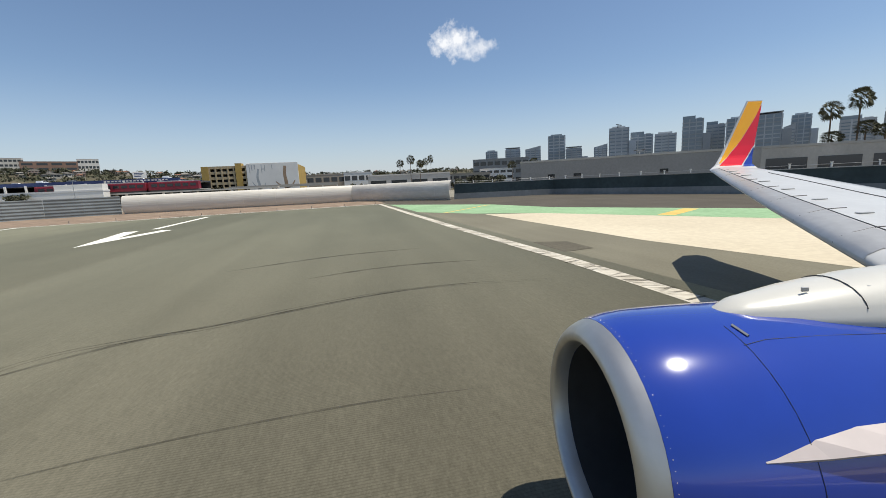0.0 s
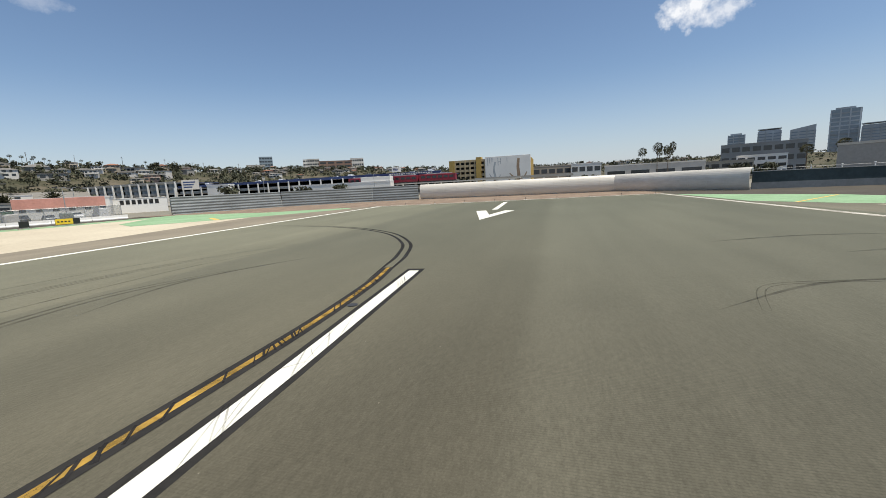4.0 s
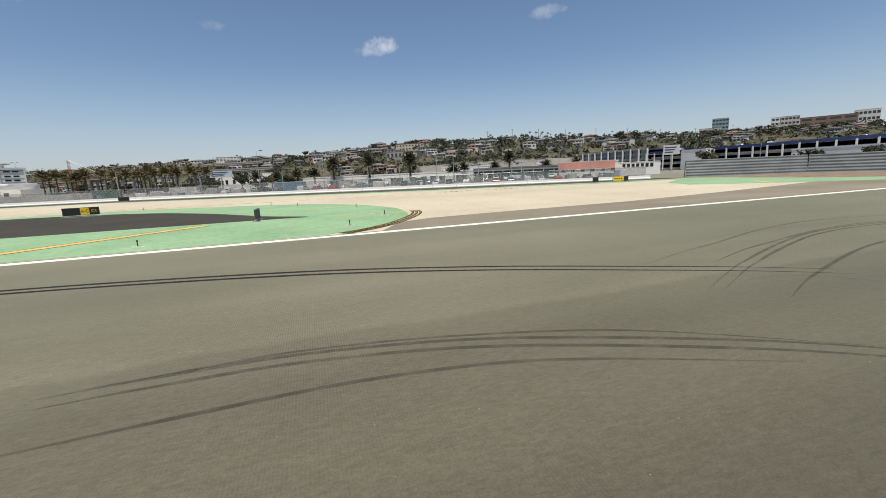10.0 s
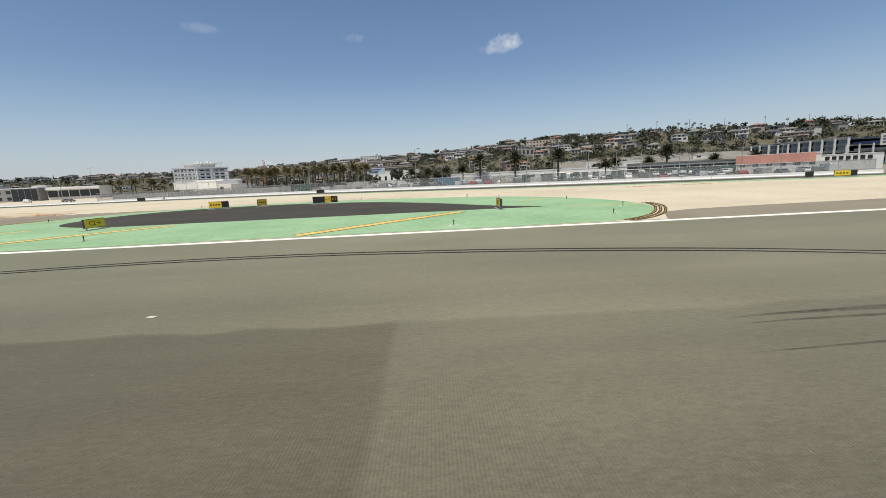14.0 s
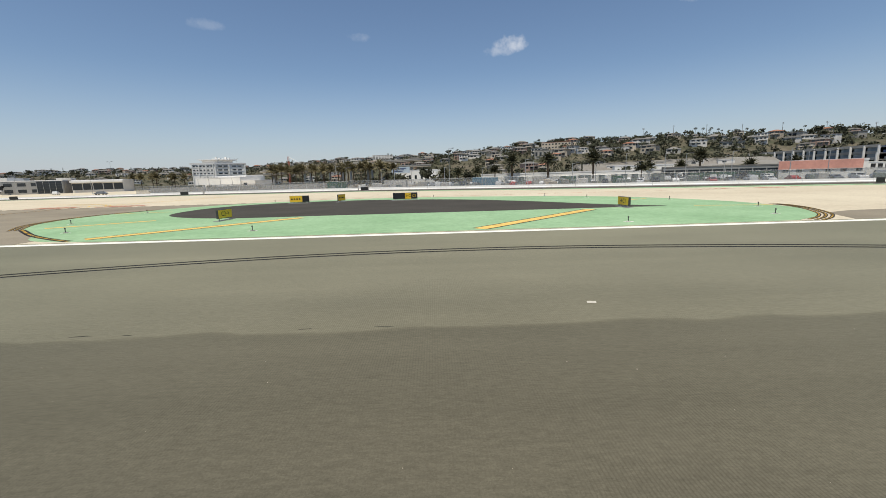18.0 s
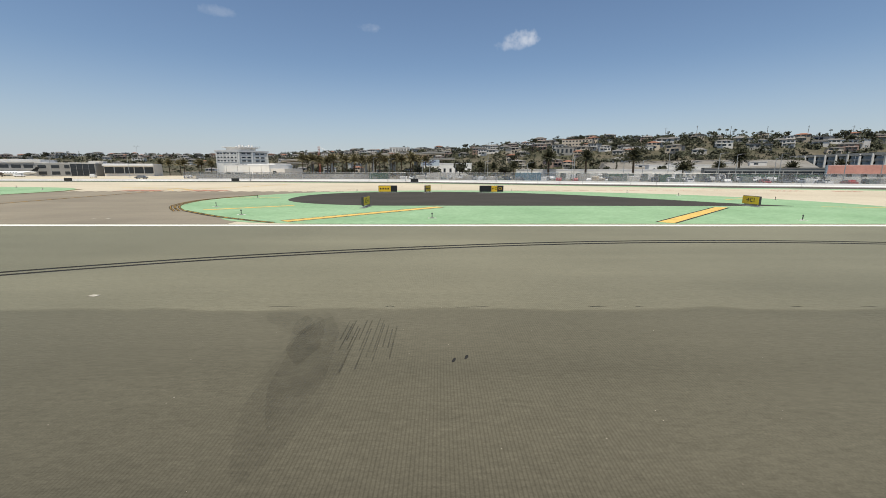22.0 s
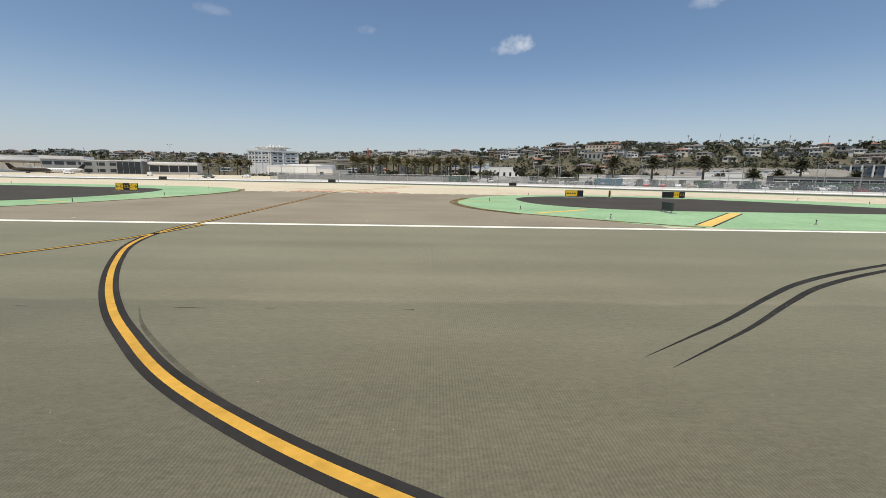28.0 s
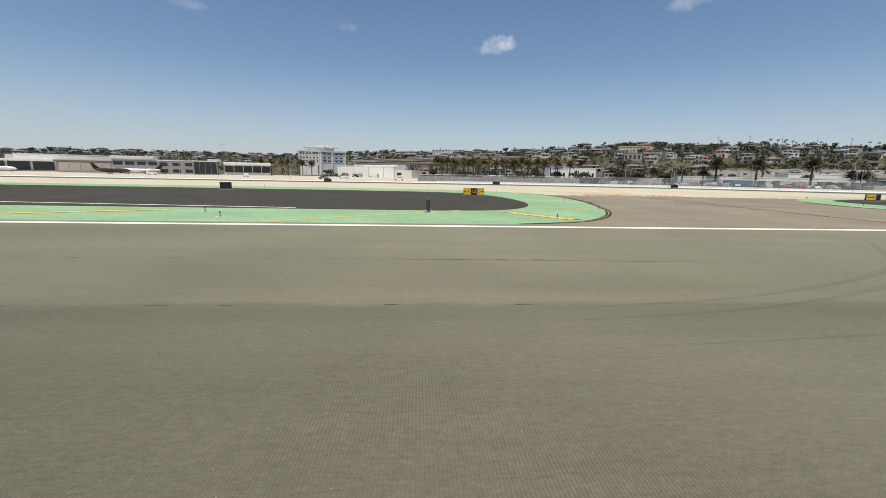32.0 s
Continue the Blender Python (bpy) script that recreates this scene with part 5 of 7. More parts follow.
for k in range(420):
    az = rng.triangular(-58, 118, 15)
    x, y, z = on_hill(az, min(1.03, 1 - abs(rng.gauss(0, 0.4))))
    q = rng.uniform(1.1, 2.1) * (1.4 if math.hypot(x - 75, y) > 700 else 1)
    add_tube(bm, (x, y, z - 0.3), (x, y, z + q * 1.6), 0.18, 0.12, 5)
    for c in range(5):
        leaf_clump(bm, (x + rng.gauss(0, q * 0.6), y + rng.gauss(0, q * 0.6), z + q * rng.uniform(1.2, 2.9)), (q * 0.8, q * 0.8, q * 0.6), 11, q * 0.32, rng)
for k in range(640):
    az = rng.triangular(-58, 118, 20)
    x, y, z = on_hill(az, min(1.04, rng.choice((rng.random(), 1 - abs(rng.gauss(0, 0.3))))))
    q = rng.uniform(1.3, 2.9) * (1.5 if math.hypot(x - 75, y) > 700 else 1)
    for c in range(3):
        leaf_clump(bm, (x + rng.gauss(0, q * 0.7), y + rng.gauss(0, q * 0.5), z + q * rng.uniform(0.5, 1.7)), (q, q, q * 0.8), 14, q * 0.36, rng)
for k in range(420):
    x, y, z = on_hill(rng.uniform(46, 104), rng.choice((rng.uniform(0.2, 1.0), rng.uniform(0.9, 1.05))))
    q = rng.uniform(2.4, 4.6)
    for c in range(3):
        leaf_clump(bm, (x + rng.gauss(0, q * 0.8), y + rng.gauss(0, q * 0.6), z + q * rng.uniform(0.4, 1.5)), (q, q, q * 0.8), 16, q * 0.3, rng)
for k in range(46):
    x, y = (rng.uniform(352, 364), rng.uniform(10, 34)) if k < 26 else (rng.uniform(296, 302), rng.uniform(34, 92))
    q = rng.uniform(0.9, 2.2)
    leaf_clump(bm, (x, y, q * 0.5), (q, q, q * 0.9), 16, q * 0.34, rng)
# planting along the foot and the top of the graded bank
for k in range(260):
    f = rng.random()
    x, y, z = (196 + 106 * f, 250 - 36 * f + rng.gauss(0, 3), 9.5 + 2 * math.sin(math.pi * f)) if k % 2 else (150 + 140 * f, 206 - 22 * f + rng.gauss(0, 6), 0.3)
    q = rng.uniform(0.9, 2.4)
    leaf_clump(bm, (x, y, z + q * 0.5), (q * 1.4, q, q * 0.8), 14, q * 0.36, rng)
tagged(part("shrubs", bm, FOLIAGE), "dark green shrubs and small trees covering the slope", "shrubs", kind="stuff")


# ---- houses on the hill ----
def house(seed, wall_mat, roof_mat, label):
    rng = random.Random(seed)
    th = empty("house", pose(0, 0, 0), label, "house", "hillside houses")
    w, d, h = rng.uniform(9, 17), rng.uniform(8, 11), rng.choice((3.2, 3.4, 5.6, 6.0))
    part("wall", box(-w / 2, w / 2, -d / 2, d / 2, -4, h), wall_mat, th)
    flat = rng.random() < 0.35
    bm = bmesh.new()
    if flat:
        add_box(bm, -w / 2 - 0.3, w / 2 + 0.3, -d / 2 - 0.5, d / 2 + 0.3, h, h + 0.4)
    else:
        e, rise = 0.6, rng.uniform(1.3, 2.2)
        lo = [bm.verts.new(q) for q in ((-w / 2 - e, -d / 2 - e, h - 0.1), (w / 2 + e, -d / 2 - e, h - 0.1), (w / 2 + e, d / 2 + e, h - 0.1), (-w / 2 - e, d / 2 + e, h - 0.1))]
        hi = [bm.verts.new(q) for q in ((-w / 2 + d * 0.45, 0, h + rise), (w / 2 - d * 0.45, 0, h + rise))]
        for f in ((lo[0], lo[1], hi[1], hi[0]), (lo[2], lo[3], hi[0], hi[1]), (lo[1], lo[2], hi[1]), (lo[3], lo[0], hi[0]), lo[::-1]):
            bm.faces.new(f)
    part("roof", bm, roof_mat, th)
    floors = min(2, max(1, round(h / 2.9)))
    for fl in range(floors):
        x = -w / 2 + rng.uniform(0.6, 1.4)
        for k in range(3):
            ww = rng.uniform(w * 0.12, w * 0.26)
            if x + ww < w / 2 - 0.3:
                part("window", box(x, x + ww, -d / 2 - 0.06, -d / 2 + 0.05, fl * 2.9 + 0.6, fl * 2.9 + 2.4), PANE, th)
            x += ww + rng.uniform(0.6, 1.6)
    if h > 5:
        bw = rng.uniform(4, w * 0.7)
        bx = rng.uniform(-w / 2, w / 2 - bw)
        part("balcony", box(bx, bx + bw, -d / 2 - 1.4, -d / 2 - 0.07, 2.75, 2.95), WHITE_WALL, th)
        part("railing", box(bx, bx + bw, -d / 2 - 1.4, -d / 2 - 1.33, 2.95, 3.8), wall_mat, th)
    return th


KINDS = [house(31, LIGHT_WALL, GREY_ROOF, "off-white stucco house with a grey roof on the hill"), house(32, CREAM_WALL, RED_TILE, "cream house with a red tile roof on the hill"), house(33, PINK_WALL, GREY_ROOF, "salmon stucco house with a grey roof on the hill"),
         house(34, GREY_WALL, GREY_ROOF, "grey house with dark windows on the hill"), house(35, LIGHT_WALL, GREY_ROOF, "white modern house with wide windows on the hill"), house(36, CREAM_WALL, GREY_ROOF, "tan house with a shingle roof on the hill"),
         house(37, LIGHT_WALL, GREY_ROOF, "white house with a dark roof on the hill"), house(38, GREY_WALL, GREY_ROOF, "grey two-storey house on the slope")]
random.seed(15)
taken = []
made = 0
for tries in range(4000):
    if made >= 370:
        break
    az = random.triangular(-58, 112, 22) if tries % 5 < 3 else random.uniform(-55, 4)
    s = random.choice((random.random(), 0.75 + 0.28 * random.random(), 0.5 + 0.5 * random.random()))
    if 26 < az < 62 and s < 0.42:
        continue
    x, y, z = on_hill(az, s)
    if any((x - a) ** 2 + (y - b) ** 2 < 11.5 ** 2 for a, b in taken):
        continue
    taken.append((x, y))
    turn = -az + random.gauss(0, 16)
    sc = random.uniform(0.72, 1.12) * (1.2 if math.hypot(x - 75, y) > 800 else 1)
    m = pose(x, y, z + 0.5, 0, 0, turn) @ Matrix.Diagonal((sc, sc, sc * 0.9, 1))
    if made < 8:
        KINDS[made].matrix_world = m
    else:
        copy_thing(random.choice(KINDS), Matrix()).matrix_world = m
    made += 1


# ---- buildings beyond the fences ----
def building(name, cx, cy, turn, w, d, h, wall_mat, label, rows=0, cols=0, win=(0.6, 0.45), roof_mat=None, base=-0.3, category="building", parapet=0.5, skip=(), sides=False):
    """A plain building; its local -y side faces the airfield. rows and cols: windows of the front."""
    th = empty(name, pose(cx, cy, 0, 0, 0, turn), label, category)
    part("wall", box(-w / 2, w / 2, -d / 2, d / 2, base, h - 0.02, 0.05), wall_mat, th)
    bm = bmesh.new()
    t = 0.35
    for x0, x1, y0, y1 in ((-w / 2 - 0.1, w / 2 + 0.1, -d / 2 - 0.1, -d / 2 + t), (-w / 2 - 0.1, w / 2 + 0.1, d / 2 - t, d / 2 + 0.1), (-w / 2 - 0.1, -w / 2 + t, -d / 2 + t, d / 2 - t), (w / 2 - t, w / 2 + 0.1, -d / 2 + t, d / 2 - t)):
        add_box(bm, x0, x1, y0, y1, h - 0.02, h + parapet)
    add_box(bm, -w / 2 + t, w / 2 - t, -d / 2 + t, d / 2 - t, h - 0.02, h + 0.15)
    part("roof", bm, roof_mat or wall_mat, th)
    if rows and cols:
        pw, ph = w / cols, (h - max(base, 0)) / rows
        for r in range(rows):
            for c in range(cols):
                if (r, c) in skip:
                    continue
                x0 = -w / 2 + pw * (c + 0.5 - win[0] / 2)
                z0 = max(base, 0) + ph * (r + 0.5 - win[1] / 2)
                part("window", box(x0, x0 + pw * win[0], -d / 2 - 0.05, -d / 2 + 0.1, z0, z0 + ph * win[1]), PANE, th)
        if sides:
            n = max(1, round(d / pw))
            for r in range(rows):
                for c in range(n):
                    y0 = -d / 2 + d / n * (c + 0.5 - win[0] / 2)
                    z0 = max(base, 0) + ph * (r + 0.5 - win[1] / 2)
                    for sx in (-w / 2, w / 2):
                        part("window", box(sx - 0.05, sx + 0.05, y0, y0 + d / n * win[0], z0, z0 + ph * win[1]), PANE, th)
    return th


# white five-storey office block: two fronts meet in a blunt corner, under a roof pavilion
def prism(points, z0, z1):
    bm = slab(points, z1, z1 - z0)
    return bm


hotel = empty("office_block", pose(-81, 321.7, 0), "white five-storey block with dark window strips", "building")
FRONTS = [(-16.7, -4.4), (0.0, 0.0), (18.0, 16.0)]
part("wall", prism([*FRONTS, (8, 33), (-24, 26)], -0.3, 19.3), WHITE_WALL, hotel)
part("parapet", prism([(-17.6, -5.0), (0.1, -0.5), (18.9, 16.0), (8.2, 34), (-25, 26.6)], 18.7, 20.1), WHITE_ROOF, hotel)
part("roof_house", prism([(-11, 2), (1, 5), (9, 13), (2, 22), (-14, 16)], 20.1, 22.6), LIGHT_WALL, hotel)
part("roof_slab", prism([(-14, 0), (2, 3.5), (13, 13.5), (4, 25), (-18, 18)], 22.6, 23.1), WHITE_ROOF, hotel)
for k in range(6):
    part("roof_plant", box(-6 + k * 2.3, -4.6 + k * 2.3, 8 + k * 0.8, 9.5 + k * 0.8, 23.1, 24.0 + 0.6 * ((k * 5) % 3), 0.05), WHITE_WALL, hotel)
for (x0, y0), (x1, y1), starts in ((FRONTS[0], FRONTS[1], (0.06, 0.2, 0.34, 0.5, 0.66, 0.82)), (FRONTS[1], FRONTS[2], (0.1, 0.28, 0.56, 0.74))):
    d, a = math.hypot(x1 - x0, y1 - y0), math.degrees(math.atan2(y1 - y0, x1 - x0))
    wide = 0.09 if len(starts) > 5 else 0.13
    for z, h in ((16.9, 0.95), (13.7, 1.1), (10.9, 1.1)):
        for q in starts:
            part("window", box(q * d, (q + wide) * d, -0.06, 0.12, z, z + h), PANE, hotel).matrix_basis = pose(x0, y0, 0, 0, 0, a)
        part("ledge", box(0.03 * d, 0.97 * d, -0.22, -0.07, z - 0.5, z - 0.28), WHITE_ROOF, hotel).matrix_basis = pose(x0, y0, 0, 0, 0, a)
    # Dark glass strip put under the parapet as its shadow.
    part("painted_shadow_strip", box(0.02 * d, 0.98 * d, -0.05, 0.1, 18.25, 18.65), PANE, hotel).matrix_basis = pose(x0, y0, 0, 0, 0, a)
    for q in (0.0, 0.44, 0.97) if len(starts) < 5 else (0.0, 0.28, 0.58, 0.9):
        part("pilaster", box(q * d + 0.02, q * d + 0.75, -0.5, -0.01, -0.2, 18.6), WHITE_WALL, hotel).matrix_basis = pose(x0, y0, 0, 0, 0, a)
low = building("workshop", -28.9, 239.3, -27.6, 42, 18, 6.4, WHITE_WALL, "long low plain white workshop building", 0, 0, roof_mat=WHITE_ROOF)
part("upper_tier", box(-12, 20.5, -4, 8.5, 6.56, 7.7, 0.05), WHITE_WALL, low)
part("side_annex", box(21.1, 33, -8.2, 6, -0.2, 4.6, 0.05), LIGHT_WALL, low)
for x in (-14, -3, 9):
    part("door", box(x, x + 1.4, -9.06, -8.95, 0, 2.3), GREY_WALL, low)
for x in (-19, -8, 3, 14):
    part("downpipe", tube((x, -9.12, 0), (x, -9.12, 6.3), 0.09, 0.09, 6), STEEL, low)
for k in range(5):
    part("roof_vent", box(-17 + k * 3, -16 + k * 3, -6, -5, 6.55, 7.3 + 0.3 * (k % 2), 0.04), STEEL, low)
part("window", box(23, 26, -8.26, -8.15, 1.6, 3.2), PANE, low)
# hangars and glass-fronted offices of the private terminal
# First hangar: dark glass panes stand in for its shaded open front.
TERMINAL = [(-258, 252, 32, 44, 36, 7.0, LIGHT_WALL, "pale grey hangar, dark panes for its shaded open front", 1, 4, (0.9, 0.78)), (-200.6, 242.4, 28, 30, 34, 7.0, TAN_WALL, "hangar with tall white closed doors and a deep roof edge", 0, 0, (0.8, 0.7)),
            (-172, 238, 26, 22, 30, 7.8, HALL_GREY, "grey hangar wing with dark openings", 2, 4, (0.78, 0.5)), (-143, 228, 24, 18, 26, 7.4, HALL_GREY, "grey office with square upper windows", 2, 3, (0.62, 0.5)),
            (-127, 228, 24, 12, 26, 7.4, HALL_GREY, "terminal office with a large dark glass front", 1, 1, (0.95, 0.92)), (-106, 236, 22, 25, 22, 7.0, LIGHT_WALL, "low terminal building with dark glazing", 1, 5, (0.92, 0.55))]
terminal = [building("hangar", cx, cy, turn, w, d, h, mat, lab, r, c, win, WHITE_ROOF) for cx, cy, turn, w, d, h, mat, lab, r, c, win in TERMINAL]
hall = building("hangar", -232, 272, 30, 60, 30, 10.4, WHITE_WALL, "large white hangar roof behind the others", 0, 0, roof_mat=WHITE_ROOF)
# the doors of the white-doored hangar and the deep roof edges of the row
for k in range(6):
    part("door_leaf", box(-14.2 + k * 4.75, -9.65 + k * 4.75, -17.3 - 0.12 * (k % 2), -17.02, 0, 5.7), WHITE_WALL, terminal[1])
part("canopy", box(-15.6, 15.4, -20.5, -17.02, 6.0, 7.0, 0.05), GREY_ROOF, terminal[1])
part("canopy", box(-22.6, 22.4, -20.8, -18.02, 6.1, 7.0, 0.05), WHITE_ROOF, terminal[0])
part("plant_house", box(-2, 9, -8, 2, 7.0, 10.2, 0.05), LIGHT_WALL, terminal[0])
part("upper_roof", box(-11.5, 9, -15.6, 6, 8.3, 10.0, 0.05), WHITE_ROOF, terminal[2])
part("plant_house", box(1, 8, -6, 2, 7.4, 9.0, 0.05), LIGHT_WALL, terminal[4])
part("canopy", box(-12.8, 12.8, -12.6, -11.02, 5.9, 7.0, 0.05), WHITE_ROOF, terminal[5])
for k in range(4):
    part("transom", box(-5.7, 5.7, -13.16, -13.06, 1.4 + k * 1.5, 1.5 + k * 1.5), DARK_METAL_AND_SHADE, terminal[4])
for k in range(5):
    part("mullion", box(-5.7 + k * 2.82, -5.6 + k * 2.82, -13.2, -13.06, 0.2, 7.1), STEEL, terminal[4])
# yard buildings north of the fence
building("shed", 93.5, 219, -3, 28, 12, 7.4, WHITE_WALL, "white single-storey building with small windows", 1, 8, (0.35, 0.3), WHITE_ROOF)
building("shed", 160, 152, -17, 74, 9, 3.7, WHITE_WALL, "long white yard shed behind parked vans", 0, 0, roof_mat=WHITE_ROOF)
# Closed shed; the row of dark panes draws the shade of an open front.
building("shed", 208, 125, -27, 36, 9, 4.3, HALL_GREY, "long grey shed, dark panes for its shaded open front", 1, 9, (0.92, 0.62), GREY_ROOF)
building("shed", 222, 170, -38, 40, 14, 4.6, WHITE_WALL, "long white shed with a flat roof in the yard", 1, 9, (0.3, 0.25), WHITE_ROOF)
bm = bmesh.new()
for q in ((194, 212, -0.3), (284, 174, -0.3), (194, 252, -0.3), (304, 214, -0.3), (194, 214, 2.5), (284, 176, 2.5), (198, 250, 9.0), (262, 236, 10.6), (302, 212, 10.2), (236, 214, 5.2)):
    bm.verts.new(q)
bmesh.ops.convex_hull(bm, input=bm.verts)
tagged(part("embankment", bm, PALE_EARTH), "pale graded earth bank at the foot of the slope", "bank", kind="structure")
for k, (x, y, z) in enumerate(((214, 226, 5.2), (232, 222, 6.1), (256, 212, 6.4), (270, 206, 6.6))):
    cb = empty("site_cabin", pose(x, y, z - 0.6, 0, 0, -24), "low white cabin on the graded bank", "cabin", "bank cabins")
    part("body", box(-4, 4, -1.5, 1.5, 0, 2.6, 0.05), LIGHT_WALL, cb)
    part("roof", box(-4.2, 4.2, -1.7, 1.7, 2.6, 2.8), WHITE_ROOF, cb)
    part("window", box(-2, 0, -1.56, -1.45, 1.2, 2.0), PANE, cb)
building("shed", 204, 172, -20, 26, 14, 6.0, WHITE_WALL, "white shed in the parking yard", 1, 5, (0.3, 0.3), WHITE_ROOF)
building("apartment_block", 34, 540, 2, 27, 16, 34.0, LIGHT_WALL, "white terraced apartment block on the hill", 9, 7, (0.7, 0.4), WHITE_ROOF, base=20, sides=True)
building("apartment_block", 232, 402, -28, 30, 12, 35.0, CREAM_WALL, "wide house with a red tile roof on the ridge", 4, 9, (0.5, 0.4), RED_TILE, base=22)
building("apartment_block", 210, 352, -24, 26, 12, 24.5, GREY_WALL, "grey apartment row with dark windows on the slope", 2, 7, (0.5, 0.55), GREY_ROOF, base=12)
building("apartment_block", 262, 332, -34, 24, 12, 24.0, LIGHT_WALL, "pale apartment row with dark windows on the slope", 2, 7, (0.5, 0.55), GREY_ROOF, base=12)

# coral hall and a white sign wall beside the yard
aero = building("hall", 224.5, 101.5, -40, 20, 12, 5.0, WHITE_WALL, "low white hall with a coral upper wall", 1, 6, (0.4, 0.25), WHITE_ROOF)
part("upper_panel", box(-10.1, 9, -6.25, -6.02, 2.7, 5.4), ORANGE_PANEL, aero, "coral painted panel")
sign_wall = building("sign_wall", 238.5, 92, -46, 14, 0.6, 4.4, WHITE_WALL, "white sign wall with dark unreadable lettering", 0, 0, category="sign", parapet=0.1)
for k in range(7):
    part("bar", box(-5.2 + k * 1.5, -4.2 + k * 1.5, -0.36, -0.32, 2.6, 3.9), SIGN_BLACK, sign_wall)


# long open parking decks with white columns
def parking_deck(x, y0, y1, depth, levels, height, bay, fascia, label):
    th = empty("parking_deck", pose(x, y0, 0), label, "parking structure")
    n = round((y1 - y0) / bay)
    lv = height / levels
    for k in range(levels + 1):
        z = k * lv
        part("floor_slab", box(0, depth, 0, y1 - y0, max(-0.1, z - 0.35), max(0.02, z)), GREY_WALL, th)
    for k in range(n + 1):
        part("column", box(-0.75, -0.2, k * bay - 0.28, k * bay + 0.28, -0.1, height + 0.1), WHITE_WALL, th)
    part("fascia", box(-0.45, -0.26, -0.3, y1 - y0 + 0.3, height - 0.3, height + 1.0), fascia, th)
    # Near-black backing puts the deck's interior shade into its colour.
    part("shade_backing", box(depth, depth + 0.3, 0, y1 - y0, -0.1, height), DARK_METAL_AND_SHADE, th)
    for k in range(levels):
        part("parapet", box(0.3, 0.45, 0, y1 - y0, k * lv + 0.03, k * lv + 1.0), GREY_WALL, th)
    part("top_roof", box(-0.4, depth + 0.3, -0.3, y1 - y0 + 0.3, height + 0.02, height + 0.2), BLUE_PANEL, th)
    return th


deck = parking_deck(320, 16, 168, 34, 3, 9.4, 6.2, BLUE_PANEL, "long open parking structure with a blue roof edge")


def tram(x, y, z, label):
    """Three coupled cars with window bands, standing on a raised track."""
    th = empty("tram", pose(x, y, z), label, "tram")
    for c in range(3):
        y0 = c * 17.6
        body = part("car_body", box(-1.3, 1.3, y0, y0 + 17.0, 0.5, 3.4, 0.18), RED_PANEL, th)
        part("roof_gear", box(-0.9, 0.9, y0 + 2, y0 + 14, 3.41, 3.75, 0.06), STEEL, th)
        part("underframe", box(-1.1, 1.1, y0 + 0.4, y0 + 16.6, 0.02, 0.5), DARK_METAL_AND_SHADE, th)
        for k in range(6):
            part("window", box(-1.33, -1.25, y0 + 0.9 + k * 2.6, y0 + 2.8 + k * 2.6, 1.7, 2.7), PANE, body)
    return th


tram(316.0, 8.0, 5.4, "dark red three-car tram on a raised track before the parking deck")
track = empty("raised_track", pose(316, 0, 0), "low concrete viaduct that carries the tram track", "bridge")
part("deck_slab", box(-2.2, 2.2, -20, 84, 4.9, 5.38), GREY_WALL, track)
for k in range(12):
    part("pier", tube((0, -18 + k * 9, -0.1), (0, -18 + k * 9, 4.9), 0.45, 0.45, 10), GREY_WALL, track)
for k in range(18):
    part("bar", box(-0.5, -0.47, 4 + k * 1.2, 4.8 + k * 1.2, 9.6, 10.1), WHITE_PAINT, deck)
deck2 = parking_deck(322, 172, 268, 30, 4, 12.4, 6.8, GREY_WALL, "open parking structure with dark glazing and white columns")
for k in range(14):
    for lv in range(2):
        part("pane", box(0.5, 0.6, 0.5 + k * 6.8, 6.3 + k * 6.8, 6.6 + lv * 3.1, 8.9 + lv * 3.1), TOWER_GLASS, deck2)
for k in range(15):
    part("post", box(-1.2, -0.8, k * 6.8 - 0.22, k * 6.8 + 0.22, 0, 13.0), WHITE_WALL, deck2)
white_block = building("utility_building", 310, 61, -90, 50, 4, 6.4, WHITE_WALL, "plain white service building behind the fence", 0, 0, roof_mat=WHITE_ROOF)
part("upper_storey", box(10.5, 24.8, -1.6, 1.8, 6.55, 8.9, 0.04), WHITE_WALL, white_block)
building("utility_building", 306, 126, -90, 13, 4, 9.0, WHITE_WALL, "plain white stair block by the parking deck", 0, 0, roof_mat=WHITE_ROOF)
red_deck = empty("ramp", pose(338, -42, 0), "low concrete ramp in front of the garage", "ramp")
part("deck_slab", box(0, 6, 0, 46, 5.2, 5.6), GREY_WALL, red_deck)
part("railing", box(-0.1, 0.1, 0, 46, 5.6, 6.3), GREY_WALL, red_deck)
for k in range(8):
    part("column", box(0.2, 0.6, k * 6.4, k * 6.4 + 0.5, -0.1, 5.2), WHITE_WALL, red_deck)

# ochre garage with a white screen wall
garage = empty("garage_building", pose(380, -20, 0), "ochre parking garage with a tall white screen wall", "building")
part("screen_wall", box(-1.2, -0.4, -0.5, 25.5, 3.0, 18.6, 0.05), WHITE_WALL, garage, "white screen with a faint painted mural")
MURAL_BROWN = material("faded brown mural paint", (0.42, 0.3, 0.2), 0.8, fine=2, coarse=0.4, vary=0.2)
MURAL_GREY = material("faded grey mural paint", (0.5, 0.52, 0.53), 0.8, fine=2, coarse=0.4, vary=0.2)


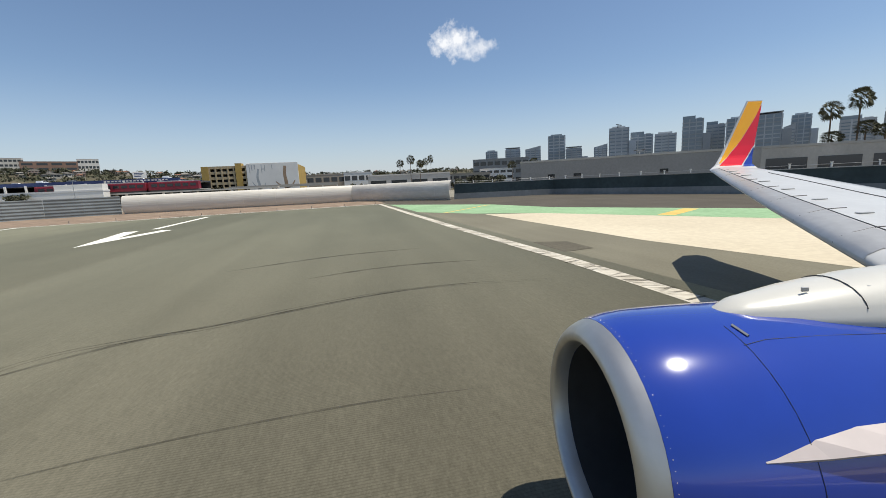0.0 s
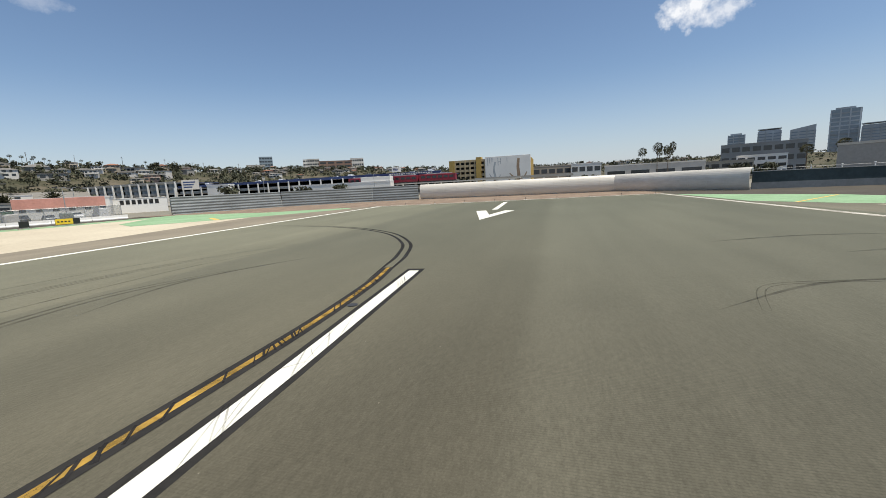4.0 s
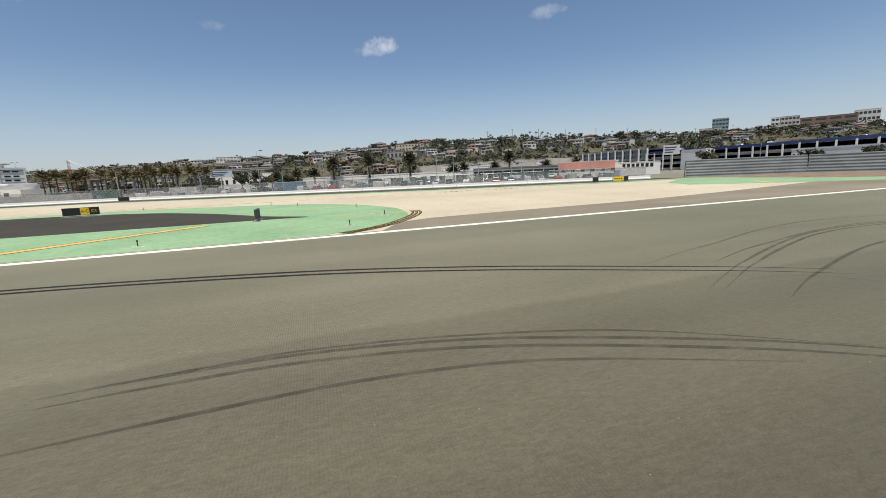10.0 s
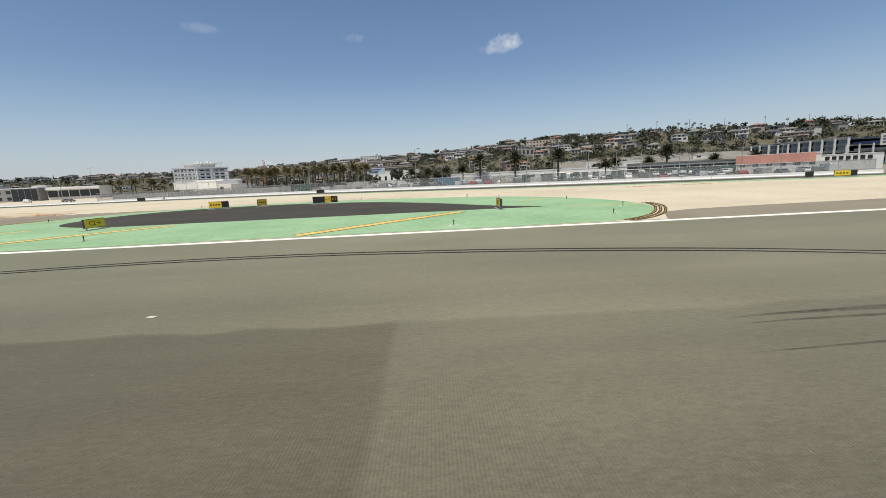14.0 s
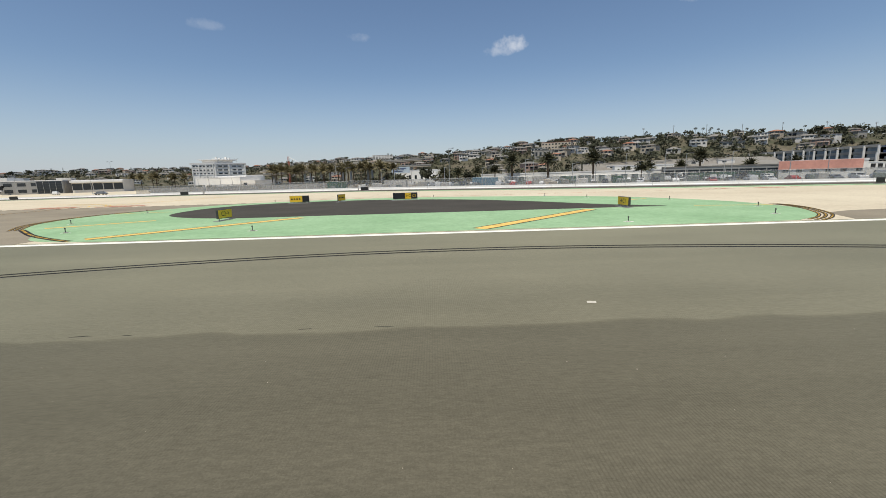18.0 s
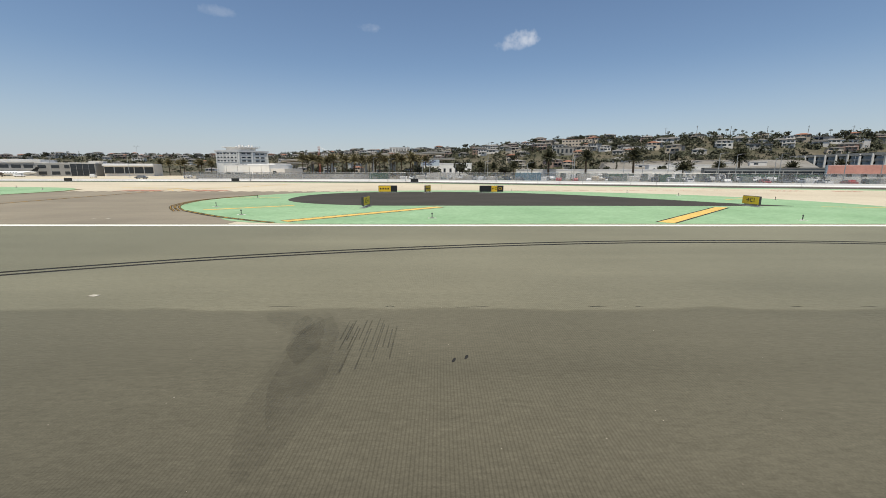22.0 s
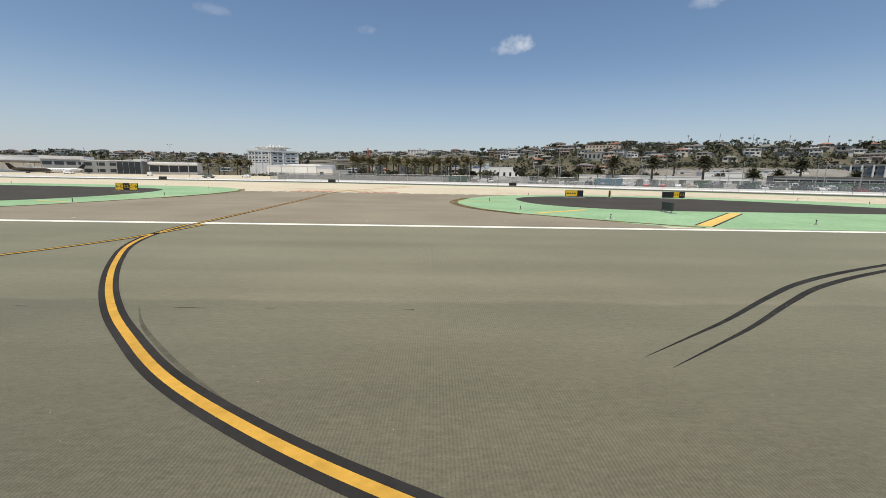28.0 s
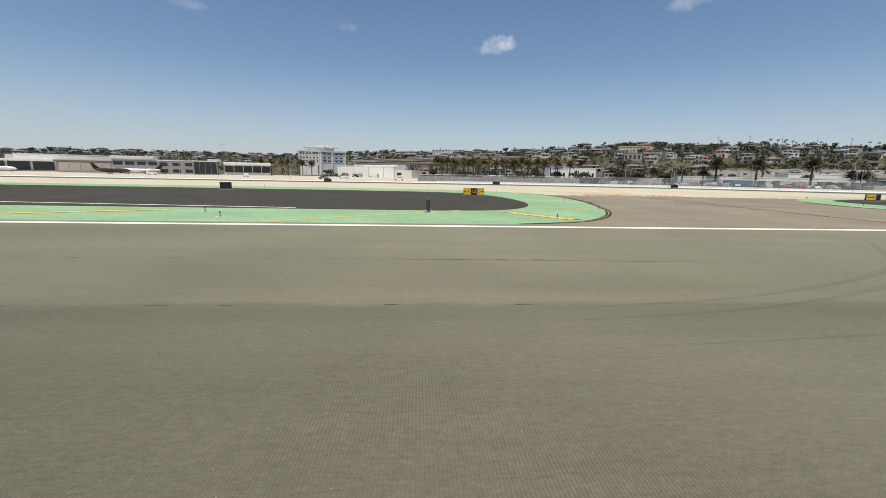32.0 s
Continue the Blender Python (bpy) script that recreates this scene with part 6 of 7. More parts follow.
def mural_stroke(pts, w0, w1, mat):
    """A tapered painted stroke on the screen wall through points (y, z)."""
    bm = bmesh.new()
    line = curve_points(pts, 5)
    n = len(line)
    left, right = offset_line(line, 1.0), offset_line(line, -1.0)
    rows = []
    for k, (y, z) in enumerate(line):
        w = (w0 + (w1 - w0) * k / (n - 1)) / 2
        rows.append([bm.verts.new((-1.215, y + (q[k][0] - y) * w, z + (q[k][1] - z) * w)) for q in (left, right)])
    for a, b in zip(rows, rows[1:]):
        bm.faces.new((a[0], a[1], b[1], b[0]))
    part("mural_stroke", bm, mat, garage)


for pts, w0, w1 in (([(6.4, 3.4), (6.2, 8), (6.6, 12), (6.2, 16.8)], 2.0, 1.4), ([(6.4, 6.0), (9, 6.4), (11.4, 8.6)], 1.3, 0.5), ([(6.2, 5.2), (3.4, 6.2), (1.6, 9.0)], 1.2, 0.5), ([(6.3, 4.2), (9.6, 4.0), (12.0, 5.2)], 0.9, 0.4)):
    mural_stroke(pts, w0, w1, MURAL_BROWN)
for pts, w0, w1 in (([(20.2, 3.6), (19.8, 7), (20.4, 11), (19.6, 15.5)], 1.6, 0.9), ([(20, 6), (22, 7), (23.2, 9)], 0.8, 0.3), ([(20, 5), (17.6, 6), (16.8, 8.2)], 0.8, 0.3), ([(24, 17.8), (23.9, 13.6)], 0.4, 0.25), ([(22.8, 17.8), (22.7, 14.8)], 0.5, 0.3), ([(21.4, 17.8), (21.4, 15.4)], 0.6, 0.3), ([(18, 17.8), (17.9, 13.2)], 0.4, 0.3), ([(16.4, 17.6), (16.4, 14.2)], 0.4, 0.3), ([(17.8, 15.4), (16.4, 15.5)], 0.35, 0.35), ([(12.8, 17.6), (12.7, 15)], 0.35, 0.2)):
    mural_stroke(pts, w0, w1, MURAL_GREY)
part("core", box(0, 40, 0, 25, -0.2, 17.8), OCHRE_WALL, garage)
# Near-black block between the slabs stands in for the shaded garage interior.
part("core_shade_block", box(3, 30, 25.01, 46.5, -0.1, 15.9), DARK_METAL_AND_SHADE, garage)
for lv in range(7):
    part("floor_slab", box(-0.3, 30, 25.01, 47, lv * 2.75 - 0.2, lv * 2.75 + 1.15), SAND_WALL, garage)
for k in range(8):
    part("column", box(-0.5, 0.5, 25.6 + k * 2.95, 26.3 + k * 2.95, 0, 17.6), SAND_WALL, garage)
part("stair_tower", box(-0.8, 5, 28, 31, -0.2, 18.9), OCHRE_WALL, garage)
part("corner_tower", box(-0.8, 4, 44, 47.4, -0.2, 17.6), OCHRE_WALL, garage)

# long grey hall and further blocks south-east of the runway end
building("long_hall", 252, -124, -127, 50, 22, 8.2, HALL_GREY, "long low grey hall with few windows", 1, 14, (0.55, 0.12), GREY_WALL, skip=[(0, c) for c in (0, 1, 3, 5, 6, 7, 8, 9, 11, 12, 13)])
# Dark panes laid on the flat wall give the shade of a recess.
building("long_hall", 222, -164, -118, 40, 22, 8.0, GREY_WALL, "long low grey hall, dark panes for a shaded recess", 1, 4, (0.8, 0.4), GREY_WALL)
for cx, cy, turn, w, d, h, mat, r, c, lab in ((357, -78, -98, 40, 30, 8.4, LIGHT_WALL, 1, 4, "pale low building with a dark window band"), (430, -53, -91, 18, 30, 12.6, WHITE_WALL, 2, 4, "white low building with few windows"),
                                       (449, -31, -87, 26, 30, 12.8, TAN_WALL, 2, 5, "tan low building with dark windows"), (441, -157, -110, 24, 30, 12.0, WHITE_WALL, 3, 5, "white office building with window rows"),
                                       (420, -128, -106, 30, 26, 9.0, TAN_WALL, 2, 6, "tan low building with dark windows"), (565, -208, -111, 56, 60, 25.0, HALL_GREY, 3, 8, "grey flat-topped hall behind the airfield"),
                                       (906, 461, -56, 24, 30, 71, GREY_WALL, 10, 5, "grey office block on the hill"), (847, 375, -59, 60, 40, 59, BROWN_WALL, 9, 4, "brown banded parking block on the hill"), (952, 383, -62, 28, 30, 70, LIGHT_WALL, 8, 6, "pale office block on the hill"),
                                       (1169, 790, -51, 36, 34, 111, TOWER_GLASS, 12, 5, "dark glass office tower on the hill"), (1161, 634, -56, 42, 40, 93, LIGHT_WALL, 10, 6, "pale office tower on the hill"), (845, 556, -50, 34, 40, 62, GREY_WALL, 6, 5, "grey office block on the hill"),
                                       (520, 10, -84, 40, 30, 11, WHITE_WALL, 2, 8, "white warehouse behind the garage"), (470, 120, -70, 50, 30, 9.5, LIGHT_WALL, 2, 9, "pale low warehouse with windows")):
    building("office_building", cx, cy, turn, w, d, h, mat, lab, r, c, (0.75, 0.45))

# downtown towers
EYE = (145.0, -48.0)
for az0, az1, el, dist, glassy in ((117.2, 119.4, 5.4, 1500, True), (119.5, 121.5, 3.6, 1450, False), (111.5, 113.5, 4.0, 1600, False), (114.2, 116.2, 3.9, 1500, False), (108.8, 110.4, 3.9, 1600, True), (124.8, 127.1, 5.75, 1500, False), (127.3, 129.8, 4.7, 1550, True), (130, 132.3, 4.6, 1450, False),
                                   (123, 124.6, 3.6, 1500, False), (132.9, 135, 5.95, 1500, True), (135.3, 137.1, 5.1, 1550, False), (137.2, 139.6, 5.5, 1500, True), (139.9, 142.1, 5.5, 1450, True), (142.2, 143.2, 4.1, 1500, False), (142.8, 144.4, 5.2, 1600, True), (146.5, 149, 4.2, 1500, False), (149.5, 152, 4.6, 1500, True)):
    a = radians((az0 + az1) / 2)
    w = dist * radians(az1 - az0)
    h = dist * math.tan(radians(el)) + 3.6
    th = empty("tower", pose(EYE[0] + dist * math.sin(a), EYE[1] + dist * math.cos(a), 0, 0, 0, -math.degrees(a)), "blue-grey glass high-rise tower" if glassy else "grey concrete high-rise tower", "tower", "downtown towers")
    part("shaft", box(-w / 2, w / 2, -w * 0.4, w * 0.4, -0.5, h), TOWER_GLASS if glassy else TOWER_GREY, th)
    kind = int(az0 * 10) % 4
    if kind == 0:
        part("crown", box(-w * 0.35, w * 0.3, -w * 0.3, w * 0.3, h, h + 5), TOWER_GREY, th)
    elif kind == 1:
        part("crown", box(-w * 0.5, w * 0.1, -w * 0.4, w * 0.4, h, h + 9), TOWER_GLASS, th)
        part("plant_room", box(w * 0.15, w * 0.4, -w * 0.2, w * 0.3, h, h + 3), TOWER_GREY, th)
    elif kind == 2:
        bm = bmesh.new()
        for q in ((-w / 2, -w * 0.4, h), (w / 2, -w * 0.4, h), (w / 2, w * 0.4, h), (-w / 2, w * 0.4, h), (w / 2, -w * 0.4, h + 10), (w / 2, w * 0.4, h + 10)):
            bm.verts.new(q)
        bmesh.ops.convex_hull(bm, input=bm.verts)
        part("crown", bm, TOWER_GREY, th)
    else:
        part("crown", box(-w * 0.42, w * 0.42, -w * 0.34, w * 0.34, h, h + 3), TOWER_GREY, th)
        part("frame", box(-w * 0.5, w * 0.5, -w * 0.4, w * 0.4, h + 6, h + 7.5), TOWER_GREY, th)
        for sx in (-0.46, 0.42):
            part("post", box(w * sx, w * sx + w * 0.04, -w * 0.38, -w * 0.34, h, h + 6), TOWER_GREY, th)
    if az0 % 1 > 0.45:
        part("wing_block", box(w * 0.5, w * 0.85, -w * 0.5, w * 0.2, -0.5, h * 0.72), TOWER_GREY, th)
    for k in range(11):
        z = h * (0.2 + 0.072 * k)
        part("floor_band", box(-w / 2 - 0.5, w / 2 + 0.5, -w * 0.4 - 0.6, -w * 0.4 - 0.05, z, z + h * 0.022), TOWER_GREY if glassy else TOWER_GLASS, th)
    for k in range(4):
        x = -w / 2 + w * k / 3.2
        part("fin", box(x, x + w * 0.05, -w * 0.4 - 0.9, -w * 0.4 - 0.62, 0, h), TOWER_GREY, th)
tower_crane = empty("tower_crane", pose(EYE[0] + 1480 * math.sin(radians(125.8)), EYE[1] + 1480 * math.cos(radians(125.8)), 0, 0, 0, -60), "tower crane on a downtown high-rise", "crane")
part("mast", box(-1, 1, -1, 1, 0, 166), DARK_METAL_AND_SHADE, tower_crane)
part("jib", box(-12, 26, -1, 1, 163, 165.5), DARK_METAL_AND_SHADE, tower_crane)

# viaduct, red crane, billboards, light poles
viaduct = empty("viaduct", pose(0, 0, 0), "grey concrete freeway viaduct on piers", "bridge")
for (x0, y0, z0), (x1, y1, z1) in (((-64, 356, 9), (20, 300, 11.5)), ((20, 300, 11.5), (100, 300, 12.8)), ((-58, 364, 12.6), (60, 318, 17)), ((60, 318, 17), (92, 323, 18.3))):
    d = math.hypot(x1 - x0, y1 - y0)
    a, tilt = math.degrees(math.atan2(y1 - y0, x1 - x0)), math.degrees(math.atan2(z1 - z0, d))
    part("deck", box(0, d + 0.3, -5, 5, -1.1, 0.0, 0.05), TAN_WALL, viaduct).matrix_basis = pose(x0, y0, z0, 0, -tilt, a)
    part("parapet", box(0, d + 0.3, -5.2, -4.9, 0.0, 0.7), GREY_WALL, viaduct).matrix_basis = pose(x0, y0, z0, 0, -tilt, a)
    for k in range(max(2, round(d / 22))):
        f = (k + 0.5) / max(2, round(d / 22))
        part("pier", tube((x0 + (x1 - x0) * f, y0 + (y1 - y0) * f, -0.3), (x0 + (x1 - x0) * f, y0 + (y1 - y0) * f, z0 + (z1 - z0) * f - 1.4), 0.9, 0.9, 10), GREY_WALL, viaduct)

crane = empty("mobile_crane", pose(18.2, 214, 0), "slim red crane mast with a white boom", "crane")
bm = bmesh.new()
for sx in (-0.35, 0.35):
    for sy in (-0.35, 0.35):
        add_tube(bm, (sx, sy, -0.05), (sx, sy, 17.4), 0.07, 0.07, 5)
for k in range(14):
    add_tube(bm, (-0.35, -0.35, k * 1.22), (0.35, -0.35, k * 1.22 + 1.22), 0.05, 0.05, 4)
part("mast", bm, RED_PAINT, crane)
bm = bmesh.new()
for q in (-0.25, 0.25):
    add_tube(bm, (0, q, 17.3), (11.4, q, 10.6), 0.1, 0.08, 5)
for k in range(9):
    f = k / 9
    add_tube(bm, (11.4 * f, -0.25, 17.3 - 6.7 * f), (11.4 * (f + 0.1), 0.25, 17.3 - 6.7 * (f + 0.1)), 0.05, 0.05, 4)
part("boom", bm, WHITE_WALL, crane)


def billboard(x, y, turn, z, w, h, face, label):
    th = empty("billboard", pose(x, y, 0, 0, 0, turn), label, "billboard")
    part("panel", box(-w / 2, w / 2, -0.2, 0.2, z, z + h, 0.03), face, th)
    part("mast", tube((0, 0.3, -0.1), (0, 0.3, z), 0.35, 0.3, 8), STEEL, th)
    for k in range(3):
        part("bar", box(-w * 0.4, w * (0.1 + 0.1 * k), -0.24, -0.205, z + h * (0.2 + 0.25 * k), z + h * (0.32 + 0.25 * k)), BLUE_PANEL, th)
    return th


billboard(281.5, 118, -52, 7.2, 6.5, 4.2, LIGHT_WALL, "pale roadside billboard with unreadable writing")
billboard(83.2, 208, 0, 6.3, 10.4, 3.3, PALE_BLUE, "faded blue billboard with unreadable writing")
billboard(520, 118, -70, 19, 9, 5, WHITE_WALL, "small white billboard on the slope")


def light_pole(x, y, h, arms=1):
    th = empty("light_pole", pose(x, y, 0), "slim grey lamp pole", "light pole", "light poles")
    part("pole", tube((0, 0, -0.05), (0, 0, h), 0.14, 0.07, 7), STEEL, th)
    part("arm", tube((-1.6 if arms > 1 else 0, 0, h - 0.1), (1.6, 0, h + 0.1), 0.05, 0.05, 5), STEEL, th)
    for s in ((-1, 1) if arms > 1 else (1,)):
        part("lamp_head", box(1.6 * s - 0.5, 1.6 * s + 0.5, -0.25, 0.25, h, h + 0.25, 0.05), DARK_METAL_AND_SHADE, th)
    return th


for x, y, h, arms in ((108.2, 140, 14.6, 1), (172, 122, 10, 1), (198, 104, 9, 1), (218, 92, 8, 2), (238, 120, 9, 1), (142, 138, 9, 1), (60, 150, 9, 1), (84, 160, 8, 1), (-60, 170, 10, 1), (-130, 205, 10, 1), (-150, 300, 22, 2), (-90, 380, 26, 2), (258, -112, 8, 2), (246, -128, 10, 2), (300, 40, 10, 1), (276, 76, 9, 1)):
    light_pole(x, y, h, arms)
for k in range(9):
    x, y, z = on_hill(30 + k * 3.2, 0.98)
    th = empty("utility_pole", pose(x, y, z, 0, 0, 20 * k), "wooden utility pole on the ridge", "utility pole", "utility poles")
    part("pole", tube((0, 0, -0.5), (0, 0, 11), 0.2, 0.13, 6), BARK, th)
    for zz in (9.6, 10.5):
        part("crossarm", box(-1.3, 1.3, -0.08, 0.08, zz, zz + 0.16), BARK, th)


# ---- parked vehicles and yard clutter ----
def car(kind, paint, label):
    th = empty("van" if kind == "van" else "car", pose(0, 0, 0), label, "vehicle", "parked vehicles")
    L, W_, H = {"car": (4.5, 1.8, 1.45), "suv": (4.8, 1.9, 1.75), "van": (5.6, 2.0, 2.35)}[kind]
    prof = {"car": [(-1, .25), (-1, .62), (-.92, .68), (-.55, .7), (-.38, 1), (.28, 1), (.62, .68), (.95, .6), (1, .5), (1, .25)],
            "suv": [(-1, .25), (-1, .65), (-.96, .98), (-.5, 1), (.2, 1), (.5, .66), (.93, .6), (1, .5), (1, .25)],
            "van": [(-1, .18), (-1, .95), (-.97, 1), (.3, 1), (.42, .95), (.68, .55), (.96, .45), (1, .4), (1, .18)]}[kind]
    bm = bmesh.new()
    rings = [[bm.verts.new((u * L / 2, sy * W_ / 2 * (0.9 if v > 0.8 else 1), v * H)) for u, v in prof] for sy in (-1, 1)]
    n = len(prof)
    for i in range(n):
        j = (i + 1) % n
        bm.faces.new((rings[0][i], rings[0][j], rings[1][j], rings[1][i]))
    bm.faces.new(rings[0][::-1])
    bm.faces.new(rings[1])
    part("body", bm, paint, th)
    for sy in (-1, 1):
        part("side_window", box(-L * 0.3 if kind != "van" else L * 0.12, L * 0.17 if kind != "van" else L * 0.24, sy * W_ * 0.475 - 0.02, sy * W_ * 0.475 + 0.02, H * 0.68, H * 0.93), PANE, th)
        for ux in (-0.31, 0.32):
            part("wheel", tube((ux * L, sy * (W_ / 2 - 0.2), 0.33), (ux * L, sy * (W_ / 2 + 0.02), 0.33), 0.33, 0.33, 12), TYRE, th)
    bm = bmesh.new()
    z0, z1 = (0.7 * H, 0.97 * H) if kind != "van" else (0.58 * H, 0.92 * H)
    x0, x1 = {"car": (0.6, 0.31), "suv": (0.47, 0.23), "van": (0.665, 0.44)}[kind]
    bm.faces.new([bm.verts.new(q) for q in ((x0 * L / 2 + 0.03, -W_ * 0.42, z0), (x0 * L / 2 + 0.03, W_ * 0.42, z0), (x1 * L / 2 + 0.03, W_ * 0.4, z1), (x1 * L / 2 + 0.03, -W_ * 0.4, z1))])
    part("windscreen", bm, PANE, th)
    return th


MODELS = [car("van", CAR_WHITE, "white parked van behind the fence"), car("suv", CAR_WHITE, "white parked off-road car behind the fence"), car("car", CAR_GREY, "grey parked car behind the fence"), car("suv", CAR_DARK, "dark parked off-road car behind the fence"), car("car", CAR_RED, "red parked car behind the fence"), car("car", CAR_WHITE, "white parked car behind the fence")]
random.seed(16)
slots = []
for x, y, a in along([(214, 68), (186, 78), (150, 92), (122, 104), (98, 118)], 4.6):
    slots.append((x, y + 6, a + 90))
for x, y, a in along([(224, 96), (186, 112), (150, 124), (130, 132)], 4.2):
    slots.append((x, y + 6, a + 90))
for k in range(10):
    slots.append((-100 + k * 8, 178 + random.uniform(-3, 3), random.uniform(0, 180)))
for x, y, a in along([(216, 112), (180, 128), (150, 140), (112, 146), (70, 150)], 5.2):
    slots.append((x, y + random.uniform(-1, 1), a + 90))
slots += [(-40, 150, 5), (-22, 160, 0), (-60, 172, 90), (-8, 152, 3), (-110, 170, 0), (-28, 190, 12), (-50, 205, 0), (-14, 200, 8)]
slots += [(-139, 196, 10), (-98, 205, 5), (-64, 190, 0), (-84, 196, 20)]
slots = [s for s in slots if not (s[0] < -45 and s[1] > 165) or s[0] in (-139, -64, -84)]
for i, (x, y, a) in enumerate(slots):
    m = pose(x + random.uniform(-0.4, 0.4), y, -0.09, 0, 0, a + random.choice((0, 180)))
    if i < 6:
        MODELS[i].matrix_world = m
    elif random.random() < 0.86:
        copy_thing(MODELS[random.choice((0, 1, 1, 2, 5, 5, 5, 3, 1) if y > 110 else (1, 2, 5, 3, 5, 5, 4, 1))], m)


for k in range(13):
    if k % 4 != 2:
        copy_thing(MODELS[(1, 5, 0, 2)[k % 4]], pose(325 + 3 * (k % 3), 22 + k * 10.8, 9.62, 0, 0, 90 * (k % 2)))


def container(x, y, turn, w, h, paint, label):
    th = empty("container", pose(x, y, -0.09, 0, 0, turn), label, "container", "yard containers")
    part("body", box(-w / 2, w / 2, -1.2, 1.2, 0, h, 0.04), paint, th)
    for k in range(int(w / 0.8)):
        part("rib", box(-w / 2 + 0.3 + k * 0.8, -w / 2 + 0.55 + k * 0.8, -1.26, -1.2, 0.15, h - 0.15), paint, th)
    return th


for x, y, t, w, h, p, lab in ((120, 118, -12, 9, 3.0, BLUE_PAINT, "faded blue shipping container"), (88, 122, -8, 8, 2.8, LIGHT_WALL, "white site cabin behind the fence"), (66, 126, -4, 7, 2.8, GREEN_PANEL, "green site cabin behind the fence"), (146, 106, -20, 4, 2.6, GREEN_PANEL, "green screened cabinet behind the fence"), (137, 110, -20, 4, 2.6, GREY_WALL, "grey site cabin behind the fence"),
                              (160, 102, -20, 3, 2.4, GREEN_PANEL, "green screened cabinet behind the fence"), (58, 130, 0, 9, 2.4, GREY_WALL, "long grey container behind the fence"), (30, 131, 0, 9, 2.6, LIGHT_WALL, "white container behind the fence"), (203, 120, -25, 14, 2.4, GREEN_PANEL, "long green screened container"), (216, 112, -28, 10, 2.4, GREEN_PANEL, "long green screened container")):
    container(x, y, t, w, h, p, lab)


CABINET_GREEN = material("grey-green cabinet paint", (0.2, 0.235, 0.21), 0.6, fine=3, coarse=0.4, vary=0.15)


def utility_cabinet(x, y, turn):
    """A tall equipment cabinet on a plinth, with louvres and a sloped cap."""
    th = empty("utility_cabinet", pose(x, y, -0.09, 0, 0, turn), "tall grey-green equipment cabinet behind the fence", "cabinet", "utility cabinets")
    part("plinth", box(-1.05, 1.05, -0.75, 0.75, 0, 0.2), GREY_WALL, th)
    part("body", box(-1.0, 1.0, -0.7, 0.7, 0.2, 2.75, 0.03), CABINET_GREEN, th)
    part("cap", box(-1.08, 1.08, -0.78, 0.78, 2.75, 2.88, 0.03), LIGHT_WALL, th)
    for k in range(5):
        part("louvre", box(-0.8, -0.1, -0.74, -0.7, 1.5 + k * 0.2, 1.6 + k * 0.2), DARK_METAL_AND_SHADE, th)
    part("door", box(0.05, 0.85, -0.73, -0.7, 0.35, 2.55), CABINET_GREEN, th)
    return th


for k, (x, y) in enumerate(((133.9, 123.0), (139.4, 122.3), (148.6, 120.6), (154.7, 119.2), (156.9, 118.6), (161.3, 117.3), (165.2, 116.0), (168.3, 115.0), (171.4, 113.8), (177.0, 111.5), (178.8, 110.7))):
    utility_cabinet(x, y, -16 - k)


def tarp_stack(x, y, turn, w, h, mat, label):
    """Pallets under a sheet: a lumpy, sagging block."""
    th = empty("pallet_stack", pose(x, y, -0.09, 0, 0, turn), label, "pallet stack", "pallet stacks")
    part("pallet", box(-w / 2, w / 2, -0.6, 0.6, 0, 0.15), BARK, th)
    bm = box(-w / 2 + 0.05, w / 2 - 0.05, -0.55, 0.55, 0.151, h, 0.12)
    for v in bm.verts:
        v.co.z += 0.12 * math.sin(v.co.x * 2.1 + x) if v.co.z > h * 0.6 else 0
    part("sheet", bm, mat, th)
    return th


random.seed(17)
for k in range(26):
    x = random.uniform(62, 205)
    y0 = 104 + (80 - x) * 0.43 if x > 80 else 106
    tarp_stack(x, y0 + random.uniform(7, 22), random.uniform(-30, 10), random.uniform(1.6, 3.6), random.uniform(1.2, 2.2), random.choice((WHITE_WALL, LIGHT_WALL, CABINET_GREEN, GREY_WALL, CABINET_GREEN, CREAM_WALL)), "sheeted pallet stack in the yard")
for k in range(12):
    x = 70 + k * 12
    light_pole(x, (104 + (80 - x) * 0.43 if x > 80 else 106) + random.uniform(14, 40), random.uniform(6, 9), 1)
# grey wall carrying on west of the chain-link fence
low_wall = empty("low_wall", pose(0, 0, 0), "low grey concrete wall behind the barrier", "wall", kind="structure")
for x, y, a in along([(60, 120), (4, 122)], 10.0):
    part("wall_panel", box(0.02, 9.98, -0.15, 0.15, -0.1, 2.3), GREY_WALL, low_wall).matrix_basis = pose(x, y, 0, 0, 0, a)


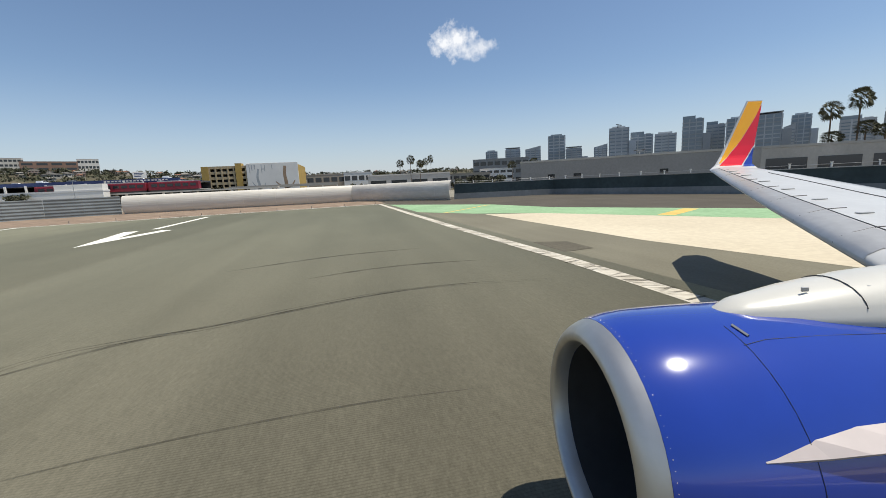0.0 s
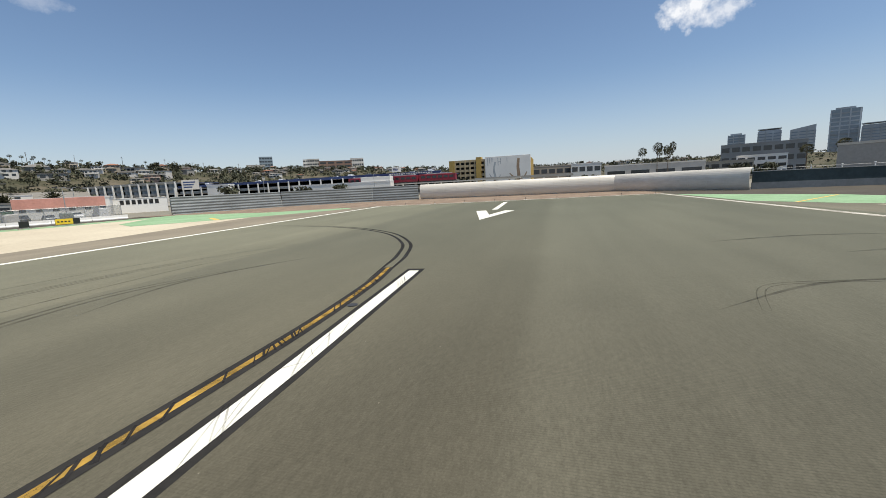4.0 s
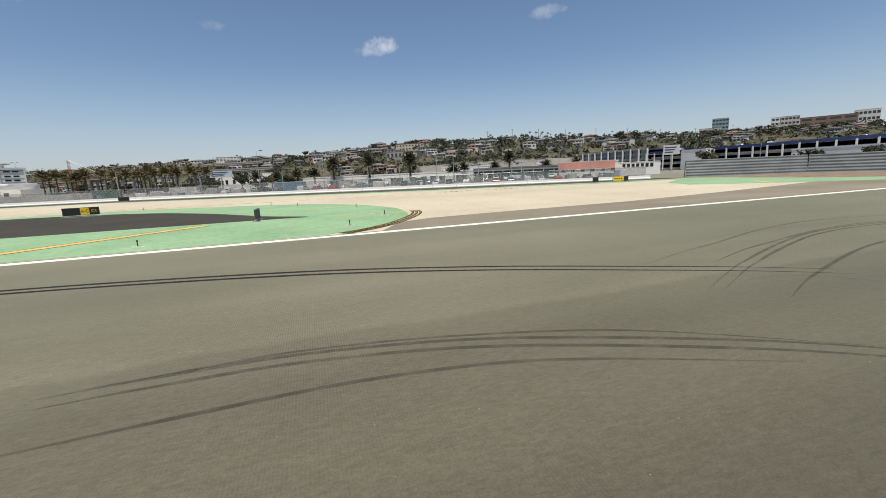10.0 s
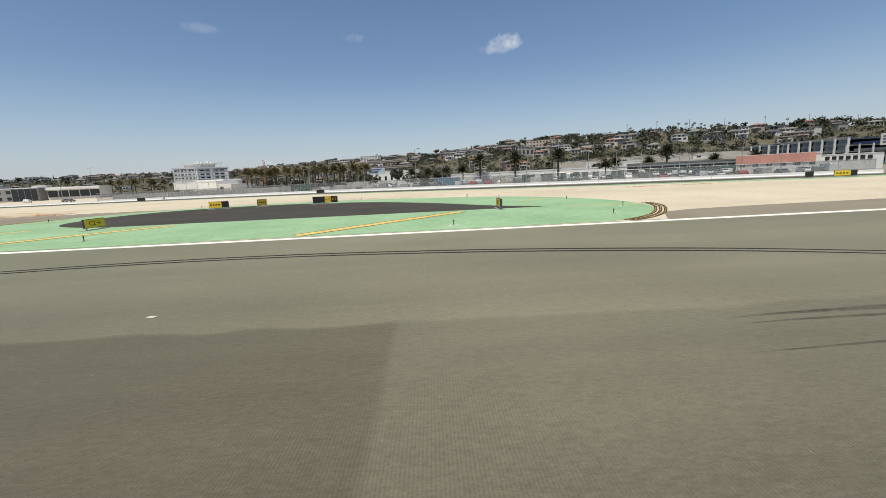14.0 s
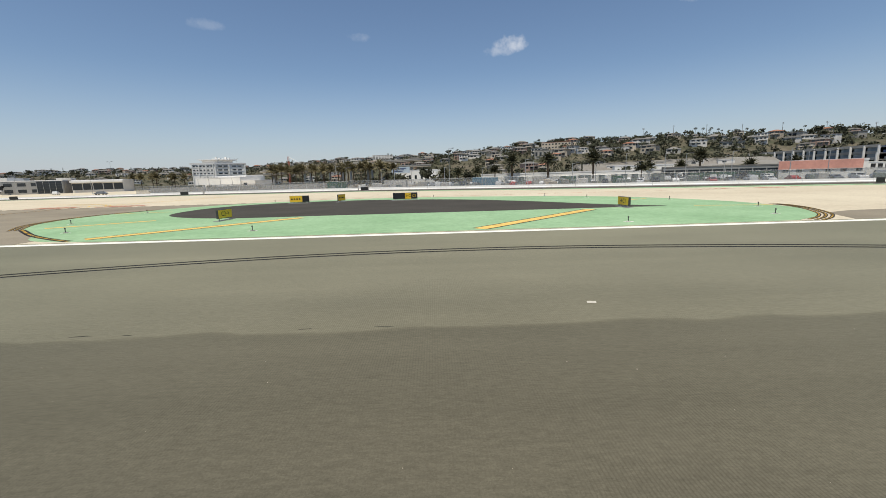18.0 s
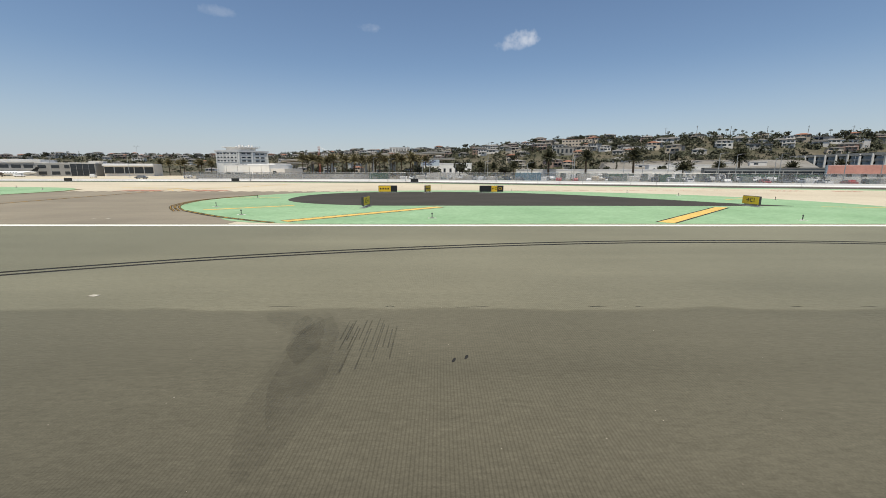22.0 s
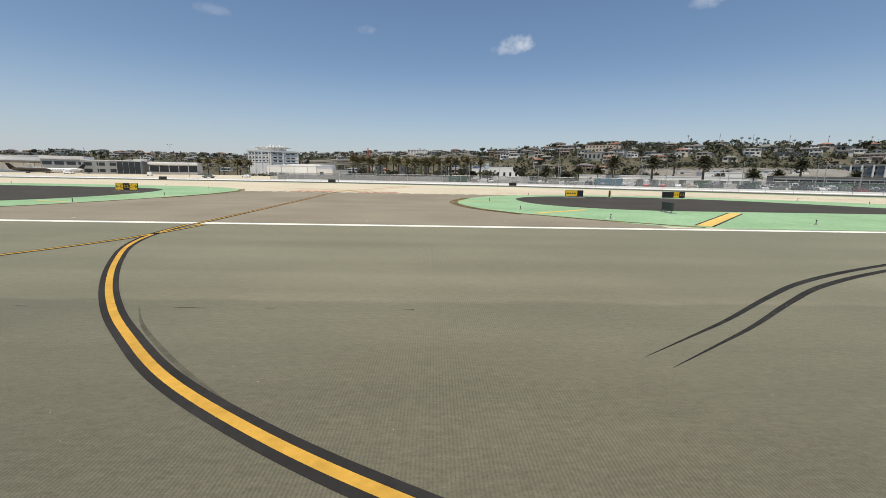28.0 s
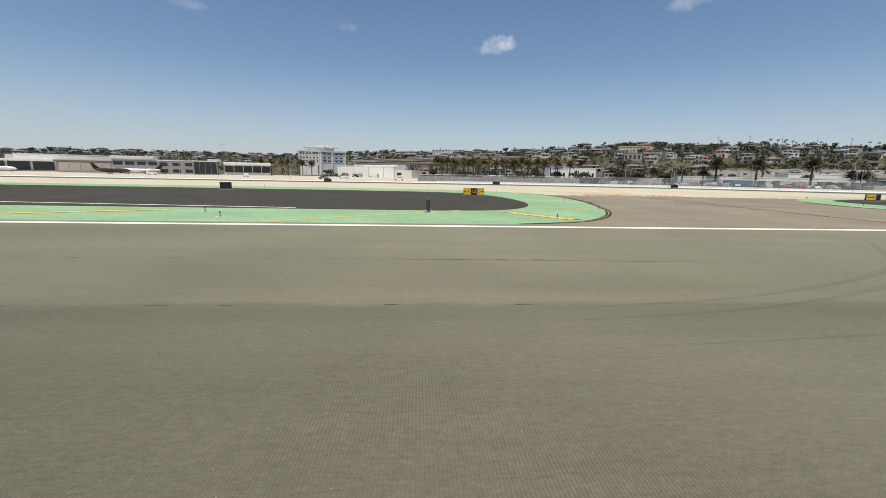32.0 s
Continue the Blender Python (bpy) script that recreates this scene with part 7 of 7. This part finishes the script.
def business_jet(x, y, turn, label, tail, body=None):
    body = body or CAR_WHITE
    th = empty("business_jet", pose(x, y, -0.09, 0, 0, turn), label, "aircraft", "parked jets")
    bm = bmesh.new()
    prev = None
    for u, r, z in ((-8, .12, 2.5), (-6.5, .6, 2.25), (-4, .95, 2.0), (0, 1.05, 1.9), (5, 1.05, 1.9), (7, .85, 1.85), (8.3, .5, 1.7), (9, .08, 1.6)):
        ring = [bm.verts.new((u, r * math.cos(k * math.pi / 6), z + r * math.sin(k * math.pi / 6))) for k in range(12)]
        if prev:
            for k in range(12):
                bm.faces.new((prev[k], prev[(k + 1) % 12], ring[(k + 1) % 12], ring[k]))
        prev = ring
    part("fuselage", bm, body, th, smooth=True)
    for s in (-1, 1):
        bm = bmesh.new()
        for z in (1.35, 1.5):
            bm.faces.new([bm.verts.new(q) for q in ((2, s * 0.8, z), (-1.5, s * 0.8, z), (-3.2, s * 8, z + 0.5), (-2.0, s * 8, z + 0.5))])
        bmesh.ops.convex_hull(bm, input=bm.verts)
        part("wing", bm, body, th)
        part("engine", tube((-5.6, s * 1.5, 2.5), (-3.0, s * 1.5, 2.5), 0.42, 0.55, 12), body, th)
        for k in range(5):
            part("window", box(0.2 + k * 1.1, 0.6 + k * 1.1, s * 1.0 - 0.03, s * 1.0 + 0.03, 2.05, 2.4), PANE, th)
        part("main_wheel", tube((-1, s * 1.4 - 0.12, 0.35), (-1, s * 1.4 + 0.12, 0.35), 0.35, 0.35, 10), TYRE, th)
        part("main_strut", tube((-1, s * 1.4, 0.3), (-1, s * 1.3, 1.5), 0.08, 0.08, 6), STEEL, th)
    bm = bmesh.new()
    for q in (-0.12, 0.12):
        bm.faces.new([bm.verts.new(v) for v in ((-5, q, 2.7), (-8, q, 2.6), (-9.2, q * 0.5, 5.2), (-7.8, q * 0.5, 5.2))])
    bmesh.ops.convex_hull(bm, input=bm.verts)
    part("fin", bm, tail, th)
    part("tailplane", box(-9.2, -7.9, -2.6, 2.6, 5.15, 5.3, 0.03), tail, th)
    part("nose_wheel", tube((6.4, -0.1, 0.3), (6.4, 0.1, 0.3), 0.3, 0.3, 10), TYRE, th)
    part("nose_strut", tube((6.4, 0, 0.3), (6.4, 0, 1.4), 0.07, 0.07, 6), STEEL, th)
    return th


JET_BROWN = material("brown jet paint", (0.085, 0.062, 0.045), 0.4, fine=3, coarse=0.4, vary=0.1)
business_jet(-157.6, 194.3, 62, "dark brown business jet parked on the apron", JET_BROWN, JET_BROWN)
business_jet(-166.9, 215.5, 24, "white business jet parked before white hangar doors", CAR_WHITE)
business_jet(-149.4, 205.5, 214, "white business jet with a dark fin on the apron", DARK_METAL_AND_SHADE)
business_jet(-232, 214, 10, "white business jet parked before a hangar", CAR_WHITE)


# ---- the airliner's wing and engine, as they stand at the start ----
PLANE = pose(145.07, -48.20, 0, 0, 0, -9.42)
airliner = empty("airliner", PLANE, "blue engine and grey wing of a jet airliner on its wheels", "aircraft")


def lofted(rings, close_ends=True):
    bm = bmesh.new()
    rows = [[bm.verts.new(p) for p in ring] for ring in rings]
    n = len(rows[0])
    for a, b in zip(rows, rows[1:]):
        for k in range(n):
            bm.faces.new((a[k], a[(k + 1) % n], b[(k + 1) % n], b[k]))
    if close_ends:
        bm.faces.new(rows[0][::-1])
        bm.faces.new(rows[-1])
    return bm


EX, EZ = 3.12, 1.34


def nacelle_ring(y, r, drop=0.0, n=48):
    """A slightly flat-bottomed ring round the engine's axis."""
    out = []
    for k in range(n):
        a = 2 * math.pi * k / n
        z = r * math.sin(a)
        if z < 0:
            z *= 0.93
        out.append((EX + r * math.cos(a) * 1.03, y, EZ + drop + z))
    return out


inlet = lofted([nacelle_ring(-1.46, 1.005, 0.02), nacelle_ring(-1.4, 0.98, 0.015), nacelle_ring(-1.345, 0.945, 0.01), nacelle_ring(-1.312, 0.905), nacelle_ring(-1.3, 0.875), nacelle_ring(-1.308, 0.85), nacelle_ring(-1.34, 0.83), nacelle_ring(-1.4, 0.815), nacelle_ring(-1.47, 0.805)], False)
nac = part("nacelle", lofted([nacelle_ring(-1.461, 1.007, 0.02), nacelle_ring(-1.6, 1.043, 0.025), nacelle_ring(-1.8, 1.063, 0.03), nacelle_ring(-2.1, 1.075, 0.03), nacelle_ring(-2.9, 1.08, 0.03), nacelle_ring(-3.8, 1.03, 0.03), nacelle_ring(-4.6, 0.93, 0.03), nacelle_ring(-4.62, 0.9, 0.03), nacelle_ring(-3.6, 0.82, 0.03)], False), BLUE_GLOSS, airliner, "glossy royal blue nacelle", smooth=True)
part("inlet_lip", inlet, LIP_METAL, nac, "bare metal inlet lip", smooth=True)
# Duct, fan disc and spinner are near-black: inlet shade put into their colour.
part("inlet_duct", lofted([nacelle_ring(-1.471, 0.804), nacelle_ring(-2.0, 0.79), nacelle_ring(-2.3, 0.79)], False), DARK_METAL_AND_SHADE, nac, smooth=True)
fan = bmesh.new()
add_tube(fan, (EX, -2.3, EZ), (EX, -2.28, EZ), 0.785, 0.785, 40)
part("fan_disc", fan, DARK_METAL_AND_SHADE, nac)
for k in range(24):
    a = 2 * math.pi * k / 24
    b = bmesh.new()
    b.faces.new([b.verts.new((EX + r * math.cos(a + t), y, EZ + r * math.sin(a + t))) for r, t, y in ((0.22, 0, -2.05), (0.22, 0.14, -2.2), (0.73, 0.22, -2.22), (0.73, 0.02, -2.08))])
    part("fan_blade", b, STEEL, nac)
part("spinner", lofted([[(EX + r * math.cos(2 * math.pi * k / 24), y, EZ + r * math.sin(2 * math.pi * k / 24)) for k in range(24)] for y, r in ((-1.75, 0.01), (-1.85, 0.11), (-2.05, 0.21), (-2.2, 0.24))], False), DARK_METAL_AND_SHADE, nac, smooth=True)
part("core_nozzle", lofted([nacelle_ring(-4.3, 0.62), nacelle_ring(-5.2, 0.45), nacelle_ring(-5.9, 0.25)]), STEEL, nac, smooth=True)
# rivets round the lip and panel seams
riv = bpy.data.meshes.new("rivet")
rb = bmesh.new()
bmesh.ops.create_icosphere(rb, subdivisions=1, radius=0.0042)
rb.to_mesh(riv)
rb.free()
riv.materials.append(LIP_METAL)
for k in range(132):
    a = radians(-30 + k * 240 / 131)
    o = new("rivet", riv)
    o.parent = nac
    z = 1.012 * math.sin(a)
    o.matrix_basis = pose(EX + 1.012 * math.cos(a) * 1.03, -1.49 - 0.02 * (k % 2), EZ + 0.02 + (z if z > 0 else z * 0.93))


def seam(points, width=0.012):
    b = bmesh.new()
    for p, q in zip(points, points[1:]):
        add_tube(b, p, q, width / 2, width / 2, 4, False)
    return b


def on_nacelle(y, deg, r=1.083):
    a = radians(deg)
    f = 1.0 if y > -2.9 else 1.0 - 0.045 * (-2.9 - y)
    return (EX + r * f * math.cos(a) * 1.03, y, EZ + 0.03 + r * f * math.sin(a))


part("seam", seam([on_nacelle(-2.28 - 0.0015 * (d - 105), d, 1.078) for d in range(105, 221, 5)], 0.004), DARK_METAL_AND_SHADE, nac)
part("seam", seam([on_nacelle(-2.28 - 0.2 * k, 116 - (2 if k else 0), 1.078) for k in range(10)], 0.004), DARK_METAL_AND_SHADE, nac)
part("latch", seam([on_nacelle(-2.34, 105, 1.085), on_nacelle(-2.37, 112, 1.085)], 0.022), STEEL, nac)
STRAKE = material("pale pinkish grey paint", (0.5, 0.44, 0.42), 0.4, fine=4, coarse=0.6, vary=0.08, bump=0.02)
# the strake on the inboard side
inner = [Vector(on_nacelle(y, d, 1.065)) for y, d in ((-2.03, 155), (-2.34, 149.5), (-2.64, 146.5), (-3.0, 145), (-3.4, 144))]
outer = [Vector(on_nacelle(y, d, 1.065)) + Vector((-h, 0.5 * h, 0.1 * h)) for y, d, h in ((-2.04, 156, 0.01), (-2.44, 155, 0.05), (-2.7, 153.5, 0.09), (-3.05, 152, 0.13), (-3.4, 150, 0.15))]
st = bmesh.new()
ri, ro = [st.verts.new(v) for v in inner], [st.verts.new(v) for v in outer]
for k in range(4):
    st.faces.new((ri[k], ri[k + 1], ro[k + 1], ro[k]))
r = bmesh.ops.extrude_face_region(st, geom=st.faces[:])
bmesh.ops.translate(st, vec=(0.012, 0, -0.022), verts=[g for g in r["geom"] if isinstance(g, bmesh.types.BMVert)])
part("strake", st, STRAKE, nac, "pale pink-white fin on the nacelle")
# pylon fairing
pyl = []
for y, w, z0, z1 in ((-2.28, 0.03, 2.36, 2.39), (-2.62, 0.19, 2.31, 2.53), (-3.1, 0.3, 2.23, 2.62), (-3.7, 0.38, 2.18, 2.7), (-4.6, 0.42, 2.1, 2.76), (-5.6, 0.4, 2.0, 2.78), (-7.0, 0.36, 1.95, 2.74)):
    pyl.append([(EX + w * math.cos(2 * math.pi * k / 20) * (1.15 if k in range(11, 20) else 1), y, (z0 + z1) / 2 + (z1 - z0) / 2 * math.sin(2 * math.pi * k / 20)) for k in range(20)])
pylon = part("pylon_fairing", lofted(pyl), FAIRING, airliner, "cream white fairing over the engine", smooth=True)
for y, dx in ((-3.05, -0.2), (-3.55, -0.27), (-4.1, -0.3)):
    part("vent_slot", box(EX + dx * 0.75 - 0.008, EX + dx * 0.75 + 0.008, y - 0.03, y + 0.03, 2.6, 2.635, 0.003), STEEL, pylon)
part("seam", seam([(EX + 0.34 * math.cos(radians(d)), -3.4, 2.43 + 0.235 * math.sin(radians(d))) for d in range(10, 175, 12)], 0.01), DARK_METAL_AND_SHADE, pylon)

# the wing: sections from root to tip (x, leading edge y, chord, z, thickness)
SECTIONS = [(1.7, -3.9, 7.9, 1.9, 0.95), (3.2, -5.1, 6.5, 2.0, 0.75), (5.0, -6.05, 5.3, 2.2, 0.55), (9.0, -7.97, 4.0, 2.76, 0.4), (13.0, -10.0, 2.75, 3.32, 0.27), (15.1, -11.15, 1.9, 3.6, 0.17)]
AIRFOIL = [(0.0, 0.0), (0.012, 0.16), (0.05, 0.3), (0.15, 0.46), (0.35, 0.5), (0.6, 0.36), (0.85, 0.14), (1.0, 0.01), (0.85, -0.05), (0.6, -0.2), (0.35, -0.42), (0.15, -0.4), (0.05, -0.26), (0.012, -0.13)]
wing = part("wing", lofted([[(x, le - c * u, z + th * v) for u, v in AIRFOIL] for x, le, c, z, th in SECTIONS]), WING_GREY, airliner, "pale grey painted wing", smooth=True)


def wing_at(x, u, up=True):
    for s0, s1 in zip(SECTIONS, SECTIONS[1:]):
        if s0[0] <= x <= s1[0]:
            f = (x - s0[0]) / (s1[0] - s0[0])
            le, c, z, th = (s0[k] + (s1[k] - s0[k]) * f for k in (1, 2, 3, 4))
            v = np.interp(u, [0, 0.012, 0.05, 0.15, 0.35, 0.6, 0.85, 1.0], [0, 0.16, 0.3, 0.46, 0.5, 0.36, 0.14, 0.01])
            return (x, le - c * u, z + th * v + 0.004)
    return (x, 0, 0)


slat = bmesh.new()
cols = []
for k in range(24):
    x = 5.2 + k * 0.42
    cols.append([slat.verts.new(Vector(wing_at(x, u)) + Vector((0, 0, 0.006))) for u in (0.004, 0.012, 0.03, 0.05, 0.09, 0.14)])
for a, b in zip(cols, cols[1:]):
    for p in range(5):
        slat.faces.new((a[p], b[p], b[p + 1], a[p + 1]))
part("slat", slat, LIP_METAL, wing, "bare metal leading edge slat", smooth=True)
part("seam", seam([wing_at(5.2 + k * 0.42, 0.15) for k in range(24)], 0.02), DARK_METAL_AND_SHADE, wing)
part("seam", seam([wing_at(5.5 + k * 0.4, 0.62) for k in range(20)], 0.03), DARK_METAL_AND_SHADE, wing)
for x in (6.0, 7.4, 8.8, 10.2, 11.6, 13.0, 14.2):
    part("seam", seam([wing_at(x, u) for u in (0.004, 0.03, 0.07, 0.15, 0.24)], 0.02), DARK_METAL_AND_SHADE, wing)
    part("hinge_cover", box(-0.05, 0.05, -0.14, 0.14, -0.005, 0.015, 0.003, Matrix.Translation(wing_at(x - 0.5, 0.24))), STEEL, wing)
# winglet: a curved white root, then orange-yellow, red and blue fields on the blade
ROOT = [(15.1, -11.15, 1.9, 3.6), (15.62, -11.75, 1.5, 3.78), (15.85, -12.1, 1.32, 4.1), (16.0, -12.45, 1.15, 4.6), (16.28, -13.42, 0.62, 6.3)]


def blade(f0, f1, u0, u1, pad):
    """A field of the winglet between two heights (0..1) and two chord lines (functions of height)."""
    rows = []
    for k in range(13):
        f = f0 + (f1 - f0) * k / 12
        g = f * (len(ROOT) - 1)
        i = min(int(g), len(ROOT) - 2)
        q = [ROOT[i][n] + (ROOT[i + 1][n] - ROOT[i][n]) * (g - i) for n in range(4)]
        a, b = u0(f), max(u1(f), u0(f) + 0.002)
        rows.append([(q[0] + sx, q[1] - q[2] * u, q[3] - 0.0 * sx) for u, sx in ((a, -0.035 - pad), (b, -0.03 - pad), (b, 0.03 + pad), (a, 0.035 + pad))])
    return lofted(rows)


winglet = part("winglet", blade(0.0, 1.0, lambda f: 0.0, lambda f: 1.0, 0.0), WING_GREY, airliner, "white upswept winglet")
def orange_edge(f):
    return float(np.interp(f, [0.28, 0.6, 0.75, 0.85, 0.93, 1.0], [0.1, 0.26, 0.4, 0.62, 0.86, 1.0]))


def blue_edge(f):
    return float(np.interp(f, [0.12, 0.3, 0.5, 0.68], [0.7, 0.78, 0.88, 0.99]))


part("orange_field", blade(0.3, 0.995, lambda f: 0.05, orange_edge, 0.004), ORANGE_GLOSS, winglet, "orange-yellow stripe")
part("red_field", blade(0.2, 0.97, lambda f: orange_edge(f) + 0.015, lambda f: 1.0 if f > 0.68 else blue_edge(f) - 0.04, 0.004), RED_GLOSS, winglet, "red stripe")
part("blue_field", blade(0.12, 0.66, blue_edge, lambda f: 1.0, 0.004), BLUE_GLOSS, winglet, "blue corner")
# main wheels that carry the wing
for x in (1.25, 2.1):
    wh = part("main_wheel", tube((x - 0.2, -7.4, 0.56), (x + 0.2, -7.4, 0.56), 0.56, 0.56, 24), TYRE, airliner)
    part("rim", tube((x - 0.21, -7.4, 0.56), (x + 0.21, -7.4, 0.56), 0.28, 0.28, 16), STEEL, wh)
part("gear_leg", tube((1.7, -7.4, 0.5), (2.1, -7.4, 2.1), 0.13, 0.15, 12), STEEL, airliner)
